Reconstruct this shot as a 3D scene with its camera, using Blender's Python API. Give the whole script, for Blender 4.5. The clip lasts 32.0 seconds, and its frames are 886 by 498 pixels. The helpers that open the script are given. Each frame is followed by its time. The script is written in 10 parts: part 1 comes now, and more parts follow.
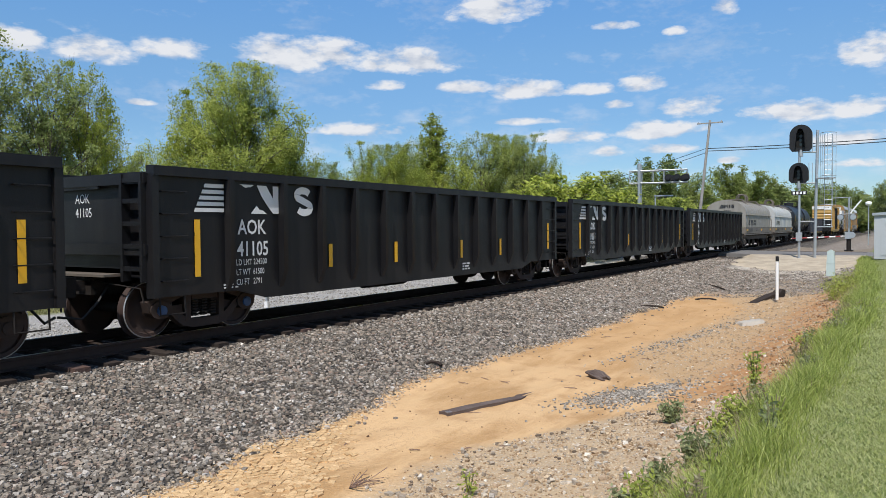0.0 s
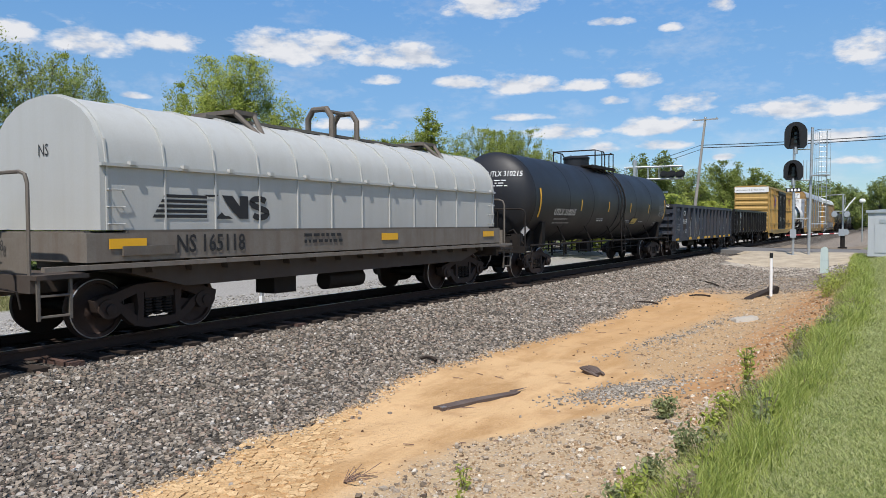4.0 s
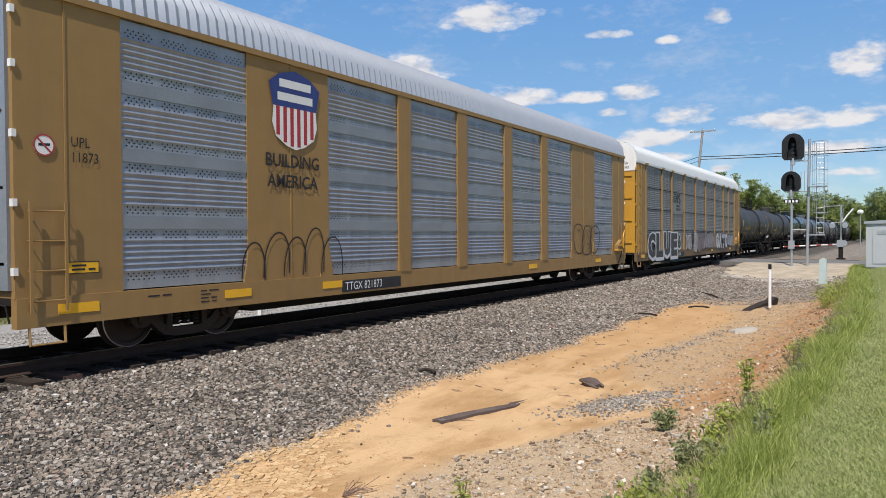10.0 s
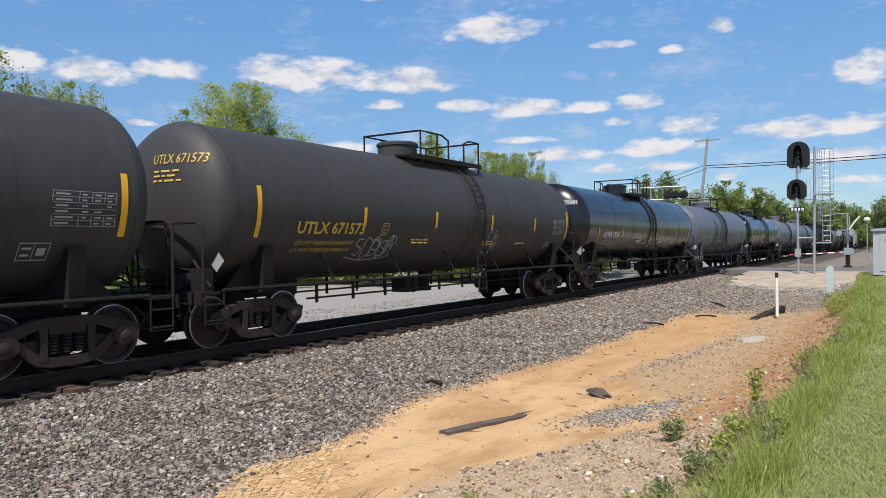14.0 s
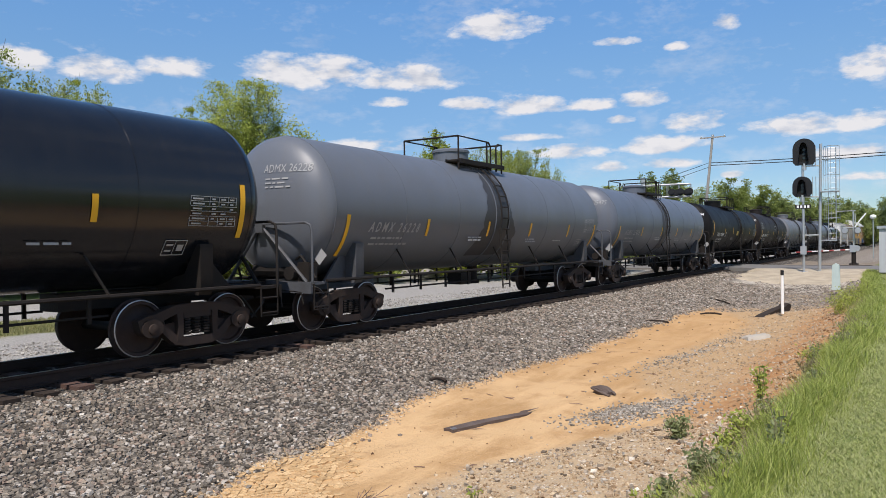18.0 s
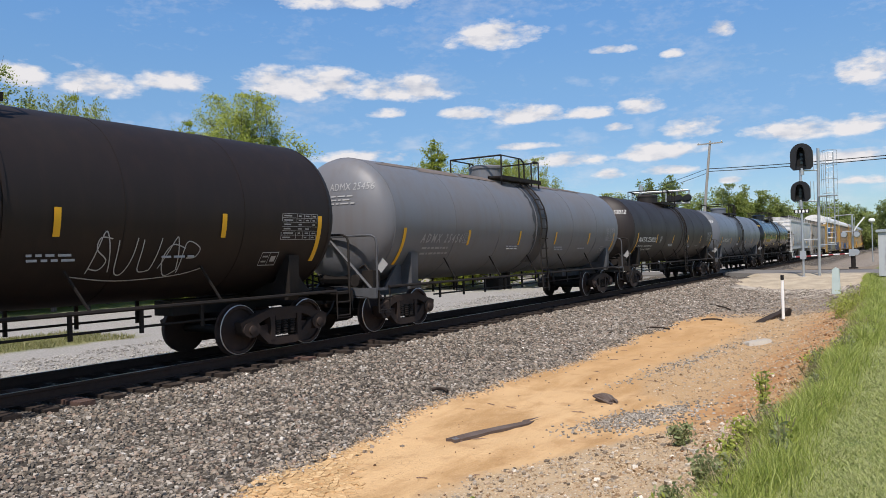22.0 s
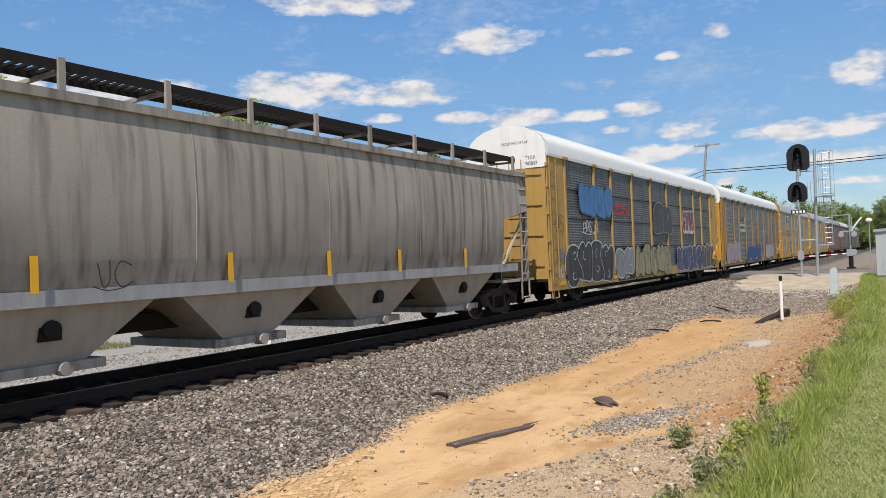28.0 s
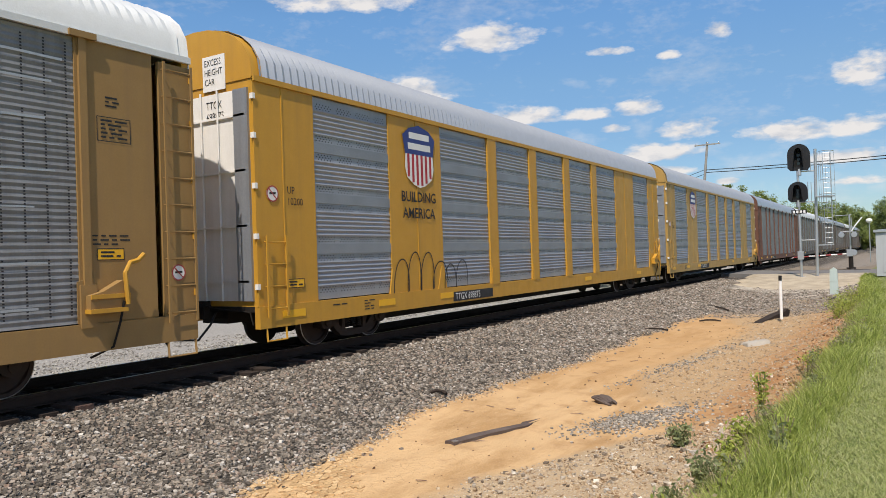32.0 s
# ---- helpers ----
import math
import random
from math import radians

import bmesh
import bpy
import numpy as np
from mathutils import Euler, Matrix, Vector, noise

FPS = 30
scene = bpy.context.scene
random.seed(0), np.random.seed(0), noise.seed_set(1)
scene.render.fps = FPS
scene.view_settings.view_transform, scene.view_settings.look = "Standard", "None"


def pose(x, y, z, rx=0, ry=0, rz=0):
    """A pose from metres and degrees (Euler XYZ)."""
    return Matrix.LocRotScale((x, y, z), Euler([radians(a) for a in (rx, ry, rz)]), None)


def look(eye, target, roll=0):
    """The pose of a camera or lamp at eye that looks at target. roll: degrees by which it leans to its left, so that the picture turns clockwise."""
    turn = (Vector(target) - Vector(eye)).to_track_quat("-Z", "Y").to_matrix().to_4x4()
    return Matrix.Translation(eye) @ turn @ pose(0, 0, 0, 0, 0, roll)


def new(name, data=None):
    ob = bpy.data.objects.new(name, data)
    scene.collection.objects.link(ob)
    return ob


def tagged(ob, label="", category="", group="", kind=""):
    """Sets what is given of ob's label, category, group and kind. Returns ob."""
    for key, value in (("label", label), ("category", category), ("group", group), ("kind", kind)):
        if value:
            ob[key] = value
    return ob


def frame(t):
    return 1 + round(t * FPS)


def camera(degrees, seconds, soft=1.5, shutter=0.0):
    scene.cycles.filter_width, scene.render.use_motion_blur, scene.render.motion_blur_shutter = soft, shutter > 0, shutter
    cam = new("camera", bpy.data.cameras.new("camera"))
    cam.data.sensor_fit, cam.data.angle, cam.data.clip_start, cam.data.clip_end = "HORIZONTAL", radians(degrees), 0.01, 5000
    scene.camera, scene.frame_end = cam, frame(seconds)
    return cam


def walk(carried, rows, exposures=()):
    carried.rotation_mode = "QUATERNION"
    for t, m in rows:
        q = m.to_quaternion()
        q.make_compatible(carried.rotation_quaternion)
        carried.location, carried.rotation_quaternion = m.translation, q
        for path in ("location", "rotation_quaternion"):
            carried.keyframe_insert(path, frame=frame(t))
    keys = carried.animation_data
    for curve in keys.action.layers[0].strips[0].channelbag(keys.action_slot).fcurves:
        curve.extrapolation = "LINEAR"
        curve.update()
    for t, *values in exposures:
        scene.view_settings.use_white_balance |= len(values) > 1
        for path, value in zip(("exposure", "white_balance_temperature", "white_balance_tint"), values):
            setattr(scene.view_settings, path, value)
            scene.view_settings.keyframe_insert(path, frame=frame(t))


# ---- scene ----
EYE = (11.15, 0.0, 1.73)
PATH = [
    (0, (5.842, 8.471, 1.455), -0.46),
    (0.5, (5.847, 8.473, 1.437), -0.34),
    (1, (5.849, 8.474, 1.423), -0.28),
    (1.5, (5.855, 8.476, 1.402), -0.18),
    (2, (5.862, 8.481, 1.394), -0.14),
    (2.5, (5.876, 8.489, 1.393), -0.18),
    (3, (5.887, 8.496, 1.392), -0.19),
    (3.5, (5.898, 8.503, 1.390), -0.23),
    (5.5, (5.886, 8.496, 1.406), 0.08),
    (6, (5.878, 8.492, 1.415), 0.12),
    (6.5, (5.880, 8.493, 1.420), 0.04),
    (7, (5.886, 8.497, 1.436), -0.12),
    (7.5, (5.892, 8.501, 1.455), -0.23),
    (8, (5.895, 8.505, 1.481), -0.29),
    (8.5, (5.894, 8.504, 1.507), -0.34),
    (9, (5.894, 8.505, 1.532), -0.32),
    (9.5, (5.901, 8.510, 1.554), -0.34),
    (10, (5.913, 8.517, 1.556), -0.34),
    (10.5, (5.921, 8.522, 1.557), -0.38),
    (11, (5.920, 8.522, 1.569), -0.46),
    (11.5, (5.906, 8.514, 1.595), -0.43),
    (12, (5.885, 8.501, 1.638), -0.51),
    (12.5, (5.868, 8.491, 1.677), -0.60),
    (13, (5.855, 8.483, 1.702), -0.73),
    (13.5, (5.851, 8.481, 1.705), -0.73),
    (14, (5.851, 8.480, 1.705), -0.78),
    (14.5, (5.839, 8.473, 1.685), -0.59),
    (16.5, (5.803, 8.450, 1.650), -0.58),
    (17, (5.807, 8.453, 1.655), -0.63),
    (17.5, (5.809, 8.454, 1.671), -0.78),
    (18, (5.798, 8.447, 1.672), -0.79),
    (18.5, (5.779, 8.435, 1.674), -0.87),
    (19, (5.767, 8.427, 1.679), -1.02),
    (19.5, (5.767, 8.427, 1.684), -1.07),
    (20, (5.771, 8.430, 1.704), -1.29),
    (20.5, (5.782, 8.437, 1.728), -1.53),
    (21, (5.794, 8.445, 1.749), -1.58),
    (21.5, (5.801, 8.449, 1.775), -1.60),
    (22, (5.806, 8.452, 1.806), -1.62),
    (22.5, (5.803, 8.450, 1.828), -1.77),
    (23, (5.809, 8.454, 1.838), -1.90),
    (23.5, (5.814, 8.457, 1.847), -2.11),
    (24, (5.821, 8.461, 1.857), -2.26),
    (24.5, (5.823, 8.462, 1.858), -2.27),
    (25, (5.822, 8.461, 1.867), -2.28),
    (25.5, (5.816, 8.457, 1.869), -2.27),
    (27.5, (5.827, 8.464, 1.866), -2.36),
    (28, (5.829, 8.466, 1.870), -2.29),
    (28.5, (5.825, 8.463, 1.869), -2.17),
    (29, (5.822, 8.461, 1.868), -2.14),
    (29.5, (5.819, 8.460, 1.861), -2.07),
    (30, (5.823, 8.462, 1.850), -2.01),
    (30.5, (5.836, 8.471, 1.845), -2.11),
    (31, (5.844, 8.476, 1.832), -2.12),
    (31.5, (5.841, 8.474, 1.825), -2.02),
    (32, (5.828, 8.466, 1.836), -1.90),
]
cam = camera(62.6, 32.0, soft=0.62)
BALANCE = [(0, 0.15, 6400, 11.5), (4, 0.15, 6450, 12.0), (8, 0.15, 6650, 13.0), (14, 0.15, 6600, 14.0), (22, 0.15, 6700, 14.5), (28, 0.15, 6850, 14.0), (32, 0.15, 6950, 13.0)]
walk(cam, [(t, look(EYE, target, roll)) for t, target, roll in PATH], BALANCE)

# ---- sky, sun and exposure ----
SUN_TO = Vector((0.16, -0.50, 0.85)).normalized()
CLOUDS = [  # azimuth to the left of the track, elevation, half width, half height (degrees)
    (42.6, 13.0, 4.9, 1.5), (35.0, 12.6, 4.0, 1.1), (52.4, 13.0, 2.4, 1.0), (57.5, 12.4, 2.5, 1.2), (62.1, 12.8, 1.6, 1.1), (36.6, 11.0, 1.5, 0.5),
    (28.1, 16.4, 3.6, 1.2), (25.3, 10.5, 2.7, 0.9), (20.8, 10.4, 1.8, 0.6), (16.8, 10.6, 1.6, 0.8), (13.2, 8.7, 2.1, 1.0), (4.8, 7.9, 4.7, 0.9),
    (1.9, 11.5, 1.6, 1.3), (38.3, 7.6, 3.4, 0.7), (22.5, 6.9, 3.1, 0.7), (16.0, 7.1, 3.2, 0.8), (25.6, 8.2, 2.3, 0.4), (10.9, 15.5, 1.0, 0.7),
    (18.7, 14.9, 1.5, 0.4), (14.4, 14.2, 0.8, 0.4), (19.3, 5.7, 1.2, 0.5), (14.6, 5.8, 1.9, 0.5), (18.7, 9.2, 1.1, 0.4), (30.2, 10.8, 1.9, 0.6),
    (3.1, 5.9, 2.9, 0.6), (2.1, 4.2, 1.4, 0.4), (10.7, 4.8, 0.8, 0.3), (54.4, 9.2, 1.0, 0.3), (40.0, 19.5, 6.0, 1.4),
]


def make_world():
    w = bpy.data.worlds.new("sky")
    scene.world = w
    w.use_nodes = True
    nt = w.node_tree
    nt.nodes.clear()
    N, L = nt.nodes.new, nt.links.new

    def m(op, a, b=None, c=None, clamp=False):
        n = N("ShaderNodeMath")
        n.operation, n.use_clamp = op, clamp
        for i, v in enumerate((a, b, c)):
            if v is None:
                continue
            if isinstance(v, (int, float)):
                n.inputs[i].default_value = v
            else:
                L(v, n.inputs[i])
        return n.outputs[0]

    tc = N("ShaderNodeTexCoord")
    sep = N("ShaderNodeSeparateXYZ")
    L(tc.outputs["Generated"], sep.inputs[0])
    az = m("MULTIPLY", m("ARCTAN2", m("MULTIPLY", sep.outputs[0], -1.0), sep.outputs[1]), 180 / math.pi)
    el = m("MULTIPLY", m("ARCSINE", sep.outputs[2]), 180 / math.pi)
    comb = N("ShaderNodeCombineXYZ")
    L(az, comb.inputs[0])
    L(m("MULTIPLY", el, 2.2), comb.inputs[1])

    def fbm(scale, detail, rough):
        n = N("ShaderNodeTexNoise")
        n.inputs["Scale"].default_value, n.inputs["Detail"].default_value = scale, detail
        n.inputs["Roughness"].default_value = rough
        L(comb.outputs[0], n.inputs["Vector"])
        return n.outputs["Fac"]

    puff = fbm(0.34, 8, 0.55)
    fine = fbm(1.3, 6, 0.6)
    above = N("ShaderNodeVectorMath")
    above.operation = "ADD"
    above.inputs[1].default_value = (0.35, 1.5, 0.0)
    L(comb.outputs[0], above.inputs[0])
    upper = N("ShaderNodeTexNoise")
    upper.inputs["Scale"].default_value, upper.inputs["Detail"].default_value, upper.inputs["Roughness"].default_value = 0.34, 8, 0.55
    L(above.outputs[0], upper.inputs["Vector"])
    # sunlit upper edges, greyer bases
    crest = m("MULTIPLY_ADD", m("SUBTRACT", puff, upper.outputs["Fac"]), 1.9, 0.62, clamp=True)
    total = None
    for a, e, hw, hh in CLOUDS:
        dx = m("DIVIDE", m("SUBTRACT", az, a), hw)
        dy = m("DIVIDE", m("SUBTRACT", el, e), hh)
        # flat base: the lower half falls off faster
        dy = m("MAXIMUM", dy, m("MULTIPLY", dy, -1.7))
        f = m("SUBTRACT", 1.0, m("ADD", m("MULTIPLY", dx, dx), m("MULTIPLY", dy, dy)))
        f = m("MAXIMUM", f, -1.5)
        total = f if total is None else m("MAXIMUM", total, f)
    # loose cloud all round, outside the part that is seen
    wide = fbm(0.05, 4, 0.5)
    wide = m("SUBTRACT", m("MULTIPLY", wide, 3.2), 2.35)
    away = m("MULTIPLY", m("SUBTRACT", m("ABSOLUTE", m("SUBTRACT", az, 32.0)), 44.0), 0.2, clamp=True)
    wide = m("MULTIPLY_ADD", away, 2.5, m("SUBTRACT", wide, 2.0))
    total = m("MAXIMUM", total, wide)
    dens = m("ADD", total, m("MULTIPLY", m("SUBTRACT", puff, 0.48), 4.6))
    dens = m("ADD", dens, m("MULTIPLY", m("SUBTRACT", fine, 0.5), 1.3))
    dens = m("MULTIPLY", m("ADD", dens, 0.22), 0.92, clamp=True)
    low = m("MULTIPLY", m("SUBTRACT", 15.0, el), 0.075, clamp=True)
    wisp = m("MULTIPLY", m("SUBTRACT", m("MULTIPLY_ADD", low, 0.17, puff), 0.6), 1.5, clamp=True)
    veil = m("MULTIPLY", m("SUBTRACT", m("MULTIPLY_ADD", fine, 0.35, fbm(0.11, 5, 0.6)), 0.70), 1.3, clamp=True)
    wisp = m("MAXIMUM", wisp, m("MINIMUM", veil, 0.3))
    dens = m("MAXIMUM", dens, wisp)
    sky = N("ShaderNodeTexSky")
    sky.sky_type, sky.sun_disc = "NISHITA", False
    sky.sun_elevation = math.asin(SUN_TO.z)
    sky.sun_rotation = math.atan2(SUN_TO.x, SUN_TO.y)
    sky.air_density, sky.dust_density, sky.ozone_density = 1.0, 0.05, 1.6
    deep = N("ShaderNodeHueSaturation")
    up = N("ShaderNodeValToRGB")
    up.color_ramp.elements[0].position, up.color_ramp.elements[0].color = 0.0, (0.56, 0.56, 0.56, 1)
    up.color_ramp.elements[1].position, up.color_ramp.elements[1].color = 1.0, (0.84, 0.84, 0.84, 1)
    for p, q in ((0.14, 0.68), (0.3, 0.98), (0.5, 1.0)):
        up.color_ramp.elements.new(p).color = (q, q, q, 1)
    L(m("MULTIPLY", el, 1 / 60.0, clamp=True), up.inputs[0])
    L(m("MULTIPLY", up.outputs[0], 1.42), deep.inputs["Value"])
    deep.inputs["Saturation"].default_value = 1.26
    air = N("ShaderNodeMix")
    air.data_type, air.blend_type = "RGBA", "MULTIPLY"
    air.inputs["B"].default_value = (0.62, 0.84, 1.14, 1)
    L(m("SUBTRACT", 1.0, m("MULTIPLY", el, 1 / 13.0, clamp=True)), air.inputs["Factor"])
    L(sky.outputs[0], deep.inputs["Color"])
    tint = N("ShaderNodeMix")
    tint.data_type, tint.blend_type = "RGBA", "MIX"
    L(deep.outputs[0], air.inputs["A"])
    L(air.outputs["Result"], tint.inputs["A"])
    cloud = N("ShaderNodeValToRGB")
    cloud.color_ramp.elements[0].color = (4.6, 5.1, 5.9, 1)
    cloud.color_ramp.elements[1].color = (7.4, 7.5, 7.6, 1)
    cloud.color_ramp.elements[0].position, cloud.color_ramp.elements[1].position = 0.2, 0.75
    L(crest, cloud.inputs[0])
    L(cloud.outputs[0], tint.inputs["B"])
    L(m("MULTIPLY", dens, 0.95), tint.inputs["Factor"])
    bg = N("ShaderNodeBackground")
    bg.inputs["Strength"].default_value = 0.10
    L(tint.outputs["Result"], bg.inputs["Color"])
    out = N("ShaderNodeOutputWorld")
    L(bg.outputs[0], out.inputs[0])


make_world()
sun = new("sun", bpy.data.lights.new("sun", "SUN"))
sun.data.energy, sun.data.angle, sun.data.color = 4.7, radians(0.53), (1.0, 0.96, 0.89)
sun.matrix_world = look(SUN_TO * 60, (0, 0, 0))

# ---- materials ----
MATS = {}


def surface(name, base, rough=0.6, metal=0.0, second=None, amount=0.35, scale=3.0, fine=40.0, bump=0.1, streak=0.0, dirt=None, dirt_amount=0.0, spec=0.4):
    """A painted or raw surface: two colours mixed by large and fine noise, vertical streaks, dirt patches, roughness and bump."""
    if name in MATS:
        return MATS[name]
    mt = bpy.data.materials.new(name)
    mt.use_nodes = True
    nt = mt.node_tree
    bs = nt.nodes["Principled BSDF"]
    N, L = nt.nodes.new, nt.links.new
    tc = N("ShaderNodeTexCoord")
    oi = N("ShaderNodeObjectInfo")
    add = N("ShaderNodeVectorMath")
    add.operation = "ADD"
    sc = N("ShaderNodeVectorMath")
    sc.operation = "SCALE"
    cx = N("ShaderNodeCombineXYZ")
    L(oi.outputs["Random"], cx.inputs[0])
    L(oi.outputs["Random"], cx.inputs[1])
    L(cx.outputs[0], sc.inputs[0])
    sc.inputs["Scale"].default_value = 37.0
    L(tc.outputs["Object"], add.inputs[0])
    L(sc.outputs[0], add.inputs[1])

    def noise_at(s, detail, vec=None):
        n = N("ShaderNodeTexNoise")
        n.inputs["Scale"].default_value, n.inputs["Detail"].default_value = s, detail
        L(vec or add.outputs[0], n.inputs["Vector"])
        return n.outputs["Fac"]

    def ramp(fac, lo, hi):
        r = N("ShaderNodeMapRange")
        r.inputs["From Min"].default_value, r.inputs["From Max"].default_value = lo, hi
        L(fac, r.inputs["Value"])
        return r.outputs["Result"]

    def mix(fac, a, b, k=1.0):
        mm = N("ShaderNodeMath")
        mm.operation = "MULTIPLY"
        L(fac, mm.inputs[0])
        mm.inputs[1].default_value = k
        mx = N("ShaderNodeMix")
        mx.data_type = "RGBA"
        L(mm.outputs[0], mx.inputs["Factor"])
        for sock, val in (("A", a), ("B", b)):
            if isinstance(val, tuple):
                mx.inputs[sock].default_value = (*val, 1)
            else:
                L(val, mx.inputs[sock])
        return mx.outputs["Result"]

    big, small = noise_at(scale, 5), noise_at(fine, 3)
    second = second or tuple(c * 0.62 for c in base)
    col = mix(ramp(big, 0.35, 0.7), base, second, amount)
    col = mix(ramp(small, 0.35, 0.75), col, tuple(c * 0.8 for c in second), amount * 0.6)
    if streak:
        mp = N("ShaderNodeMapping")
        mp.inputs["Scale"].default_value = (1, 1, 0.06)
        L(add.outputs[0], mp.inputs["Vector"])
        col = mix(ramp(noise_at(5.0, 5, mp.outputs[0]), 0.46, 0.72), col, dirt or tuple(c * 0.5 for c in second), streak)
    if dirt_amount:
        col = mix(ramp(noise_at(scale * 0.7, 8), 0.5, 0.68), col, dirt, dirt_amount)
    L(col, bs.inputs["Base Color"])
    rr = N("ShaderNodeMapRange")
    rr.inputs["To Min"].default_value, rr.inputs["To Max"].default_value = max(0.04, rough - 0.12), min(1, rough + 0.14)
    L(big, rr.inputs["Value"])
    L(rr.outputs["Result"], bs.inputs["Roughness"])
    bs.inputs["Metallic"].default_value = metal
    bs.inputs["Specular IOR Level"].default_value = spec
    if bump:
        bp = N("ShaderNodeBump")
        bp.inputs["Strength"].default_value, bp.inputs["Distance"].default_value = bump, 0.02
        L(small, bp.inputs["Height"])
        L(bp.outputs[0], bs.inputs["Normal"])
    MATS[name] = mt
    return mt


BLACK_CAR = surface("black car paint", (0.008, 0.008, 0.0095), 0.45, second=(0.014, 0.0135, 0.0135), streak=0.25, dirt=(0.032, 0.028, 0.025), spec=0.28)
OLD_BLUE = surface("faded blue-black paint", (0.03, 0.042, 0.062), 0.6, second=(0.042, 0.042, 0.047), amount=0.6, scale=1.1, streak=0.55, dirt=(0.05, 0.034, 0.028), dirt_amount=0.35)
TANK_BLACK = surface("matt black tank paint", (0.0062, 0.0062, 0.007), 0.5, second=(0.0105, 0.010, 0.0096), scale=0.8, streak=0.25, dirt=(0.024, 0.021, 0.018), bump=0.02, spec=0.14)
TANK_INK = surface("blue-black tank paint", (0.0118, 0.0126, 0.0155), 0.5, second=(0.017, 0.0168, 0.0185), scale=0.8, streak=0.2, dirt=(0.028, 0.026, 0.025), bump=0.02)
TANK_DUSTY = surface("dusty matt black tank paint", (0.042, 0.0405, 0.04), 0.55, second=(0.05, 0.048, 0.046), scale=0.8, streak=0.35, dirt=(0.07, 0.064, 0.058), bump=0.02, spec=0.3)
TANK_GLOSS = surface("glossy black tank paint", (0.008, 0.0095, 0.013), 0.2, second=(0.012, 0.0135, 0.017), scale=0.8, bump=0.0, streak=0.1, dirt=(0.04, 0.036, 0.03), spec=0.5)
TANK_GREY = surface("grey tank paint", (0.108, 0.122, 0.15), 0.42, second=(0.084, 0.095, 0.117), scale=0.7, streak=0.3, dirt=(0.11, 0.105, 0.10), bump=0.02)
TANK_PALE = surface("pale blue-grey tank paint", (0.122, 0.134, 0.156), 0.4, second=(0.092, 0.099, 0.113), scale=0.7, streak=0.3, dirt=(0.12, 0.118, 0.115), bump=0.02)
TANK_RUSTY = surface("rust-streaked grey tank paint", (0.13, 0.143, 0.163), 0.5, second=(0.19, 0.125, 0.08), amount=0.2, scale=0.7, streak=0.35, dirt=(0.12, 0.10, 0.085), bump=0.02)
TANK_BROWN = surface("brown weathered tank paint", (0.02, 0.0145, 0.0125), 0.55, second=(0.016, 0.0135, 0.013), scale=0.8, streak=0.35, dirt=(0.045, 0.03, 0.023), bump=0.02)
TANK_RUST = surface("rust-brown tank paint", (0.0115, 0.006, 0.0042), 0.6, second=(0.0085, 0.0052, 0.0042), amount=0.5, scale=0.8, streak=0.3, dirt=(0.03, 0.0155, 0.01), bump=0.02)
TANK_WHITE = surface("white tank paint", (0.74, 0.72, 0.68), 0.5, second=(0.62, 0.58, 0.52), scale=0.7, streak=0.2, dirt=(0.45, 0.38, 0.3), bump=0.02)
COIL_GREY = surface("pale grey coil hood", (0.275, 0.26, 0.225), 0.6, second=(0.215, 0.198, 0.168), scale=0.9, streak=0.45, dirt=(0.17, 0.15, 0.125), bump=0.03)
COIL_WHITE = surface("white coil hood", (0.44, 0.445, 0.425), 0.55, second=(0.36, 0.36, 0.34), scale=0.9, streak=0.25, dirt=(0.35, 0.33, 0.29), bump=0.03)
COIL_FRAME = surface("dirty grey frame paint", (0.135, 0.12, 0.10), 0.65, second=(0.085, 0.065, 0.052), amount=0.5, streak=0.4, dirt=(0.12, 0.08, 0.05))
HOPPER_GREY = surface("streaked hopper paint", (0.40, 0.355, 0.305), 0.65, second=(0.268, 0.238, 0.205), amount=0.6, scale=0.6, streak=0.9, dirt=(0.12, 0.10, 0.085), dirt_amount=0.3, bump=0.03)
HOPPER_PALE = surface("pale hopper paint", (0.52, 0.525, 0.515), 0.6, second=(0.42, 0.41, 0.39), amount=0.4, scale=0.6, streak=0.55, dirt=(0.30, 0.27, 0.24), bump=0.03)
HOPPER_TAN = surface("dusty tan hopper paint", (0.40, 0.345, 0.285), 0.7, second=(0.32, 0.265, 0.21), amount=0.5, streak=0.3, dirt=(0.2, 0.16, 0.125), bump=0.05)
YELLOW = surface("yellow autorack paint", (0.52, 0.27, 0.03), 0.5, second=(0.44, 0.225, 0.03), streak=0.25, dirt=(0.30, 0.16, 0.04), bump=0.02)
TAN = surface("faded tan-yellow paint", (0.30, 0.178, 0.06), 0.6, second=(0.245, 0.142, 0.05), streak=0.35, dirt=(0.22, 0.13, 0.06), bump=0.03)
BOX_YELLOW = surface("boxcar yellow paint", (0.43, 0.265, 0.075), 0.55, second=(0.36, 0.22, 0.065), streak=0.3, dirt=(0.25, 0.15, 0.05), bump=0.03)
WHITE_PAINT = surface("white paint", (0.78, 0.77, 0.74), 0.5, streak=0.2, second=(0.66, 0.64, 0.6), dirt=(0.4, 0.36, 0.3))
GALV = surface("galvanised panel", (0.33, 0.355, 0.39), 0.42, metal=0.45, second=(0.235, 0.26, 0.30), amount=0.5, scale=1.2, streak=0.45, dirt=(0.20, 0.20, 0.20), bump=0.03)
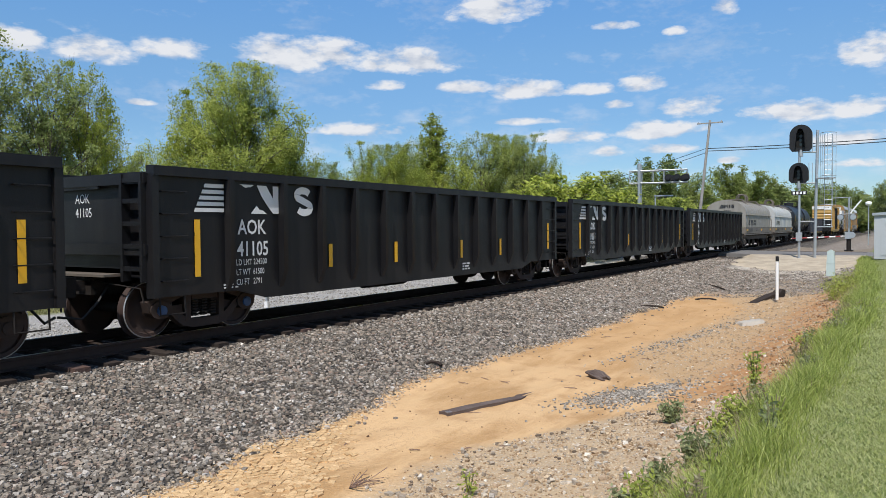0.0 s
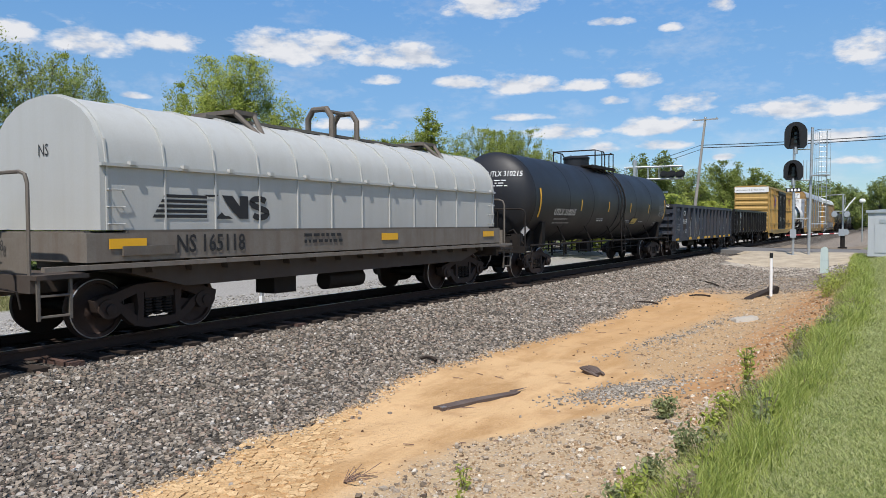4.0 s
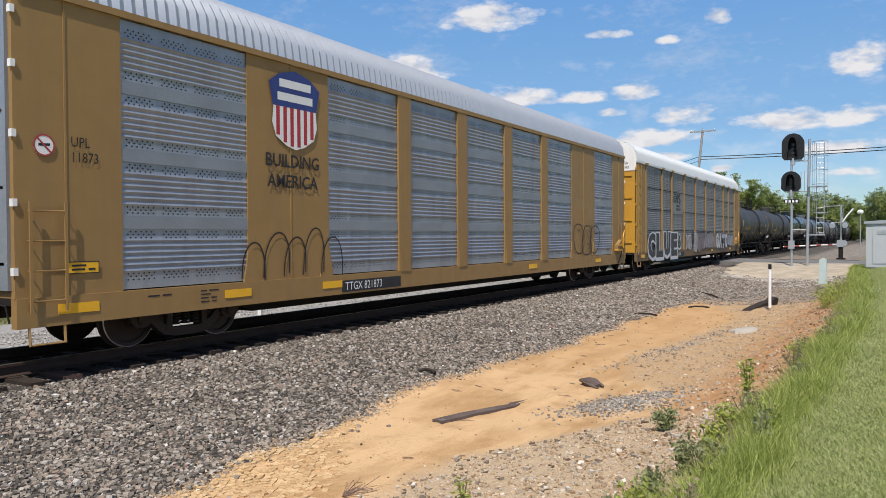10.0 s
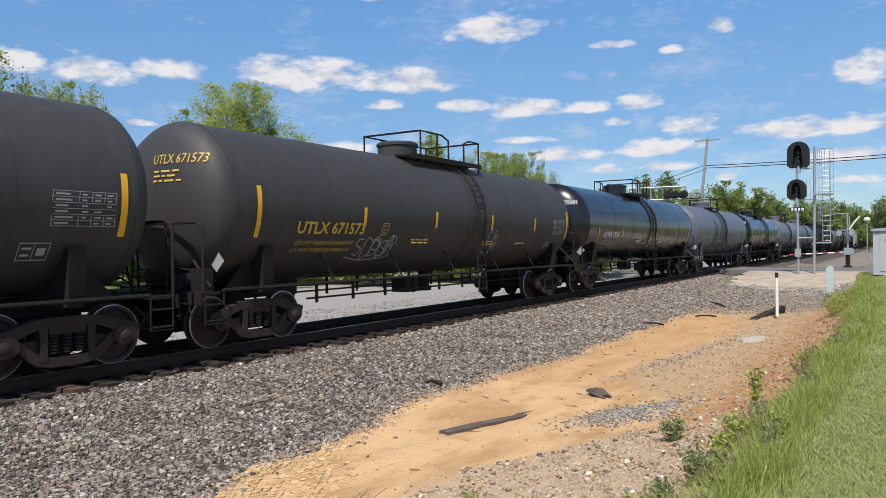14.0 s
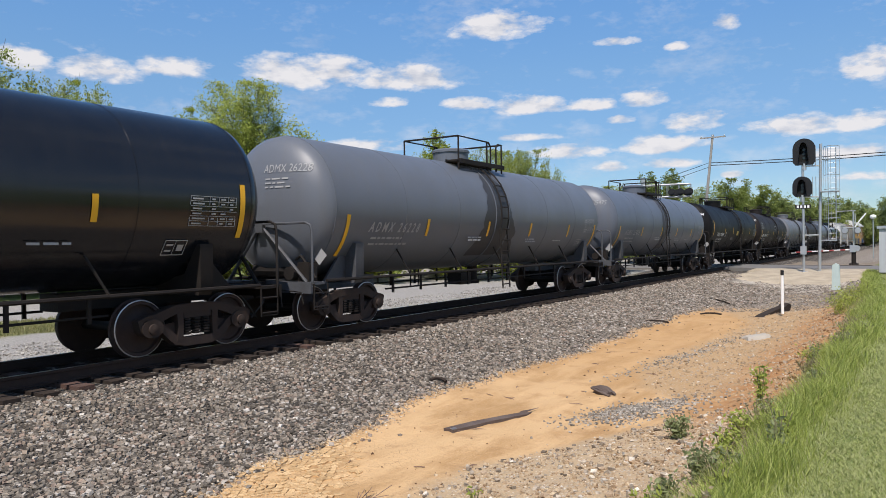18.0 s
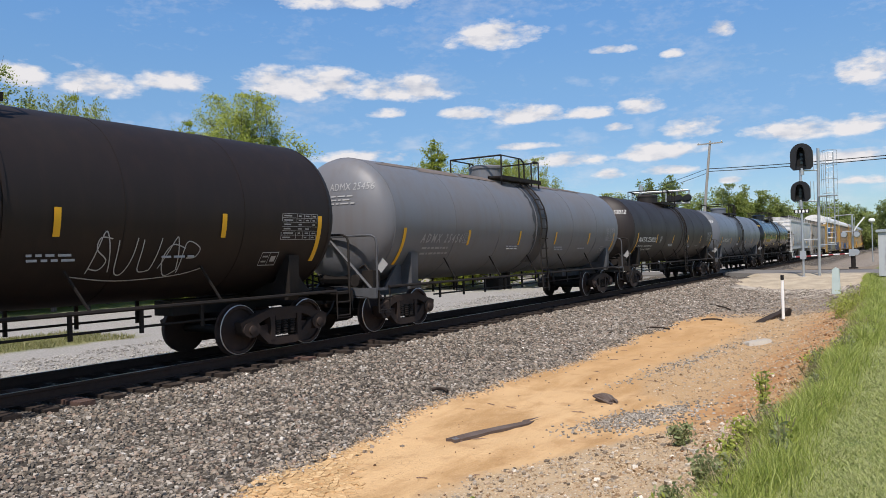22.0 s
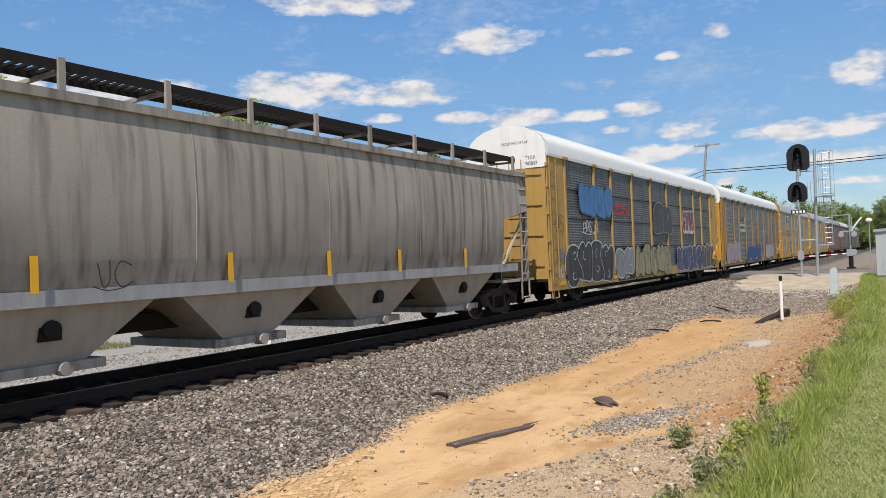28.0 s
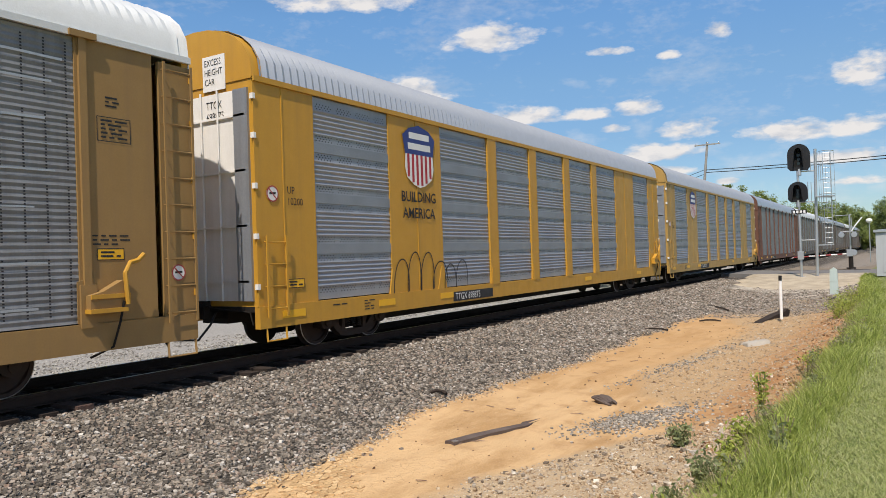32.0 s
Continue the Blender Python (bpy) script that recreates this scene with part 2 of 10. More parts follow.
GALV_BRIGHT = surface("bright galvanised panel", (0.34, 0.355, 0.38), 0.45, metal=0.4, second=(0.25, 0.27, 0.30), amount=0.5, scale=1.2, streak=0.35, dirt=(0.26, 0.26, 0.27), bump=0.03)
RACK_SILL = surface("dirty brown-yellow sill paint", (0.19, 0.115, 0.045), 0.7, second=(0.12, 0.085, 0.06), amount=0.6, streak=0.5, dirt=(0.08, 0.055, 0.04), bump=0.1)
GALV_DEEP = surface("dull dark galvanised panel", (0.165, 0.172, 0.18), 0.5, metal=0.2, second=(0.115, 0.119, 0.124), amount=0.6, scale=1.2, streak=0.6, dirt=(0.075, 0.072, 0.07), bump=0.03)
GALV_BAND = surface("dull grey band", (0.27, 0.29, 0.315), 0.5, metal=0.3, second=(0.2, 0.215, 0.23), amount=0.6, scale=1.5, bump=0.03)
GALV_DARK = surface("weathered dark panel", (0.24, 0.243, 0.245), 0.55, metal=0.2, second=(0.165, 0.168, 0.17), amount=0.5, scale=1.2, streak=0.5, dirt=(0.1, 0.095, 0.09), bump=0.03)
ROOF_WHITE = surface("white corrugated roof", (0.64, 0.65, 0.64), 0.45, second=(0.54, 0.54, 0.52), amount=0.3)
ROOF_GALV = surface("galvanised roof", (0.46, 0.48, 0.5), 0.4, metal=0.5, second=(0.37, 0.39, 0.42), amount=0.4)
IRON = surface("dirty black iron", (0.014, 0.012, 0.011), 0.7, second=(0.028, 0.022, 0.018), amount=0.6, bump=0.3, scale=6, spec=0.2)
TRUCK_IRON = surface("brown cast steel", (0.035, 0.026, 0.023), 0.75, second=(0.055, 0.037, 0.028), amount=0.7, bump=0.3, scale=5, spec=0.2)
WHEEL_FACE = surface("rusty wheel plate", (0.045, 0.026, 0.02), 0.7, second=(0.03, 0.02, 0.017), amount=0.6, bump=0.15, scale=6)
WHEEL_RIM = surface("worn wheel rim", (0.55, 0.54, 0.52), 0.4, metal=0.6, second=(0.42, 0.4, 0.38), amount=0.5)
RAIL_SIDE = surface("rusty rail side", (0.055, 0.036, 0.028), 0.75, second=(0.04, 0.028, 0.024), amount=0.6, bump=0.2, scale=8, spec=0.12)
RAIL_TOP = surface("polished rail head", (0.42, 0.41, 0.4), 0.3, metal=0.9, second=(0.3, 0.29, 0.28), bump=0.0)
TIE_WOOD = surface("creosoted tie wood", (0.032, 0.025, 0.021), 0.9, second=(0.058, 0.044, 0.036), amount=0.7, bump=0.5, scale=5, fine=60, spec=0.1)
TIE_RED = surface("new reddish tie wood", (0.11, 0.06, 0.045), 0.85, second=(0.07, 0.045, 0.035), amount=0.7, bump=0.5, scale=5)
YEL_TAPE = surface("yellow reflective tape", (0.80, 0.42, 0.02), 0.4, amount=0.15, bump=0.0)
YEL_TEXT = surface("yellow stencil paint", (0.66, 0.45, 0.07), 0.6, amount=0.2, bump=0.0)
WHITE_TEXT = surface("white stencil paint", (0.72, 0.72, 0.70), 0.6, amount=0.2, bump=0.0)
DULL_TEXT = surface("faded white stencil paint", (0.36, 0.36, 0.36), 0.7, amount=0.3, bump=0.0)
BLACK_TEXT = surface("black stencil paint", (0.02, 0.02, 0.022), 0.6, amount=0.2, bump=0.0)
SIGNAL_BLACK = surface("black signal paint", (0.012, 0.012, 0.013), 0.5, bump=0.0)
ALUM = surface("dull aluminium", (0.5, 0.52, 0.53), 0.45, metal=0.7, second=(0.4, 0.42, 0.43), amount=0.3, bump=0.05)
STEEL_WHITE = surface("white enamel", (0.82, 0.82, 0.8), 0.4, second=(0.7, 0.69, 0.66), amount=0.2, bump=0.0)
POLE_WOOD = surface("weathered pole wood", (0.36, 0.34, 0.31), 0.85, second=(0.25, 0.23, 0.205), amount=0.6, bump=0.4, streak=0.5)
CABLE = surface("black cable", (0.02, 0.02, 0.02), 0.6, bump=0.0)

# ---- mesh tools ----


class Shape:
    """Collects vertices and faces of one mesh."""

    def __init__(self):
        self.v, self.f = [], []

    def put(self, vs, fs):
        n = len(self.v)
        self.v += [tuple(p) for p in vs]
        self.f += [tuple(i + n for i in f) for f in fs]
        return self

    def box(self, x0, x1, y0, y1, z0, z1):
        vs = [(x, y, z) for z in (z0, z1) for y in (y0, y1) for x in (x0, x1)]
        return self.put(vs, [(0, 2, 3, 1), (4, 5, 7, 6), (0, 1, 5, 4), (2, 6, 7, 3), (0, 4, 6, 2), (1, 3, 7, 5)])

    def cyl(self, a, b, r, n=8, r2=None):
        a, b = Vector(a), Vector(b)
        d = (b - a).normalized()
        u = d.orthogonal().normalized()
        w = d.cross(u)
        vs = []
        for p, rr in ((a, r), (b, r if r2 is None else r2)):
            vs += [p + rr * (math.cos(2 * math.pi * i / n) * u + math.sin(2 * math.pi * i / n) * w) for i in range(n)]
        fs = [(i, (i + 1) % n, n + (i + 1) % n, n + i) for i in range(n)]
        return self.put(vs, fs + [tuple(range(n))[::-1], tuple(range(n, 2 * n))])

    def tube(self, pts, r, n=6):
        """A round bar bent through the points, in one piece."""
        pts = [Vector(p) for p in pts]
        if len(pts) < 3:
            return self.cyl(pts[0], pts[-1], r, n)
        dirs = [(b - a).normalized() for a, b in zip(pts, pts[1:])]
        u = dirs[0].orthogonal().normalized()
        vs = []
        for i, p in enumerate(pts):
            d = dirs[0] if i == 0 else dirs[-1] if i == len(pts) - 1 else (dirs[i - 1] + dirs[i]).normalized()
            u = (u - d * u.dot(d)).normalized()
            w = d.cross(u)
            vs += [p + r * (math.cos(2 * math.pi * k / n) * u + math.sin(2 * math.pi * k / n) * w) for k in range(n)]
        m = len(pts)
        fs = [(j * n + k, j * n + (k + 1) % n, (j + 1) * n + (k + 1) % n, (j + 1) * n + k) for j in range(m - 1) for k in range(n)]
        return self.put(vs, fs + [tuple(range(n))[::-1], tuple(range((m - 1) * n, m * n))])

    def lathe(self, prof, centre, axis="x", n=24):
        """prof: (along, radius) pairs, turned round the axis through centre."""
        c = Vector(centre)
        dirs = {"x": ((1, 0, 0), (0, 1, 0), (0, 0, 1)), "y": ((0, 1, 0), (0, 0, 1), (1, 0, 0)), "z": ((0, 0, 1), (1, 0, 0), (0, 1, 0))}[axis]
        d, u, w = (Vector(q) for q in dirs)
        vs = []
        for a, r in prof:
            vs += [c + a * d + r * (math.cos(2 * math.pi * i / n) * u + math.sin(2 * math.pi * i / n) * w) for i in range(n)]
        fs = []
        for k in range(len(prof) - 1):
            fs += [(k * n + i, k * n + (i + 1) % n, (k + 1) * n + (i + 1) % n, (k + 1) * n + i) for i in range(n)]
        fs += [tuple(range(n))[::-1], tuple(range((len(prof) - 1) * n, len(prof) * n))]
        return self.put(vs, fs)

    def extrude(self, poly, axis, a0, a1):
        """poly: points in the plane across the axis (x: (y, z); y: (x, z); z: (x, y))."""
        def at(p, a):
            return {"x": (a, p[0], p[1]), "y": (p[0], a, p[1]), "z": (p[0], p[1], a)}[axis]
        n = len(poly)
        vs = [at(p, a0) for p in poly] + [at(p, a1) for p in poly]
        fs = [(i, (i + 1) % n, n + (i + 1) % n, n + i) for i in range(n)]
        return self.put(vs, fs + [tuple(range(n))[::-1], tuple(range(n, 2 * n))])

    def sheet(self, pts, thick=(0, 0, 0)):
        """A grid of rows of points."""
        h, w = len(pts), len(pts[0])
        return self.put([p for row in pts for p in row], [(j * w + i, j * w + i + 1, (j + 1) * w + i + 1, (j + 1) * w + i) for j in range(h - 1) for i in range(w - 1)])

    def mesh(self, name, mat, sharp=35):
        me = bpy.data.meshes.new(name)
        me.from_pydata(self.v, [], self.f)
        bm = bmesh.new()
        bm.from_mesh(me)
        bmesh.ops.recalc_face_normals(bm, faces=bm.faces)
        bm.to_mesh(me)
        bm.free()
        me.materials.append(mat)
        me.polygons.foreach_set("use_smooth", [True] * len(me.polygons))
        me.set_sharp_from_angle(angle=radians(sharp))
        return me


KEPT = {}


def shaped(key, mat, build, sharp=35):
    """The mesh that build(Shape) makes, made once for each key and material."""
    k = (key, mat.name)
    if k not in KEPT:
        g = Shape()
        build(g)
        KEPT[k] = g.mesh(str(key), mat, sharp)
    return KEPT[k]


def piece(name, me, parent=None, at=(0, 0, 0), label="", turn=0.0):
    ob = new(name, me)
    ob.parent = parent
    ob.location = at
    ob.rotation_euler[2] = turn
    if label:
        tagged(ob, label)
    return ob


MANY = {"scuff_marks", "overspray", "spray_outline", "spray_strokes", "screen_holes", "small_stencil", "panel_print", "stem_tuft", "roof_rivets", "jacket_seams", "hood_seams", "side_seams", "spray_letters"}


def part(name, g, mat, parent=None, label="", at=(0, 0, 0), sharp=35):
    ob = piece(name, g.mesh(name, mat, sharp), parent, at, label)
    return tagged(ob, kind="stuff") if name in MANY else ob


def thing(name, label, category, group="", at=(0, 0, 0), turn=0.0):
    ob = new(name)
    ob.empty_display_size = 0.3
    ob.location = at
    ob.rotation_euler[2] = turn
    return tagged(ob, label, category, group)


SIDE = Matrix(((0, 0, 1), (1, 0, 0), (0, 1, 0))).to_4x4()
FRONT = Matrix(((1, 0, 0), (0, 0, -1), (0, 1, 0))).to_4x4()


def lettering(text, size, mat, parent, at, face=SIDE, squeeze=1.0, align="LEFT", name="lettering", bold=0.0):
    """Stencilled words as a thin mesh on the side or the front of a thing."""
    if "\n" in text:
        rows = [lettering(row, size, mat, parent, Vector(at) - Vector((0, 0, size * 1.05 * i)), face, squeeze, align, name, bold) for i, row in enumerate(text.split("\n"))]
        return rows[0]
    key = ("text", text, size, squeeze, align, bold)
    k = (key, mat.name)
    if k not in KEPT:
        cu = bpy.data.curves.new("t", "FONT")
        cu.body, cu.size, cu.align_x, cu.resolution_u, cu.offset = text, size, align, 2, bold
        ob = new("t", cu)
        me = bpy.data.meshes.new_from_object(ob)
        bpy.data.objects.remove(ob)
        me.transform(Matrix.Diagonal((squeeze, 1, 1, 1)))
        me.materials.clear()
        me.materials.append(mat)
        KEPT[k] = me
    ob = new(name, KEPT[k])
    ob.parent = parent
    ob.matrix_basis = Matrix.Translation(at) @ face
    return ob


def fitted(text, width, height, mat, parent, m, lean=0.0, bold=0.0, name="lettering"):
    """Words stretched to a width and a letter height, at the pose m (its x along the words, its y up)."""
    ob = lettering(text, 1.0, mat, parent, (0, 0, 0), bold=bold, name=name)
    xs = [v.co.x for v in ob.data.vertices]
    ys = [v.co.y for v in ob.data.vertices]
    k, q = width / (max(xs) - min(xs)), height / max(ys)
    fit = Matrix(((k, lean * q, 0, -min(xs) * k), (0, q, 0, 0), (0, 0, 1, 0), (0, 0, 0, 1)))
    ob.data = ob.data.copy()
    ob.data.transform(fit)
    ob.matrix_basis = m
    return ob


def shell_pose(rad, zc, y, z, off=0.012):
    """A pose on the round side of a tank: x along the car, y up the curve, z outwards."""
    a = math.asin(max(-0.98, min(0.98, (z - zc) / rad)))
    n = Vector((math.cos(a), 0, math.sin(a)))
    up = Vector((-math.sin(a), 0, math.cos(a)))
    p = Vector((0, y, zc)) + n * (rad + off)
    return Matrix(((0, up.x, n.x, p.x), (1, up.y, n.y, p.y), (0, up.z, n.z, p.z), (0, 0, 0, 1)))


def bars(lines, mat, parent, at, face=SIDE, name="small_stencil"):
    """Small print that cannot be read: rows of bars. lines: (offset along, height, length, thickness)."""
    g = Shape()
    for u, w, ln, th in lines:
        g.put([(u, w, 0), (u + ln, w, 0), (u + ln, w + th, 0), (u, w + th, 0)], [(0, 1, 2, 3)])
    ob = part(name, g, mat, parent)
    ob.matrix_basis = Matrix.Translation(at) @ face
    return ob


def smallprint(mat, parent, at, width, rows, pitch=0.1, face=SIDE, seed=1, th=0.045):
    rnd = random.Random(seed)
    lines = []
    for r in range(rows):
        u = 0.0
        while u < width * rnd.uniform(0.7, 1.0):
            ln = rnd.uniform(0.06, 0.22)
            lines.append((u, -r * pitch, min(ln, width - u + 0.02), th))
            u += ln + 0.05
    return bars(lines, mat, parent, at, face)


# ---- ground ----
XS = np.array([-3000, -60, -26, -12, -9, -6.0, -4.4, -2.3, -1.55, -1.4, 1.4, 1.55, 2.1, 3.6, 4.9, 5.6, 7.2, 8.1, 9.0, 9.7, 10.5, 11.3, 14, 40, 3000], float)
ZS = np.array([-0.8, -0.8, -0.75, -0.72, -0.7, -0.68, -0.66, -0.33, -0.27, -0.235, -0.235, -0.265, -0.32, -0.56, -0.72, -0.76, -0.74, -0.66, -0.5, -0.22, -0.02, 0.08, 0.12, 0.1, -0.6])


def ground_z(x, y):
    x, y = np.asarray(x, float), np.asarray(y, float)
    z = np.interp(x, XS, ZS)
    flat = np.where(np.abs(x) < 40, -0.14, -0.6)
    w = np.clip(1 - np.abs(y - 55) / 14, 0, 1)
    w = w * w * (3 - 2 * w)
    k = np.clip(np.maximum(np.abs(x) - 2.2, 0) / 1.5, 0, 1)
    z = z * (1 - w * k) + flat * w * k
    bumps = 0.018 * np.sin(x * 2.1 + y * 0.9) + 0.014 * np.sin(x * 4.3 - y * 2.7 + 1.0) + 0.008 * np.sin(x * 9.1 + y * 7.3)
    far_fall = np.clip((np.abs(y - 20) - 400) / 1500, 0, 1)
    return z + bumps * np.clip((np.abs(x) - 1.7) / 0.6, 0, 1) * (1 - w) - 0.0 * far_fall


BALLAST_EDGE = [(0, 5.2), (5, 5.2), (7, 4.95), (10.5, 4.62), (14, 4.85), (17, 4.95), (20, 4.75), (28, 4.9), (31, 6.4), (60, 6.4)]
GRAVEL_EDGE = [(0, 7.0), (6, 7.05), (7, 7.2), (8, 7.6), (9, 8.3), (9.8, 9.2), (10.6, 9.1), (11.4, 7.9), (13, 7.1), (15.4, 6.7), (18, 7.0), (23, 7.2), (27, 6.0), (60, 4.5)]
GRASS_EDGE = [(0, 10.08), (6.5, 10.02), (8.5, 9.95), (10, 10.15), (17, 10.3), (24, 10.15), (31, 9.95), (45, 9.4), (60, 9.0)]


def on_line(points, y):
    return np.interp(y, [p[0] for p in points], [p[1] for p in points])


def ground_material():
    mt = bpy.data.materials.new("ground cover")
    mt.use_nodes = True
    nt = mt.node_tree
    bs = nt.nodes["Principled BSDF"]
    N, L = nt.nodes.new, nt.links.new
    tc = N("ShaderNodeTexCoord")
    sep = N("ShaderNodeSeparateXYZ")
    L(tc.outputs["Object"], sep.inputs[0])

    def nz(scale, detail=4, rough=0.55):
        n = N("ShaderNodeTexNoise")
        n.inputs["Scale"].default_value, n.inputs["Detail"].default_value, n.inputs["Roughness"].default_value = scale, detail, rough
        L(tc.outputs["Object"], n.inputs["Vector"])
        return n.outputs["Fac"]

    def m(op, a, b=0.0, clamp=False):
        n = N("ShaderNodeMath")
        n.operation, n.use_clamp = op, clamp
        for i, v in enumerate((a, b)):
            if isinstance(v, (int, float)):
                n.inputs[i].default_value = v
            else:
                L(v, n.inputs[i])
        return n.outputs[0]

    def mix(f, a, b):
        mx = N("ShaderNodeMix")
        mx.data_type = "RGBA"
        if isinstance(f, float):
            mx.inputs["Factor"].default_value = f
        else:
            L(f, mx.inputs["Factor"])
        for sock, val in (("A", a), ("B", b)):
            if isinstance(val, tuple):
                mx.inputs[sock].default_value = (*val, 1)
            else:
                L(val, mx.inputs[sock])
        return mx.outputs["Result"]

    def step(v, lo, hi):
        n = N("ShaderNodeMapRange")
        n.interpolation_type = "SMOOTHSTEP"
        n.inputs["From Min"].default_value, n.inputs["From Max"].default_value = lo, hi
        L(v, n.inputs["Value"])
        return n.outputs["Result"]

    wob = nz(0.9, 6)
    x = m("ADD", sep.outputs[0], m("MULTIPLY", m("SUBTRACT", wob, 0.5), 0.9))
    y = sep.outputs[1]
    fine, mid, speck = nz(38, 3), nz(2.2, 6), nz(14, 4, 0.7)
    flow = N("ShaderNodeMapping")
    flow.inputs["Scale"].default_value = (1.0, 0.28, 1.0)
    flow.inputs["Rotation"].default_value = (0, 0, 0.3)
    L(tc.outputs["Object"], flow.inputs["Vector"])
    run = N("ShaderNodeTexNoise")
    run.inputs["Scale"].default_value, run.inputs["Detail"].default_value, run.inputs["Roughness"].default_value = 1.7, 8, 0.62
    L(flow.outputs[0], run.inputs["Vector"])
    streaky = run.outputs["Fac"]

    def along(points):
        """A line across the ground: x for each y, from a few points."""
        n = N("ShaderNodeFloatCurve")
        c = n.mapping.curves[0]
        n.mapping.use_clip = False
        top = points[-1][0]
        for k, (py, px) in enumerate(points):
            at = (py / top, px / 12.0)
            if k in (0, len(points) - 1):
                c.points[0 if k == 0 else -1].location = at
            else:
                c.points.new(*at)
        n.mapping.update()
        L(m("MULTIPLY", y, 1.0 / top, clamp=True), n.inputs["Value"])
        return m("MULTIPLY", n.outputs[0], 12.0)

    def beyond(line, soft=0.12, shift=0.0):
        return step(m("ADD", m("SUBTRACT", x, line), shift), -soft, soft)

    def cells(scale, feature="F1"):
        v = N("ShaderNodeTexVoronoi")
        v.feature = feature
        v.inputs["Scale"].default_value = scale
        L(tc.outputs["Object"], v.inputs["Vector"])
        return v

    vor = cells(20)
    vsep = N("ShaderNodeSeparateColor")
    L(vor.outputs["Color"], vsep.inputs[0])
    pea = cells(34)
    psep = N("ShaderNodeSeparateColor")
    L(pea.outputs["Color"], psep.inputs[0])
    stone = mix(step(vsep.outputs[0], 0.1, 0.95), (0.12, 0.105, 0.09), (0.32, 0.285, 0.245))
    # shade in the gaps between stones is painted as dark cell edges
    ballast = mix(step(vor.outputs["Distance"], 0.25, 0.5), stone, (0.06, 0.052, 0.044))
    sand = mix(step(streaky, 0.38, 0.66), (0.57, 0.375, 0.195), (0.40, 0.24, 0.108))
    sand = mix(m("MULTIPLY", step(mid, 0.52, 0.7), 0.5), sand, (0.34, 0.195, 0.088))
    sand = mix(m("MULTIPLY", step(fine, 0.5, 0.75), 0.3), sand, (0.62, 0.46, 0.28))
    sand = mix(m("MULTIPLY", step(y, 10.0, 17.0), 0.55), sand, (0.42, 0.245, 0.105))
    crack = cells(10.5, "DISTANCE_TO_EDGE")
    torn = m("MULTIPLY", step(nz(5.0, 5), 0.44, 0.56), step(nz(0.8, 2), 0.36, 0.5))
    cr = m("MULTIPLY", m("SUBTRACT", 1.0, step(crack.outputs["Distance"], 0.01, 0.05)), m("SUBTRACT", 1.0, step(y, 6.0, 8.5)))
    cr = m("MULTIPLY", cr, m("MULTIPLY", torn, m("SUBTRACT", 1.0, step(x, 6.0, 6.8))))
    sand = mix(m("MULTIPLY", cr, 0.75), sand, (0.17, 0.105, 0.05))
    pebble = m("SUBTRACT", 1.0, step(pea.outputs["Distance"], 0.2, 0.5))
    gravel = mix(m("MULTIPLY", pebble, 0.5), (0.42, 0.275, 0.14), mix(step(psep.outputs[1], 0.2, 0.9), (0.32, 0.265, 0.20), (0.54, 0.475, 0.385)))
    near_gravel = mix(m("MULTIPLY", pebble, 0.7), (0.42, 0.31, 0.19), mix(step(psep.outputs[0], 0.1, 0.9), (0.30, 0.25, 0.19), (0.58, 0.50, 0.40)))
    gravel = mix(step(y, 8.6, 9.6), near_gravel, gravel)
    orange = mix(step(mid, 0.4, 0.7), (0.36, 0.175, 0.07), (0.45, 0.27, 0.13))
    road_gravel = mix(step(speck, 0.35, 0.7), (0.27, 0.255, 0.235), (0.38, 0.365, 0.335))
    far_gravel = mix(step(speck, 0.38, 0.66), (0.17, 0.145, 0.12), (0.30, 0.26, 0.215))
    grass = mix(step(mid, 0.35, 0.65), (0.12, 0.165, 0.045), (0.165, 0.205, 0.068))
    grass = mix(m("MULTIPLY", step(fine, 0.4, 0.7), 0.5), grass, (0.085, 0.115, 0.03))
    grass = mix(m("MULTIPLY", step(nz(0.7, 5), 0.45, 0.65), 0.55), grass, (0.20, 0.21, 0.085))
    dry = mix(step(mid, 0.4, 0.65), (0.16, 0.17, 0.06), (0.24, 0.22, 0.10))
    # from the far side of the track to the lawn
    col = mix(step(x, -27, -25), grass, road_gravel)
    col = mix(m("MULTIPLY", step(x, -15.5, -14.5), m("SUBTRACT", 1.0, step(y, 13.5, 16.0))), col, dry)
    col = mix(step(x, -10.6, -9.8), col, road_gravel)
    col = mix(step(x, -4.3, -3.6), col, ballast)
    col = mix(beyond(along(BALLAST_EDGE), 0.08), col, sand)
    col = mix(beyond(along(GRAVEL_EDGE), 0.25), col, gravel)
    col = mix(m("MULTIPLY", m("MULTIPLY", step(x, 8.3, 9.2), step(mid, 0.34, 0.5)), step(y, 8.0, 10.0)), col, orange)
    far = step(m("ADD", y, m("MULTIPLY", m("SUBTRACT", wob, 0.5), 8.0)), 26.0, 30.0)
    col = mix(m("MULTIPLY", far, step(x, 3.2, 4.5)), col, far_gravel)
    pale = m("MULTIPLY", m("SUBTRACT", 1.0, step(m("ABSOLUTE", m("SUBTRACT", y, 45.0)), 5.5, 9.0)), step(x, 2.6, 3.6))
    col = mix(m("MULTIPLY", pale, m("MULTIPLY", step(mid, 0.22, 0.55), 0.9)), col, mix(step(speck, 0.4, 0.65), (0.52, 0.465, 0.385), (0.40, 0.35, 0.285)))
    col = mix(beyond(along(GRASS_EDGE), 0.12), col, grass)
    L(col, bs.inputs["Base Color"])
    bs.inputs["Roughness"].default_value = 0.95
    bs.inputs["Specular IOR Level"].default_value = 0.15
    bp = N("ShaderNodeBump")
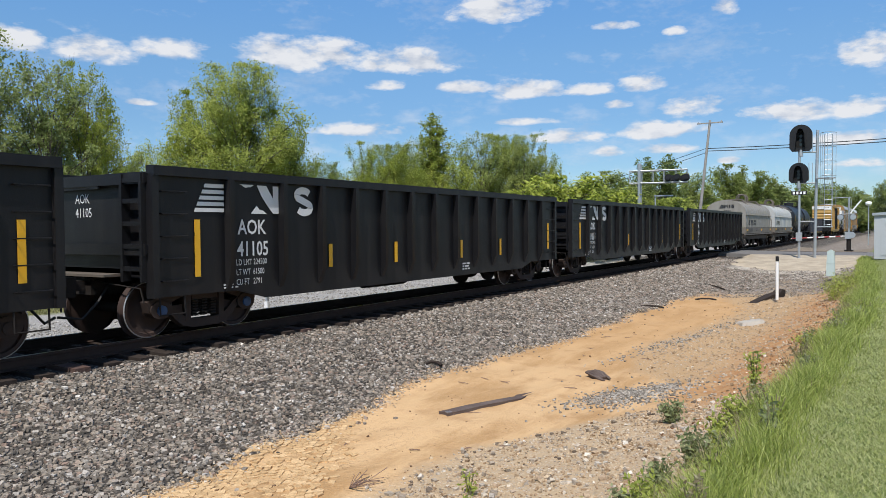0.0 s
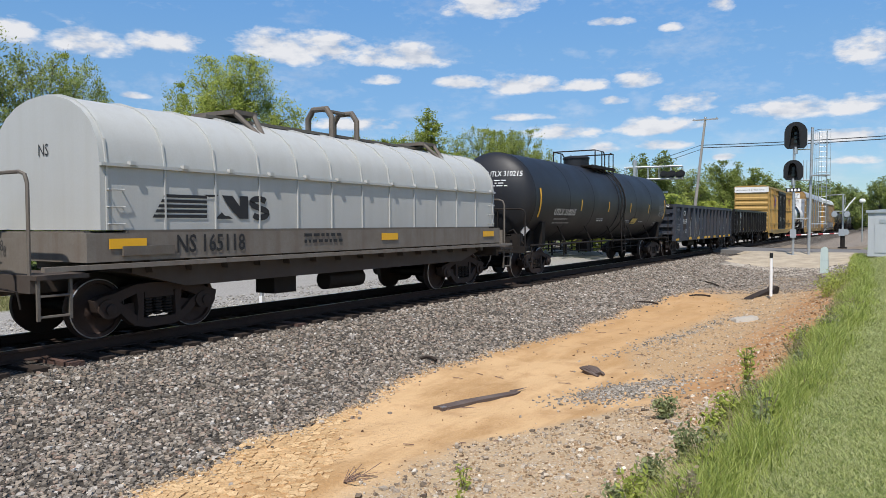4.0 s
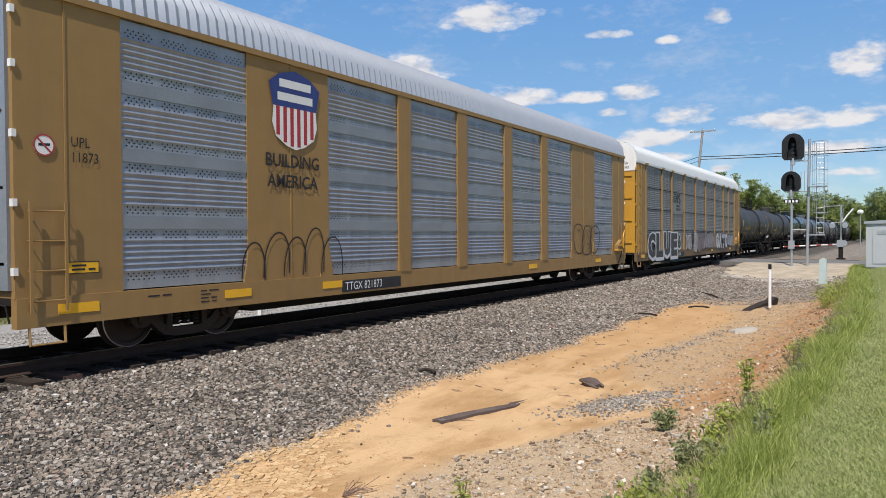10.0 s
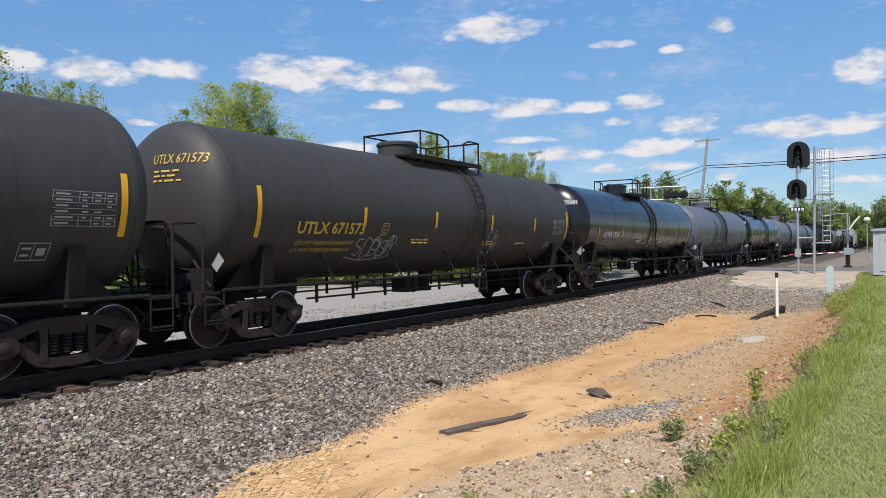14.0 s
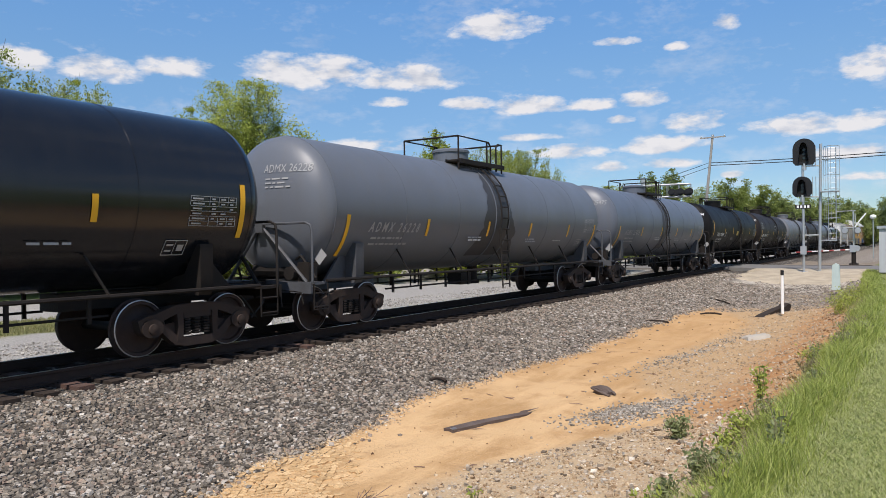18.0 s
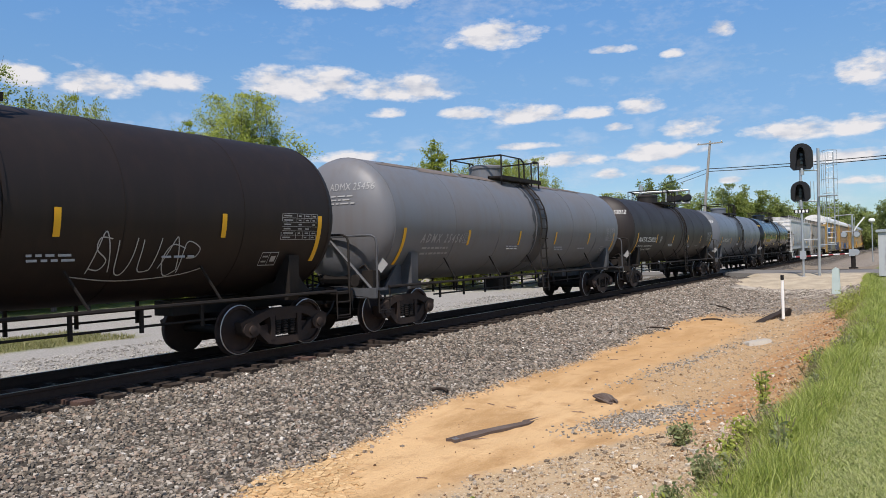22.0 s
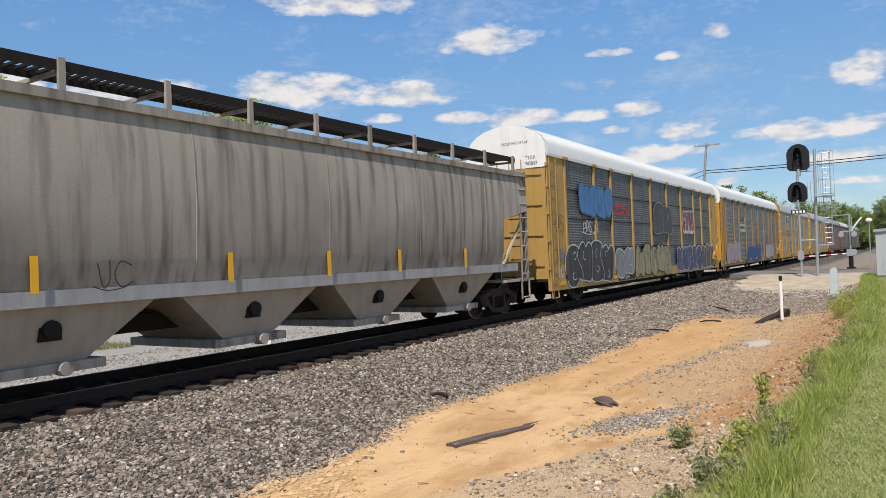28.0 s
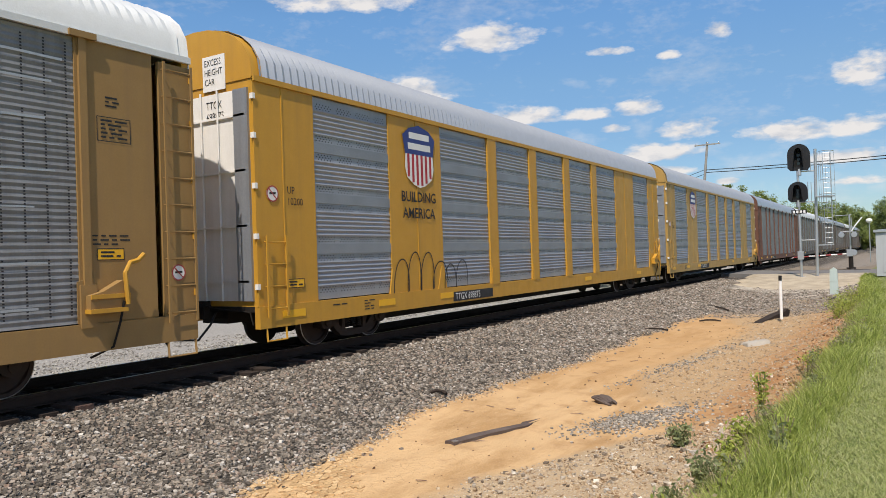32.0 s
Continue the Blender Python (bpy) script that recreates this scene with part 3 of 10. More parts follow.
    bp.inputs["Strength"].default_value, bp.inputs["Distance"].default_value = 0.75, 0.05
    relief = m("ADD", m("MULTIPLY", vor.outputs["Distance"], m("SUBTRACT", beyond(along(BALLAST_EDGE), 0.08), 1.0)), m("MULTIPLY", speck, 0.6))
    L(m("ADD", relief, m("ADD", m("MULTIPLY", streaky, 1.6), m("MULTIPLY", fine, 0.35))), bp.inputs["Height"])
    L(bp.outputs[0], bs.inputs["Normal"])
    return mt


def make_ground():
    xs = np.unique(np.concatenate([[-3000, -1200, -500, -220, -120], np.arange(-60, -4.5, 1.5), np.arange(-4.6, 12.6, 0.2), [13, 14, 16, 20, 28, 40, 70, 140, 400, 1200, 3000]]))
    ys = np.unique(np.concatenate([[-2000, -700, -250, -100, -50, -25, -10, -4], np.arange(0, 30, 0.25), np.arange(30, 75, 1.0), np.arange(75, 200, 5), [220, 260, 320, 420, 600, 900, 1500, 3000]]))
    X, Y = np.meshgrid(xs, ys)
    Z = ground_z(X, Y)
    g = Shape()
    w = len(xs)
    g.v = list(zip(X.ravel().tolist(), Y.ravel().tolist(), Z.ravel().tolist()))
    g.f = [(j * w + i, j * w + i + 1, (j + 1) * w + i + 1, (j + 1) * w + i) for j in range(len(ys) - 1) for i in range(w - 1)]
    return tagged(part("ground", g, ground_material(), sharp=180), "ballast bank, orange sand wash, gravel and mown grass", "ground", kind="structure")


make_ground()


def scatter(name, label, category, x, y, size, mat, flat=0.7, seed=3, lift=0.3):
    """Loose stones: many small angular lumps in one mesh."""
    rng = np.random.default_rng(seed)
    n = len(x)
    base = np.array([(-1, -1, -1), (1, -1, -1), (1, 1, -1), (-1, 1, -1), (-1, -1, 1), (1, -1, 1), (1, 1, 1), (-1, 1, 1)], float) * 0.58
    fc = np.array([(0, 3, 2, 1), (4, 5, 6, 7), (0, 1, 5, 4), (1, 2, 6, 5), (2, 3, 7, 6), (3, 0, 4, 7)])
    v = base[None] * rng.uniform(0.55, 1.25, (n, 8, 3)) * size[:, None, None] * np.array([1, 1, flat])
    a, b = rng.uniform(0, 6.28, n), rng.normal(0, 0.45, n)
    ca, sa, cb, sb = np.cos(a), np.sin(a), np.cos(b), np.sin(b)
    R = np.stack([np.stack([ca, -sa * cb, sa * sb], -1), np.stack([sa, ca * cb, -ca * sb], -1), np.stack([0 * a, sb, cb], -1)], 1)
    v = np.einsum("nij,nkj->nki", R, v)
    z = ground_z(x, y)
    v += np.stack([x, y, z + lift * size * flat], -1)[:, None, :]
    f = (fc[None] + 8 * np.arange(n)[:, None, None]).reshape(-1, 4)
    me = bpy.data.meshes.new(name)
    me.vertices.add(n * 8)
    me.vertices.foreach_set("co", v.astype(np.float32).ravel())
    me.loops.add(f.size)
    me.loops.foreach_set("vertex_index", f.astype(np.int32).ravel())
    me.polygons.add(len(f))
    me.polygons.foreach_set("loop_start", np.arange(0, f.size, 4, dtype=np.int32))
    me.polygons.foreach_set("use_smooth", [False] * len(f))
    me.update(calc_edges=True)
    me.materials.append(mat)
    return tagged(new(name, me), label, category, kind="stuff")


def stone_material(name, stops, rough=0.9):
    mt = bpy.data.materials.new(name)
    mt.use_nodes = True
    nt = mt.node_tree
    bs = nt.nodes["Principled BSDF"]
    geo = nt.nodes.new("ShaderNodeNewGeometry")
    rp = nt.nodes.new("ShaderNodeValToRGB")
    rp.color_ramp.elements[0].color = (*stops[0][1], 1)
    rp.color_ramp.elements[0].position = stops[0][0]
    rp.color_ramp.elements[1].color = (*stops[-1][1], 1)
    rp.color_ramp.elements[1].position = stops[-1][0]
    for p, c in stops[1:-1]:
        rp.color_ramp.elements.new(p).color = (*c, 1)
    nt.links.new(geo.outputs["Random Per Island"], rp.inputs[0])
    tc = nt.nodes.new("ShaderNodeTexCoord")
    nz = nt.nodes.new("ShaderNodeTexNoise")
    nz.inputs["Scale"].default_value = 45
    nt.links.new(tc.outputs["Object"], nz.inputs["Vector"])
    mx = nt.nodes.new("ShaderNodeMix")
    mx.data_type, mx.blend_type = "RGBA", "MULTIPLY"
    mx.inputs["Factor"].default_value = 1.0
    lift = nt.nodes.new("ShaderNodeMapRange")
    lift.inputs["From Min"].default_value, lift.inputs["From Max"].default_value = 0.3, 0.7
    lift.inputs["To Min"].default_value, lift.inputs["To Max"].default_value = 0.75, 1.2
    nt.links.new(nz.outputs["Fac"], lift.inputs["Value"])
    nt.links.new(rp.outputs[0], mx.inputs["A"])
    nt.links.new(lift.outputs["Result"], mx.inputs["B"])
    nt.links.new(mx.outputs["Result"], bs.inputs["Base Color"])
    bs.inputs["Roughness"].default_value = rough
    bs.inputs["Specular IOR Level"].default_value = 0.2
    return mt


BALLAST_STONE = stone_material("ballast stone", [(0.0, (0.08, 0.068, 0.055)), (0.25, (0.15, 0.129, 0.105)), (0.5, (0.235, 0.205, 0.168)), (0.72, (0.31, 0.255, 0.198)), (0.78, (0.24, 0.17, 0.13)), (0.9, (0.36, 0.32, 0.27)), (0.985, (0.41, 0.375, 0.33)), (1.0, (0.6, 0.56, 0.5))])
PALE_STONE = stone_material("pale gravel stone", [(0.0, (0.17, 0.135, 0.10)), (0.3, (0.33, 0.275, 0.21)), (0.6, (0.46, 0.40, 0.32)), (0.75, (0.36, 0.25, 0.15)), (0.85, (0.30, 0.265, 0.22)), (1.0, (0.68, 0.61, 0.51))])
TAN_STONE = stone_material("sandy stone", [(0.0, (0.25, 0.165, 0.095)), (0.35, (0.40, 0.29, 0.18)), (0.7, (0.50, 0.39, 0.26)), (0.85, (0.33, 0.28, 0.22)), (1.0, (0.62, 0.54, 0.43))])
FAR_STONE = stone_material("pale roadside stone", [(0.0, (0.19, 0.175, 0.155)), (0.5, (0.32, 0.3, 0.27)), (1.0, (0.48, 0.455, 0.41))])
BROWN_STONE = stone_material("brown rubble stone", [(0.0, (0.10, 0.075, 0.055)), (0.5, (0.21, 0.165, 0.12)), (1.0, (0.36, 0.30, 0.23))])
GREY_STONE = stone_material("washed grey stone", [(0.0, (0.13, 0.115, 0.095)), (0.5, (0.26, 0.23, 0.19)), (1.0, (0.44, 0.40, 0.34))])


def make_stones():
    rng = np.random.default_rng(11)
    n = 112000
    y = -3.0 + 51 * rng.random(n) ** 1.75
    x = 1.44 + 5.1 * rng.random(n)
    edge = on_line(BALLAST_EDGE, y) + 0.10 * np.sin(y * 1.7 + 1) + 0.06 * np.sin(y * 4.1)
    keep = (x < edge + rng.normal(0, 0.07, n) + 0.5 * (rng.random(n) < 0.012)) & ~((y > 41) & (x > 3.0))
    x, y = x[keep], y[keep]
    size = (0.023 + 0.026 * rng.random(len(x)) ** 1.6) * (1 + np.clip((y - 10) / 40, 0, 0.8))
    scatter("ballast", "grey crushed-stone ballast sloping from the track", "ballast", x, y, size, BALLAST_STONE)
    n = 12000
    y = 2.0 + 45 * rng.random(n) ** 1.6
    x = -1.35 - 3.2 * rng.random(n)
    size = 0.022 + 0.022 * rng.random(n)
    scatter("ballast", "grey ballast on the far shoulder of the track", "ballast", x, y, size * 1.1, BALLAST_STONE, seed=5)
    n = 30000
    y = -3.0 + 40 * rng.random(n) ** 1.35
    x = rng.uniform(6.6, 10.2, n)
    a = on_line(GRAVEL_EDGE, y)
    keep = (x < on_line(GRASS_EDGE, y) + 0.05) & (x > a + rng.normal(0.15, 0.2, n))
    x, y = x[keep], y[keep]
    scatter("gravel", "pale sandy gravel along the edge of the ditch", "gravel", x, y, 0.009 + 0.028 * rng.random(len(x)) ** 4 + 0.003 * (y < 9), TAN_STONE, seed=6)
    n = 1500
    u, w = rng.normal(0, 0.5, n), rng.normal(0, 0.22, n)
    x, y = 7.95 + u * 0.75 + w * 0.3, 10.15 + u * 0.5 - w * 1.6
    scatter("gravel", "washed grey stones on the sand", "gravel", x, y, 0.012 + 0.02 * rng.random(n), GREY_STONE, seed=7)
    n = 450
    u, w = rng.normal(0, 1.3, n), rng.normal(0, 0.16, n)
    x, y = 7.2 + 0.25 * u + w, 16.5 + 1.6 * u
    scatter("gravel", "line of dark washed stones on the sand", "gravel", x, y, 0.014 + 0.02 * rng.random(n), GREY_STONE, seed=9)
    n = 9000
    y, x = 27 + 23 * rng.random(n), rng.uniform(4.2, 9.9, n)
    scatter("gravel", "grey-brown gravel around the signal masts", "gravel", x, y, 0.02 + 0.03 * rng.random(n) ** 2, BALLAST_STONE, seed=14)
    n = 12000
    y, x = 2 + 38 * rng.random(n) ** 1.3, rng.uniform(-8.4, -3.8, n)
    scatter("gravel", "pale coarse gravel beyond the track", "gravel", x, y, 0.02 + 0.03 * rng.random(n) ** 2, FAR_STONE, seed=15)
    n = 420
    y, x = 4 + 22 * rng.random(n) ** 1.4, rng.uniform(5.0, 9.4, n)
    scatter("dirt_clods", "small brown clods lying on the sand", "clods", x, y, 0.006 + 0.024 * rng.random(n) ** 3, stone_material("clod", [(0.0, (0.12, 0.07, 0.04)), (1.0, (0.26, 0.165, 0.095))]), seed=8)
    n = 900
    y, x = rng.uniform(3.5, 9.6, n), rng.uniform(7.0, 9.7, n)
    keep = x > on_line(GRAVEL_EDGE, y) - 0.1
    scatter("rocks", "larger broken stones among the gravel", "rocks", x[keep], y[keep], 0.012 + 0.042 * rng.random(keep.sum()) ** 4, PALE_STONE, seed=12)
    n = 360
    y = 4.5 + 5.3 * rng.random(n)
    x = on_line(GRAVEL_EDGE, y) + np.abs(rng.normal(0.1, 0.55, n))
    keep = x < on_line(GRASS_EDGE, y)
    scatter("rocks", "dark brown broken stones along the edge of the sand", "rocks", x[keep], y[keep], 0.01 + 0.04 * rng.random(keep.sum()) ** 3.5, BROWN_STONE, seed=17)
    n = 700
    y = 7.5 + 19 * rng.random(n)
    x = on_line(GRASS_EDGE, y) - np.abs(rng.normal(0.2, 0.4, n))
    scatter("dirt_clods", "orange-brown clods below the grass edge", "clods", x, y, 0.012 + 0.035 * rng.random(n) ** 2, stone_material("orange clod", [(0.0, (0.12, 0.06, 0.03)), (0.6, (0.27, 0.14, 0.065)), (1.0, (0.38, 0.24, 0.13))]), seed=18)
    n = 5200
    y = 4.0 + 24 * rng.random(n) ** 1.2
    x = on_line(BALLAST_EDGE, y) + 0.10 * np.sin(y * 1.7 + 1) + 0.06 * np.sin(y * 4.1) + rng.normal(0.0, 0.11, n)
    scatter("gravel", "dusty sand-coloured stones where ballast meets sand", "gravel", x, y, 0.010 + 0.016 * rng.random(n), TAN_STONE, seed=19)
    n = 8000
    y, x = -2.0 + 11.2 * rng.random(n) ** 0.5, rng.uniform(7.0, 9.7, n)
    keep = x > on_line(GRAVEL_EDGE, y) + rng.normal(0.1, 0.15, n)
    scatter("gravel", "coarse pale gravel near the grass", "gravel", x[keep], y[keep], 0.007 + 0.015 * rng.random(keep.sum()) ** 2, TAN_STONE, seed=13)


make_stones()


def cracked_mud():
    """Dried mud beside the ballast: a skin of curled, uneven plates with open cracks between them."""
    def jog(i, j, k):
        q = math.sin(i * 127.1 + j * 311.7 + k * 74.7) * 43758.5453
        return q - math.floor(q)
    a = 0.052
    rnd = random.Random(31)
    g = Shape()
    for j in range(-2, 64):
        for i in range(-2, 32):
            cx, cy = 4.75 + a * math.sqrt(3) * (i + 0.5 * (j % 2)), 4.0 + a * 1.5 * j
            edge = float(on_line(BALLAST_EDGE, cy)) + 0.10 * math.sin(cy * 1.7 + 1) + 0.06 * math.sin(cy * 4.1)
            far = (cx - edge) / 1.35 + max(0.0, cy - 6.2) / 1.7 + 0.25 * math.sin(cx * 5 + cy * 3.3)
            if cx < edge + 0.03 or far > 1.0 or rnd.random() < far ** 2 * 0.8:
                continue
            ring = []
            for k in range(6):
                t = math.pi / 3 * k + math.pi / 6
                px, py = cx + a * math.cos(t), cy + a * math.sin(t)
                u, v = round(px / (a * 0.2)), round(py / (a * 0.2))
                ring.append((px + 0.046 * (jog(u, v, 1) - 0.5), py + 0.046 * (jog(u, v, 2) - 0.5)))
            z = float(ground_z(cx, cy))
            shrink = 0.97 - 0.08 * rnd.random()
            lift = 0.005 + 0.007 * rnd.random()
            tx, ty = rnd.gauss(0, 0.06), rnd.gauss(0, 0.06)
            low, top = [], []
            for px, py in ring:
                ux, uy = (px - cx) * shrink, (py - cy) * shrink
                low.append((cx + ux, cy + uy, z - 0.02))
                top.append((cx + ux * 0.97, cy + uy * 0.97, z + lift + tx * ux + ty * uy + 0.003 * rnd.random()))
            n = len(ring)
            g.put(low + top + [(cx, cy, z + lift - 0.003)], [(k, (k + 1) % n, n + (k + 1) % n, n + k) for k in range(n)] + [(n + k, n + (k + 1) % n, 2 * n) for k in range(n)])
    mud = stone_material("dried mud", [(0.0, (0.44, 0.285, 0.14)), (0.5, (0.52, 0.345, 0.175)), (1.0, (0.585, 0.40, 0.215))])
    me = g.mesh("cracked_mud", mud, 20)
    tagged(new("cracked_mud", me), "dried sandy mud cracked into small curled plates", "mud", kind="stuff")


cracked_mud()

# ---- track ----
def make_track():
    prof = [(-0.07, -0.178), (0.07, -0.178), (0.07, -0.165), (0.012, -0.145), (0.012, -0.05), (0.036, -0.04), (0.036, -0.004), (0.028, 0.0), (-0.028, 0.0), (-0.036, -0.004), (-0.036, -0.04), (-0.012, -0.05), (-0.012, -0.145), (-0.07, -0.165)]
    tr = thing("railway_track", "standard-gauge track of rusty rails on dark wooden ties", "track")
    tagged(tr, kind="structure")
    for sx in (-0.755, 0.755):
        g = Shape().extrude([(p[0] + sx, p[1]) for p in prof], "y", -120, 900)
        rail = part("rail", g, RAIL_SIDE, tr)
        h = Shape().box(sx - 0.026, sx + 0.026, -120, 900, -0.002, 0.0015)
        part("rail_head", h, RAIL_TOP, rail, "polished running surface")
    rnd = random.Random(4)
    tie_a = shaped("tie", TIE_WOOD, lambda g: g.box(-1.48, 1.48, -0.115, 0.115, -0.42, -0.178))
    tie_b = shaped("tie", TIE_RED, lambda g: g.box(-1.48, 1.48, -0.115, 0.115, -0.42, -0.178))
    plate = shaped("plate", RAIL_SIDE, lambda g: g.box(-0.17, 0.17, -0.09, 0.09, -0.178, -0.166))
    y, k = -6.0, 0
    while y < 130:
        if not 50.5 < y < 59:
            t = piece("tie", tie_b if k in (23, 32) else tie_a, tr, (rnd.uniform(-0.05, 0.05), y, rnd.uniform(-0.012, 0.006)), turn=rnd.uniform(-0.02, 0.02))
            if y < 26:
                piece("tie_plate", plate, t, (0.755, 0, 0))
        y += 0.52 + rnd.uniform(-0.03, 0.03)
        k += 1


make_track()

# ---- railway cars: shared parts ----
CARS = []  # (empty, train position of its centre)
AXLES = {"front": [], "rear": []}
R = 0.457


def side_frame_shape(g):
    o, i = 1.13, 0.96

    def sweep(line, a, b):
        """A bar of given half thickness along a bent line of (y, z, half thickness)."""
        up, low = [], []
        for k, (y, z, h) in enumerate(line):
            p, q = line[max(k - 1, 0)], line[min(k + 1, len(line) - 1)]
            dy, dz = q[0] - p[0], q[1] - p[1]
            n = math.hypot(dy, dz)
            up.append((y - dz / n * h, z + dy / n * h))
            low.append((y + dz / n * h, z - dy / n * h))
        g.extrude(up + low[::-1], "x", a, b)

    top = [(-1.12, 0.52, 0.09), (-0.98, 0.56, 0.1), (-0.8, 0.61, 0.085), (-0.62, 0.68, 0.075), (-0.44, 0.735, 0.07), (-0.2, 0.75, 0.068), (0.2, 0.75, 0.068), (0.44, 0.735, 0.07), (0.62, 0.68, 0.075), (0.8, 0.61, 0.085), (0.98, 0.56, 0.1), (1.12, 0.52, 0.09)]
    sweep(top, i, o)
    sweep([(-0.78, 0.52, 0.06), (-0.66, 0.44, 0.065), (-0.54, 0.32, 0.07), (-0.42, 0.23, 0.075), (-0.24, 0.19, 0.07), (0.24, 0.19, 0.07), (0.42, 0.23, 0.075), (0.54, 0.32, 0.07), (0.66, 0.44, 0.065), (0.78, 0.52, 0.06)], i, o - 0.012)
    for s in (-1, 1):
        sweep([(s * 0.36, 0.22, 0.06), (s * 0.345, 0.45, 0.05), (s * 0.36, 0.72, 0.065)], i, o - 0.006)
        g.extrude([(s * 0.89 + 0.2 * math.cos(a), 0.47 + 0.15 * math.sin(a)) for a in np.linspace(0, 2 * math.pi, 17)[:-1]], "x", i - 0.02, o + 0.025)
        g.extrude([(s * 0.40, 0.3), (s * 0.5, 0.36), (s * 0.62, 0.5), (s * 0.42, 0.52)], "x", i + 0.05, i + 0.09)
    g.box(i - 0.12, o - 0.02, -0.27, 0.27, 0.58, 0.68)


def spring_shape(g):
    coils = []
    for k in range(6):
        coils += [(0.30 + 0.047 * k, 0.05), (0.31 + 0.047 * k, 0.082), (0.335 + 0.047 * k, 0.082), (0.345 + 0.047 * k, 0.05)]
    g.lathe(coils, (1.05, 0, 0), "z", 8)


def bearing_shape(g):
    g.lathe([(0.0, 0.12), (0.09, 0.12), (0.10, 0.09), (0.17, 0.085), (0.18, 0.05), (0.185, 0.0)], (1.02, 0, 0), "x", 14)


def wheel_face_shape(g):
    for s in (1,):
        c = s * 0.70
        prof = [(0.115, 0.06), (0.115, 0.12), (0.075, 0.17), (0.05, 0.30), (0.07, 0.375), (0.118, 0.39), (0.12, 0.435), (0.0, 0.435), (-0.02, 0.3), (-0.03, 0.15), (-0.03, 0.06)]
        g.lathe([(s * a, r) for a, r in prof], (c, 0, 0), "x", 28)


def wheel_rim_shape(g):
    for s in (1,):
        c = s * 0.70
        prof = [(0.122, 0.432), (0.126, R - 0.017), (0.118, R), (0.03, R + 0.004), (0.012, R + 0.025), (-0.008, R + 0.022), (-0.014, 0.432)]
        g.lathe([(s * a, r) for a, r in prof], (c, 0, 0), "x", 40)
        del g.f[-2:]


def whole_wheels():
    """The near and the far wheel of an axle: a rusty plate with a worn rim, two materials in one mesh."""
    if "wheels" not in KEPT:
        made = []
        for sx in (1, -1):
            g = Shape()
            wheel_face_shape(g)
            plain = len(g.f)
            wheel_rim_shape(g)
            g.v = [(sx * p[0], p[1], p[2]) for p in g.v]
            me = g.mesh("wheel", WHEEL_FACE)
            me.materials.append(WHEEL_RIM)
            me.polygons.foreach_set("material_index", [int(plain + 40 <= k < plain + 80) for k in range(len(me.polygons))])
            made.append(me)
        KEPT["wheels"] = made
    return KEPT["wheels"]


def add_truck(car, y, cap=None):
    """A three-piece truck under a car, with its turning wheelsets."""
    tr = piece("truck", shaped("bolster", IRON, lambda g: g.box(-1.0, 1.0, -0.2, 0.2, 0.45, 0.72).cyl((0, 0, 0.7), (0, 0, 0.82), 0.2, 14).box(-1.0, 1.0, -0.42, -0.36, 0.3, 0.42).box(-1.0, 1.0, 0.36, 0.42, 0.3, 0.42)), car, (0, y, 0))
    sf = shaped("side_frame", TRUCK_IRON, side_frame_shape)
    sp = shaped("springs", IRON, spring_shape)
    for turn in (0, math.pi):
        piece("side_frame", sf, tr, turn=turn)
        for yy in (-0.19, 0.0, 0.19):
            piece("spring", sp, tr, (0, yy, 0), turn=turn)
    bc = shaped("bearing", cap or TRUCK_IRON, bearing_shape)
    for s, kind in ((-0.89, "front"), (0.89, "rear")):
        AXLES[kind].append(piece("axle", shaped("axle", IRON, lambda g: g.cyl((-0.95, 0, 0), (0.95, 0, 0), 0.08, 12)), tr, (0, s, R)))
        for mesh in whole_wheels():
            AXLES[kind].append(piece("wheel", mesh, tr, (0, s, R)))
        piece("bearing_cap", bc, tr, (0, s, R))
        piece("bearing_cap", bc, tr, (0, s, R), turn=math.pi)
    return tr


def add_couplers(car, y0, y1, mat=None):
    """Draft gear, coupler and hose at both ends; y0 and y1 are the ends of the frame."""
    mat = mat or IRON
    for y, s, reach in ((y0, -1, car["reach_front"]), (y1, 1, car["reach_rear"])):
        g = Shape()
        a, b = sorted((y - s * 0.4, y + s * 0.25))
        g.box(-0.22, 0.22, a, b, 0.72, 1.05)
        a, b = sorted((y + s * 0.2, y + s * max(reach - 0.28, 0.1)))
        g.box(-0.075, 0.075, a, b, 0.79, 0.95)
        a, b = sorted((y + s * (reach - 0.34), y + s * (reach - 0.01)))
        g.extrude([(-0.2, a), (0.12, a), (0.2, b), (-0.1, b)], "z", 0.70, 1.02)
        part("coupler", g, mat, car)
        h = Shape()
        h.tube([(0.28, y, 0.85), (0.34, y + s * 0.2, 0.62), (0.30, y + s * 0.45, 0.36), (0.22, y + s * (reach - 0.02), 0.42)], 0.022, 6)
        part("air_hose", h, CABLE, car)
        lv = Shape().tube([(1.35, y + s * 0.1, 0.62), (1.3, y + s * 0.12, 0.85), (0.35, y + s * 0.14, 0.92), (0.12, y + s * 0.3, 1.02)], 0.014, 5)
        part("uncoupling_lever", lv, mat, car)


def ladder(car, x, y0, y1, zs, mat, stand=0.07, rails=True, name="ladder"):
    """Rungs on the side of a car between y0 and y1."""
    g = Shape()
    for z in zs:
        g.tube([(x, y0, z), (x + stand, y0, z), (x + stand, y1, z), (x, y1, z)], 0.012, 5)
    if rails:
        for y in (y0, y1):
            g.box(x + stand - 0.012, x + stand + 0.012, y - 0.02, y + 0.02, min(zs) - 0.15, max(zs) + 0.12)
    return part(name, g, mat, car)


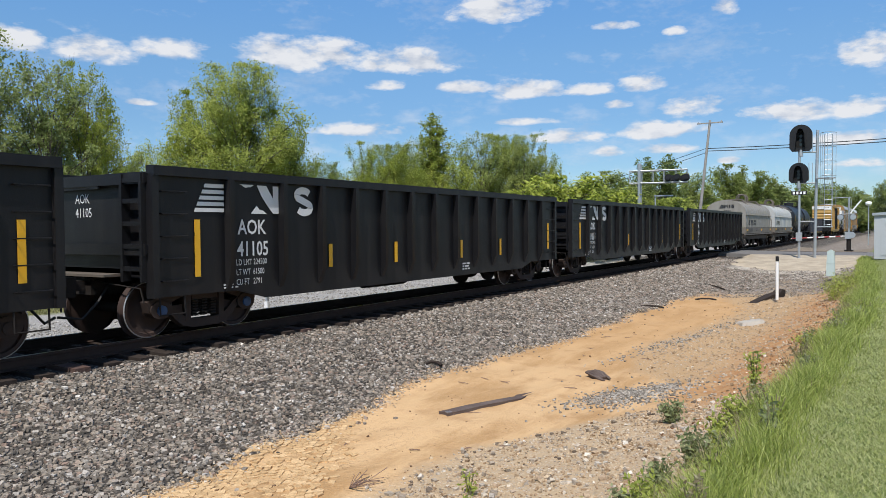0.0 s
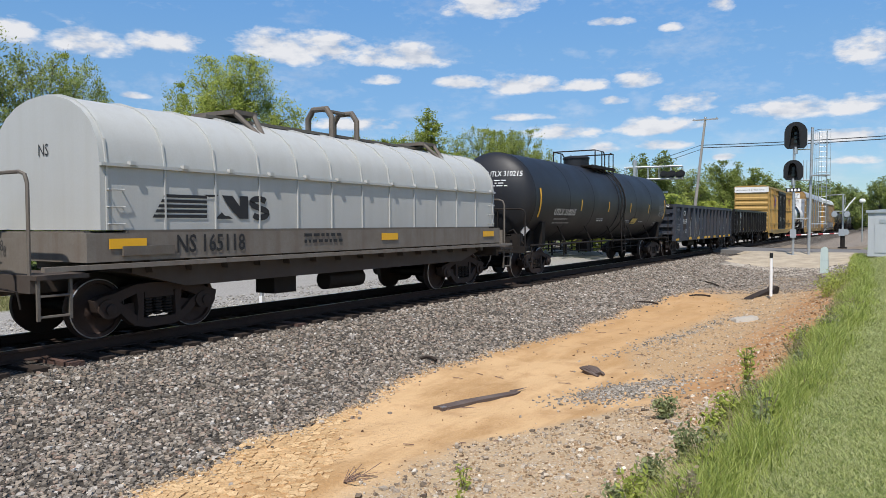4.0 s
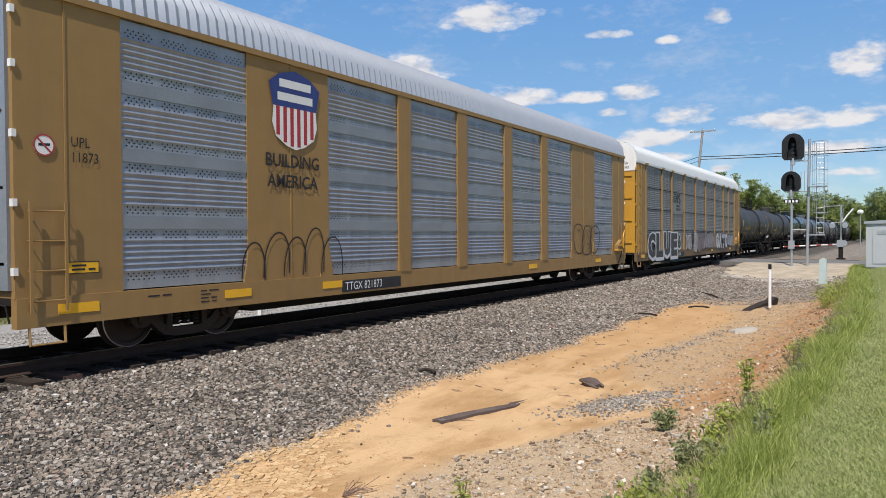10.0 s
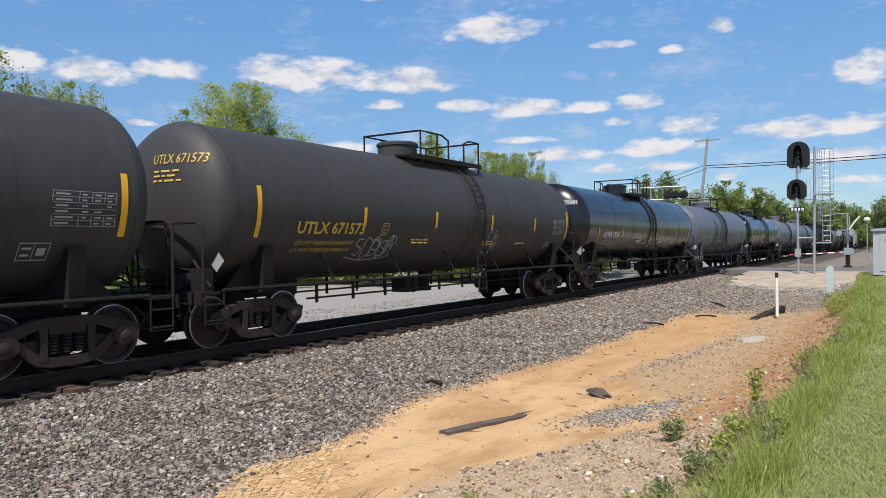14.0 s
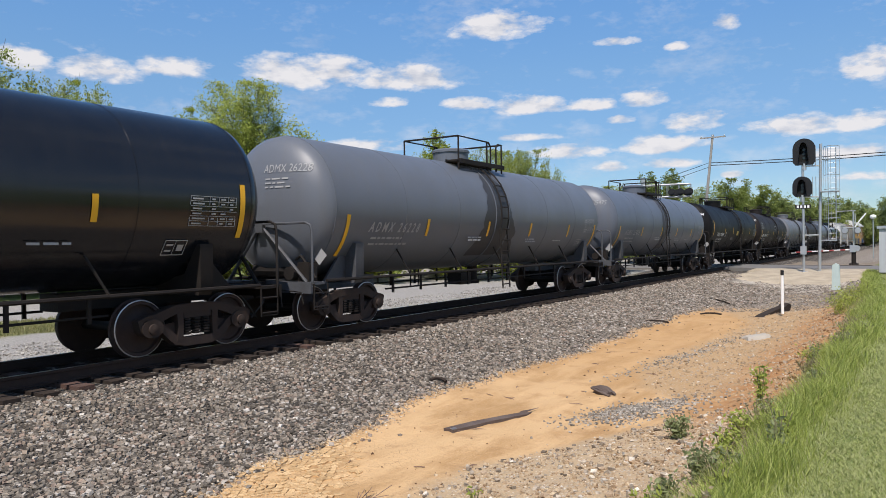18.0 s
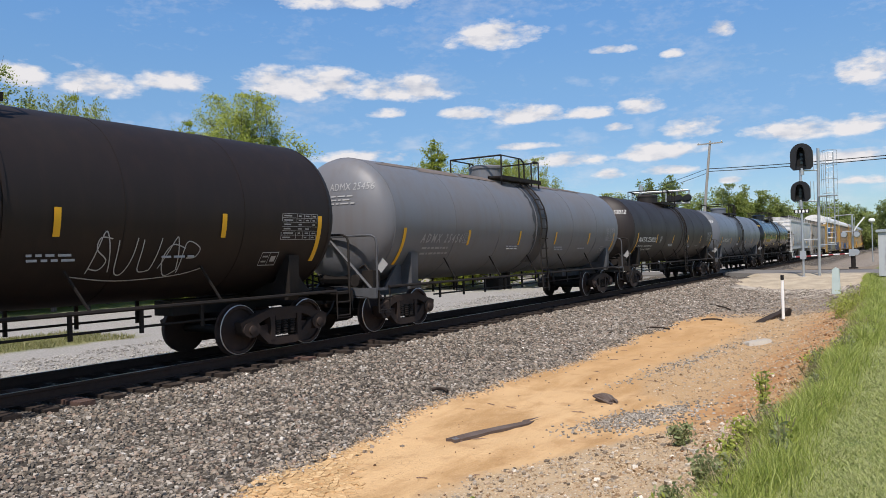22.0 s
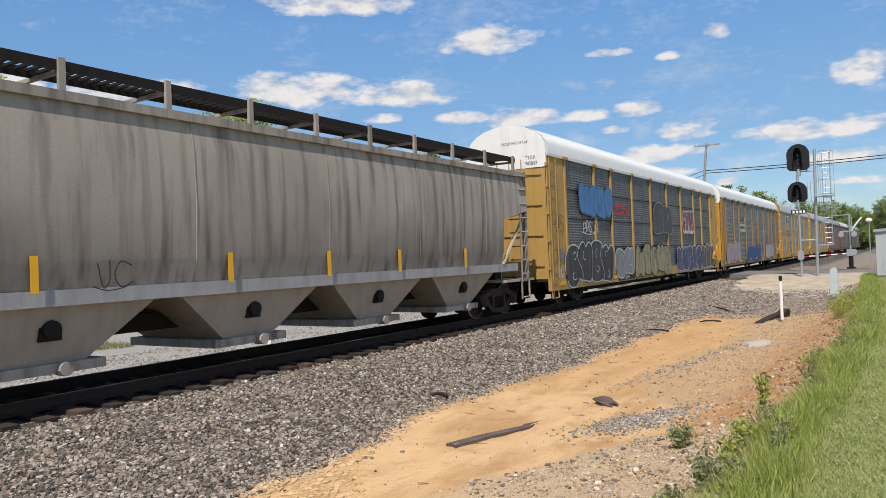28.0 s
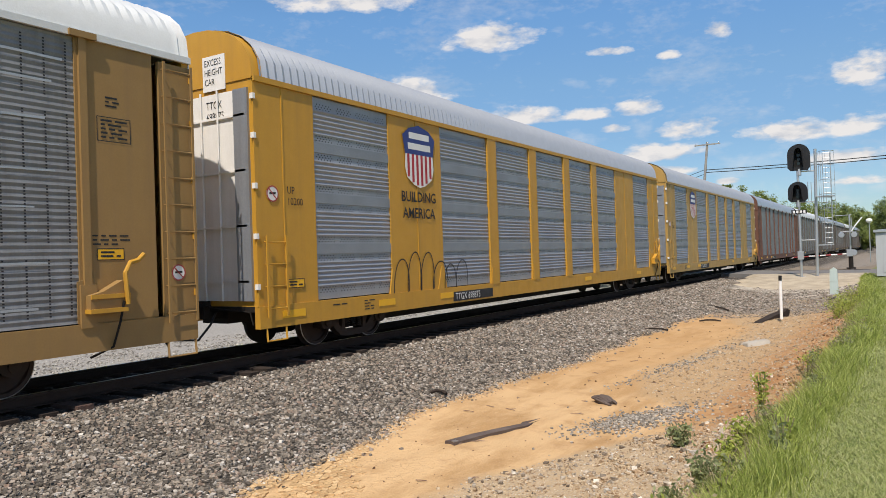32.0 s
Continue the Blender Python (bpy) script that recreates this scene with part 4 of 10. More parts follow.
def tape(car, x, y, z, h=0.46, w=0.1, flat=False):
    g = Shape()
    if flat:
        h, w = w, h
    g.box(x, x + 0.006, y - w / 2, y + w / 2, z - h / 2, z + h / 2)
    return part("reflective_strip", g, YEL_TAPE, car, "yellow reflective strip")


def start_car(name, label, category, f, r, ends, nexts, group):
    """f, r: train positions of the trucks. ends: frame ends from the middle. nexts: train positions of the coupler faces."""
    mid = (f + r) / 2
    car = thing(name, label, category, group, at=(0, mid, 0))
    car["reach_front"] = mid + ends[0] - nexts[0]
    car["reach_rear"] = nexts[1] - (mid + ends[1])
    CARS.append((car, mid))
    return car


# ---- gondolas ----
RIB_PLACES = {"old": [-6.25, -4.85, -3.65, -2.59, -1.64, -0.63, 0.32, 1.34, 2.31, 3.3, 4.35, 5.4, 6.5], "ns": [-7.05, -5.92, -4.45, -3.18, -1.99, -0.88, 0.33, 1.47, 2.6, 3.68, 4.75, 5.87, 6.9]}


def gondola(spec, f, r, nexts):
    label, body, z0, ribs, y0, y1, style = spec["label"], spec["mat"], spec["z0"], spec["ribs"], -7.55, 7.7, spec["style"]
    car = start_car("gondola_car", label, "gondola", f, r, (y0, y1), nexts, "gondola cars of the train")
    ht = 2.74
    X = 1.42
    for s in (-1, 1):
        g = Shape()
        if style == "deep":
            g.extrude([(y0, z0), (-5.9, z0), (-5.2, 0.52), (5.3, 0.52), (6.0, z0), (y1, z0), (y1, ht - 0.14), (y0, ht - 0.14)], "x", s * X, s * (X + 0.04))
        else:
            g.box(min(s * X, s * (X + 0.04)), max(s * X, s * (X + 0.04)), y0, y1, z0, ht - 0.14)
            g.box(min(s * X, s * (X + 0.07)), max(s * X, s * (X + 0.07)), y0, y1, z0, z0 + 0.16)
        part("side_panel", g, body, car)
        top = Shape().box(min(s * (X - 0.05), s * (X + 0.14)), max(s * (X - 0.05), s * (X + 0.14)), y0 - 0.04, y1 + 0.04, ht - 0.15, ht)
        part("top_chord", top, body, car)
    # upright ribs on both sides
    n = ribs
    drop = 0.0 if style == "deep" else spec.get("drop", 0.0)
    rw = 0.05 if style != "ns" else 0.07
    rib = shaped(("rib", z0, drop), body, lambda g: g.extrude([(0, z0 - drop), (0.03, z0 - drop), (0.15, z0 + 0.3 - drop), (0.16, ht - 0.15), (0, ht - 0.15)], "y", -rw, rw))
    places = [-6.1, -4.84] + [-3.78 + 1.03 * k for k in range(10)] + [6.55] if style == "deep" else list(RIB_PLACES[style])
    for y in places:
        piece("rib", rib, car, (X + 0.03, y, 0))
        piece("rib", rib, car, (-X - 0.03, y, 0), turn=math.pi)
    for s in (-1, 1):
        for yy in (y0, y1):
            post = Shape().box(min(s * (X - 0.06), s * (X + 0.12)), max(s * (X - 0.06), s * (X + 0.12)), yy - 0.06, yy + 0.06, z0, ht - 0.15)
            part("corner_post", post, body, car)
    fl = Shape().box(-X, X, y0, y1, 1.05, 1.14)
    part("floor", fl, body, car)
    sill = Shape().box(-0.3, 0.3, y0, y1, 0.72, 1.05)
    for yy in (-6.3, 6.3, -3, 0, 3):
        sill.box(-X, X, yy - 0.12, yy + 0.12, 0.85, 1.05)
    sill.cyl((0.5, -1.2, 0.55), (0.5, 0.4, 0.55), 0.2, 12)
    sill.box(0.6, 0.95, 1.6, 2.1, 0.5, 0.85)
    part("center_sill", sill, IRON, car)
    for yy, s in ((y0, -1), (y1, 1)):
        g = Shape().box(-X, X, min(yy, yy - s * 0.05), max(yy, yy - s * 0.05), 1.0, ht - 0.1)
        for z in ((1.25, 1.62, 2.0, 2.38) if style != "deep" else (1.45, 2.55)):
            a, b = sorted((yy, yy + s * 0.12))
            g.extrude([(a, z - 0.09), (b, z - 0.05), (b, z + 0.05), (a, z + 0.09)], "x", -X, X)
        part("end_wall", g, body, car)
        dk = Shape().box(-1.25, 0.7, min(yy, yy + s * 0.34), max(yy, yy + s * 0.34), 1.02, 1.06)
        part("end_platform", dk, COIL_FRAME, car)
        ez = [1.15, 1.5, 1.85, 2.2, 2.52]
        g = Shape()
        for z in ez:
            g.box(0.88, 1.36, min(yy + s * 0.1, yy + s * 0.14), max(yy + s * 0.1, yy + s * 0.14), z - 0.035, z + 0.035)
        for xx in (0.88, 1.36):
            g.box(xx - 0.03, xx + 0.03, min(yy, yy + s * 0.15), max(yy, yy + s * 0.15), 0.95, 2.62)
        if style == "old":
            for z in (1.2, 1.55, 1.9, 2.25):
                part("end_grab_iron", Shape().tube([(0.75, yy, z), (0.75, yy + s * 0.16, z), (1.25, yy + s * 0.16, z), (1.25, yy, z)], 0.016, 5), body, car)
            part("end_chord", Shape().box(-X, X, *sorted((yy + s * 0.16, yy - s * 0.06)), ht - 0.19, ht), body, car)
            part("number_board", Shape().box(0.4, 1.41, *sorted((yy + s * 0.166, yy + s * 0.15)), ht - 0.18, ht - 0.01), BLACK_TEXT, car, "black board with the car number")
        else:
            part("end_ladder", g, body, car)
        b0, b1 = (yy + 0.12, yy + 0.58) if s < 0 else (yy - 0.58, yy - 0.12)
        for z in (0.95, 1.3, 1.65, 2.0, 2.35):
            ladder(car, X + 0.05, b0, b1, [z], body, rails=False, name="grab_iron")
        st = Shape().tube([(X, b0, 0.95), (X + 0.03, b0, 0.42), (X + 0.03, b1, 0.42), (X, b1, 0.95)], 0.018, 5)
        part("step", st, IRON, car)
    add_couplers(car, y0, y1)
    add_truck(car, f - (f + r) / 2, spec.get("cap"))
    add_truck(car, r - (f + r) / 2)
    xs = X + 0.055
    if style == "deep":
        for y, z, h in ((-6.73, 1.45, 0.93), (-3.46, 1.22, 0.46), (-1.22, 1.22, 0.46), (1.7, 1.21, 0.46), (3.88, 1.21, 0.46), (7.22, 1.48, 0.83)):
            tape(car, xs, y, z, h, 0.11)
        stripes_and_letters(car, xs, -6.79, 2.01, 0.53, WHITE_TEXT, True)
        lettering("AOK", 0.36, WHITE_TEXT, car, (xs, -5.87, 1.67), bold=0.006, squeeze=0.84)
        lettering(spec["number"], 0.36, WHITE_TEXT, car, (xs, -5.89, 1.29), bold=0.006, squeeze=0.82)
        for i, row in enumerate(("LD LMT 224500", "LT WT  61500", "CU FT   2791")):
            lettering(row, 0.15, WHITE_TEXT, car, (xs, -5.92, 1.13 - 0.17 * i), squeeze=0.72)
        lettering("AOK\n" + spec["number"], 0.22, WHITE_TEXT, car, (-0.55, y0 - 0.012, 2.2), FRONT, squeeze=0.85)
        bd = Shape().box(-1.25, 0.2, y0 - 0.09, y0 - 0.05, 2.42, 2.64)
        part("end_board", bd, COIL_FRAME, car)
        smallprint(WHITE_TEXT, car, (xs, -6.2, 0.8), 0.3, 2, 0.05, seed=4, th=0.025)
        smallprint(WHITE_TEXT, car, (xs, 1.75, 0.8), 0.35, 3, 0.07, seed=5, th=0.04)
    return car


def stripes_and_letters(car, x, y, z, h, mat, horse=True, near=False, wide=0.62):
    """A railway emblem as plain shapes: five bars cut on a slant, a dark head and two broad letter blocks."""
    g = Shape()
    for i in range(5):
        zz = z + h * (0.06 + 0.19 * i)
        sl = 0.05 * i
        g.put([(x, y + sl, zz), (x, y + wide, zz), (x, y + wide, zz + h * 0.12), (x, y + sl + 0.03, zz + h * 0.12)], [(0, 1, 2, 3)])
    if wide:
        part("emblem_stripes", g, mat, car)
    if not horse:
        return
    g = Shape()
    y += 1.1
    # a broad slanted block with an uneven dark bite out of its left side, and a slim ridge above it
    for k, ring in enumerate(([(0.27, 0.98), (0.5, 0.98), (0.86, 0.04), (0.66, 0.04), (0.5, 0.35), (0.38, 0.62)], [(0.66, 0.98), (0.86, 0.98), (0.86, 0.05), (0.8, 0.05), (0.66, 0.42)], [(0.12, 0.03), (0.26, 0.3), (0.33, 0.16), (0.42, 0.14), (0.5, 0.03)], [(-0.12, 0.98), (0.2, 0.99), (0.14, 0.92), (0.0, 0.88)])):
        g.put([(x + 0.0006 * k, y + u, z + w * h) for u, w in ring], [tuple(range(len(ring)))])
    part("emblem_block", g, mat, car)
    g = Shape()
    y += 0.86 if near else 1.2
    bend = [(0.24 + 0.17 * math.cos(a), 0.72 + 0.17 * math.sin(a)) for a in np.linspace(0.4, 4.2, 10)] + [(0.27 + 0.17 * math.cos(a), 0.28 + 0.18 * math.sin(a)) for a in np.linspace(1.2, -2.7, 10)]
    ribbon(g, x, [(y + u * 1.05, z + w * h) for u, w in bend], 0.068 * h / 0.53)
    part("emblem_block", g, mat, car)


# ---- tank cars ----
def tank_shell_profile(half, r, n=7):
    """Cylinder with dished ends, along y."""
    dish = r * 0.42
    prof = []
    for i in range(n + 1):
        a = math.pi / 2 * i / n
        prof.append((-half - dish * math.cos(a) if i else -half - dish, r * math.sin(a)))
    mid = [(-half + 0.02, r)]
    return prof + mid + [(-a, b) for a, b in reversed(mid)] + [(-a, b) for a, b in reversed(prof)]


def tank(spec, f, r, nexts):
    tc = (r - f) / 2
    half, rad, zc, mat = spec.get("half", tc + 0.88), spec.get("rad", 1.5), spec.get("zc", 2.58), spec["mat"]
    e = tc + 1.62
    car = start_car("tank_car", spec["label"], "tank car", f, r, (-e, e), nexts, "tank cars of the train")
    g = Shape().lathe(tank_shell_profile(half, rad), (0, 0, zc), "y", 56)
    shell = part("shell", g, mat, car, sharp=50)
    # raised seams of the jacket
    seams = Shape()
    for y in spec.get("seams", (-half, -4.9, -2.5, 2.9, 5.2, half)):
        seams.lathe([(-0.012, rad), (-0.012, rad + 0.006), (0.012, rad + 0.006), (0.012, rad)], (0, y, zc), "y", 56)
    part("jacket_seams", seams, mat, shell)
    lad = spec.get("lad", 0.78)
    b = spec.get("band", (lad - 0.38, lad + 0.4))
    for y in b:
        mb = Shape().lathe([(-0.025, rad), (-0.025, rad + 0.02), (0.025, rad + 0.02), (0.025, rad)], (0, y, zc), "y", 56)
        part("center_band", mb, spec.get("band_mat", mat), shell)
    for y0, y1, m in spec.get("paint", ()):
        pb = Shape().lathe([(y0, rad - 0.02), (y0, rad + 0.004), (y1, rad + 0.004), (y1, rad - 0.02)], (0, 0, zc), "y", 56)
        part("painted_band", pb, m, shell, "band of contrasting paint")
    for k, (ya, yb, a0, a1, spread, m) in enumerate(spec.get("spill", ())):
        # an uneven stain over the shell, from one angle over the side down to another
        rnd = random.Random(17 * k + int(10 * f))
        left, right, rows = 0.0, 0.0, []
        for q in range(25):
            a = radians(a0 + (a1 - a0) * q / 24)
            left, right = 0.8 * left + rnd.gauss(0, 0.07), 0.8 * right + rnd.gauss(0, 0.07)
            grow = spread * (q / 24) ** 1.5
            y_a, y_b = ya + left - grow, yb + right + grow
            rr = rad + 0.005 + 0.002 * k
            rows.append([(rr * math.cos(a), y_a + (y_b - y_a) * e, zc + rr * math.sin(a)) for e in (0, 0.5, 1)])
        part("stain", Shape().sheet(rows), m, shell, "uneven stain down the shell")
    if spec.get("lower"):
        lo = Shape()
        rows = []
        for k in range(15):
            a = math.pi * (1.165 + 0.67 * k / 14)
            rows.append([((rad + 0.005) * math.cos(a), yy, zc + (rad + 0.005) * math.sin(a)) for yy in (-half, half)])
        lo.sheet(rows)
        part("lower_paint", lo, spec["lower"], shell, "black lower half")

        def head(x0, x1, za, zb, m, label):
            rows = []
            for k in range(9):
                z = za + (zb - za) * k / 8
                lim = math.sqrt(max(rad * rad - (z - zc) ** 2, 0.0)) * 0.999
                row = []
                for q in range(15):
                    xx = max(-lim, min(lim, x0 + (x1 - x0) * q / 14))
                    row.append((xx, -half - rad * 0.42 * math.sqrt(max(0.0, 1 - (xx * xx + (z - zc) ** 2) / rad ** 2)) - 0.007, z))
                rows.append(row)
            part("head_paint", Shape().sheet(rows), m, shell, label)
        head(-rad, rad, zc - rad * 0.495, zc - rad * 0.97, spec["lower"], "black lower part of the head")
        head(0.55, 0.72, zc - rad * 0.49, zc - rad * 0.22, RUST_SPOT, "brown rust stain")
    # saddles and stub sills
    for s in (-1, 1):
        y = s * tc
        g = Shape()
        g.extrude([(-0.25, 0.78), (0.25, 0.78), (0.25, 1.05), (-0.25, 1.05)], "y", *sorted((y - s * 1.9, s * e)))
        g.extrude([(-1.3, 0.95), (1.3, 0.95), (1.36, 1.1), (1.36, zc - rad * 0.52), (1.26, zc - rad * 0.52), (0.95, 1.3), (0.0, 1.12), (-0.95, 1.3), (-1.26, zc - rad * 0.52), (-1.36, zc - rad * 0.52), (-1.36, 1.1)], "y", y - 0.13, y + 0.13)
        for sx in (-1, 1):
            g.extrude([(y - s * 0.1, 1.0), (y + s * 0.8, 1.0), (y + s * 0.12, zc - rad * 0.56), (y - s * 0.1, zc - rad * 0.56)], "x", sx * 1.0, sx * 1.06)
        part("saddle", g, spec.get("frame", IRON), car)
        g = Shape()
        g.box(-1.42, 1.42, *sorted((s * (e - 0.02), s * (e - 0.45))), 0.98, 1.03)
        g.box(-1.45, 1.45, *sorted((s * e, s * (e - 0.05))), 0.82, 1.04)
        part("end_platform", g, spec.get("frame", IRON), car)
        # end handrail
        g = Shape()
        hy = s * (e - 0.08)
        hz = spec.get("rail_z", 2.2)
        rails = spec.get("rail_mat", IRON)
        g.tube([(1.42, hy, 1.0), (1.42, hy, hz - 0.16), (1.38, hy, hz - 0.05), (1.26, hy, hz), (-1.26, hy, hz), (-1.38, hy, hz - 0.05), (-1.42, hy, hz - 0.16), (-1.42, hy, 1.0)], 0.026, 6)
        part("end_handrail", g, rails, car)
        if spec.get("props"):
            for sx in (-1, 1):
                part("handrail_brace", Shape().tube([(sx * 0.04, hy - s * 0.03, hz - 0.05), (sx * 1.12, hy - s * 0.16, 1.02)], 0.035, 6), rails, car)
            part("handrail_lug", Shape().box(-0.1, 0.1, *sorted((hy - s * 0.06, hy + s * 0.03)), hz - 0.17, hz + 0.02), rails, car)
        else:
            for xx in (-0.35, 0.45):
                part("handrail_post", Shape().tube([(xx, hy - s * 0.02, hz), (xx, hy - s * 0.05, 1.02)], 0.022, 6), rails, car)
            for z in (1.3, 1.42):
                part("brake_pipe", Shape().tube([(-0.9, hy - s * 0.3, z - 0.04), (0.5, hy - s * 0.28, z), (1.15, hy - s * 0.5, z - 0.1)], 0.016, 5), IRON, car)
        g = Shape()
        for z in (0.55, 0.82):
            g.tube([(1.44, s * (e - 0.1), z), (1.44, s * (e - 0.5), z)], 0.018, 5)
        g.tube([(1.44, s * (e - 0.1), 1.0), (1.44, s * (e - 0.1), 0.5), (1.44, s * (e - 0.5), 0.5), (1.44, s * (e - 0.5), 1.0)], 0.018, 5)
        part("step", g, IRON, car)
    g = Shape()
    fe = -tc - 0.9
    g.cyl((0.75, fe, 1.2), (0.75, fe - 0.6, 1.2), 0.14, 10)
    g.box(0.85, 1.15, fe - 0.45, fe - 0.2, 1.03, 1.42)
    g.cyl((-0.6, fe - 0.15, 1.25), (0.35, fe - 0.15, 1.25), 0.16, 10)
    g.tube([(0.1, fe, 1.3), (0.9, fe - 0.4, 1.55), (1.2, fe - 0.3, 1.1)], 0.03, 6)
    part("brake_gear", g, IRON, car)
    wh = Shape().lathe([(-0.02, 0.26), (-0.02, 0.30), (0.02, 0.30), (0.02, 0.26)], (-0.85, -e + 0.15, 1.75), "y", 20)
    wh.box(-1.09, -0.61, -e + 0.14, -e + 0.16, 1.73, 1.77).box(-0.87, -0.83, -e + 0.14, -e + 0.16, 1.5, 2.0).cyl((-0.85, -e + 0.15, 1.75), (-0.85, -e + 0.35, 1.0), 0.025, 5)
    part("hand_brake", wh, IRON, car)
    # long side rails and their hangers
    for sx in (-1, 1):
        g = Shape()
        zr = spec.get("side_z", 1.05)
        g.tube([(sx * 1.42, -e + 0.5, zr), (sx * 1.42, e - 0.5, zr)], 0.032, 6)
        for y in np.linspace(-tc + 1.8, tc - 1.8, 5):
            g.tube([(sx * 1.42, y, zr), (sx * (rad * 0.8), y - 0.25, zc - rad * 0.62)], 0.022, 5)
        part("side_rail", g, IRON, car)
        g = Shape()
        g.tube([(sx * 0.9, -tc + 1.5, 0.72), (sx * 0.9, tc - 1.5, 0.72)], 0.022, 5)
        for y in np.linspace(-tc + 1.8, tc - 1.8, 9):
            g.box(sx * 0.9 - 0.02, sx * 0.9 + 0.02, y - 0.03, y + 0.03, 0.62, zr)
        part("brake_pipe", g, IRON, car)
    g = Shape().cyl((0, 0.6, 0.62), (0, 0.6, zc - rad + 0.1), 0.16, 12).cyl((0, 0.6, 0.55), (0, 0.6, 0.68), 0.22, 12)
    part("bottom_outlet", g, IRON, car)
    part("valve_box", Shape().box(0.3, 0.75, -1.3, -0.75, 0.62, 0.95), IRON, car)
    # top: manway, platform, railings, ladders
    zt = zc + rad
    y0, y1 = spec.get("top", (-0.8, 1.42))
    g = Shape().lathe([(-0.25, 0.52), (0.3, 0.52), (0.3, 0.55), (0.36, 0.55), (0.4, 0.5), (0.44, 0.2), (0.45, 0.0)], (0, spec.get("manway_y", -0.55), zt), "z", 22)
    part("manway", g, spec.get("dome", mat), car)
    for s in (-1, 1):
        g = Shape()
        for y in np.arange(min(y0, -1.3), y1 + 0.01, 0.115):
            g.box(*sorted((s * 0.5, s * 0.95)), y - 0.04, y + 0.04, zt - 0.06, zt - 0.02)
        for xx in (0.52, 0.96):
            g.box(*sorted((s * (xx - 0.02), s * (xx + 0.02))), min(y0, -1.3) - 0.04, y1 + 0.04, zt - 0.12, zt - 0.0)
        part("platform", g, IRON, car)
    g = Shape()
    hr = spec.get("hand", 0.62)
    for sx in (-0.9, 0.9):
        g.tube([(sx, y0, zt - 0.28), (sx, y0, zt + hr), (sx, 0.1 * y1, zt + hr), (sx, 0.25 * y1, zt + hr - 0.12), (sx, 0.25 * y1, zt - 0.2)], 0.026, 6)
        g.tube([(sx, 0.62 * y1, zt - 0.2), (sx, 0.62 * y1, zt + hr - 0.1), (sx, 0.75 * y1, zt + hr), (sx, y1, zt + hr), (sx, y1, zt - 0.25)], 0.026, 6)
        g.tube([(sx, 0.0, zt - 0.2), (sx, 0.0, zt + hr)], 0.026, 6)
    for yy in (y0, y1):
        g.tube([(-0.9, yy, zt + hr), (0.9, yy, zt + hr)], 0.026, 6)
    part("safety_railing", g, IRON, car)
    for sx in (-1, 1):
        g = Shape()
        pts = []
        for k in range(9):
            a = math.radians(58 - 12.5 * k)
            pts.append((max(math.cos(a), 0.0) * (rad + 0.09), zc + math.sin(a) * (rad + 0.09)))
        pts = [p for p in pts if p[1] > zc - 0.5] + [(rad + 0.09, 0.5)]
        for yy in (lad - 0.21, lad + 0.21):
            g.tube([(sx * a, yy, z) for a, z in pts], 0.024, 5)
        for z in np.arange(0.6, zt - 0.5, 0.31):
            d = z - zc
            xx = math.sqrt(max((rad + 0.09) ** 2 - d * d, 0.05)) if d > 0 else rad + 0.09
            g.tube([(sx * xx, lad - 0.21, z), (sx * xx, lad + 0.21, z)], 0.018, 5)
        part("ladder", g, IRON, car)
    add_couplers(car, -e, e)
    add_truck(car, -tc, spec.get("cap"))
    add_truck(car, tc, spec.get("cap"))
    # curved strips, lettering and panels on the shell
    def curved(y, z0, z1, w, m, name, label=""):
        g = Shape()
        rows = []
        for k in range(9):
            z = z0 + (z1 - z0) * k / 8
            xx = math.sqrt((rad + 0.012) ** 2 - (z - zc) ** 2)
            rows.append([(xx, y - w / 2, z), (xx, y + w / 2, z)])
        g.sheet(rows)
        return part(name, g, m, car, label)
    zl = spec.get("long_z", (1.95, 2.88))
    for y in spec.get("strips_long", (-half + 0.36, half - 0.3)):
        curved(y, zl[0], zl[1], 0.11, YEL_TAPE, "reflective_strip", "yellow reflective strip")
    zs = spec.get("strip_z", 2.4)
    for y in spec.get("strips", (-3.8, -0.8, 2.02, 4.75)):
        curved(y, zs - 0.2, zs + 0.2, 0.1, YEL_TAPE, "reflective_strip", "yellow reflective strip")
    tm = spec.get("text_mat", WHITE_TEXT)
    if spec.get("mark"):
        ta, tb = spec.get("text", (-6.2, -4.3))
        row = " ".join(spec["mark"]) if spec.get("spaced") else spec["mark"]
        fitted(row, tb - ta, spec.get("tall", 0.23), tm, car, shell_pose(rad, zc, ta, spec.get("text_z", 2.04)), lean=spec.get("lean", 0.0), bold=spec.get("heavy", 0.022))
        for i, row in enumerate(spec.get("load", ())):
            fitted(row, (tb - ta) * 0.85, 0.09, spec.get("load_mat", tm), car, shell_pose(rad, zc, ta + 0.04 - 0.03 * i, spec.get("load_z", 1.82) - 0.14 * i), lean=0.12)
        for i in range(0 if spec.get("load") else 2):
            ob = smallprint(DULL_TEXT if tm is WHITE_TEXT else tm, car, (0, 0, 0), (tb - ta) * 0.75, 1, 0.1, seed=spec.get("seed", 1) + i, th=0.055)
            ob.matrix_basis = shell_pose(rad, zc, ta + 0.15, 1.88 - 0.13 * i)
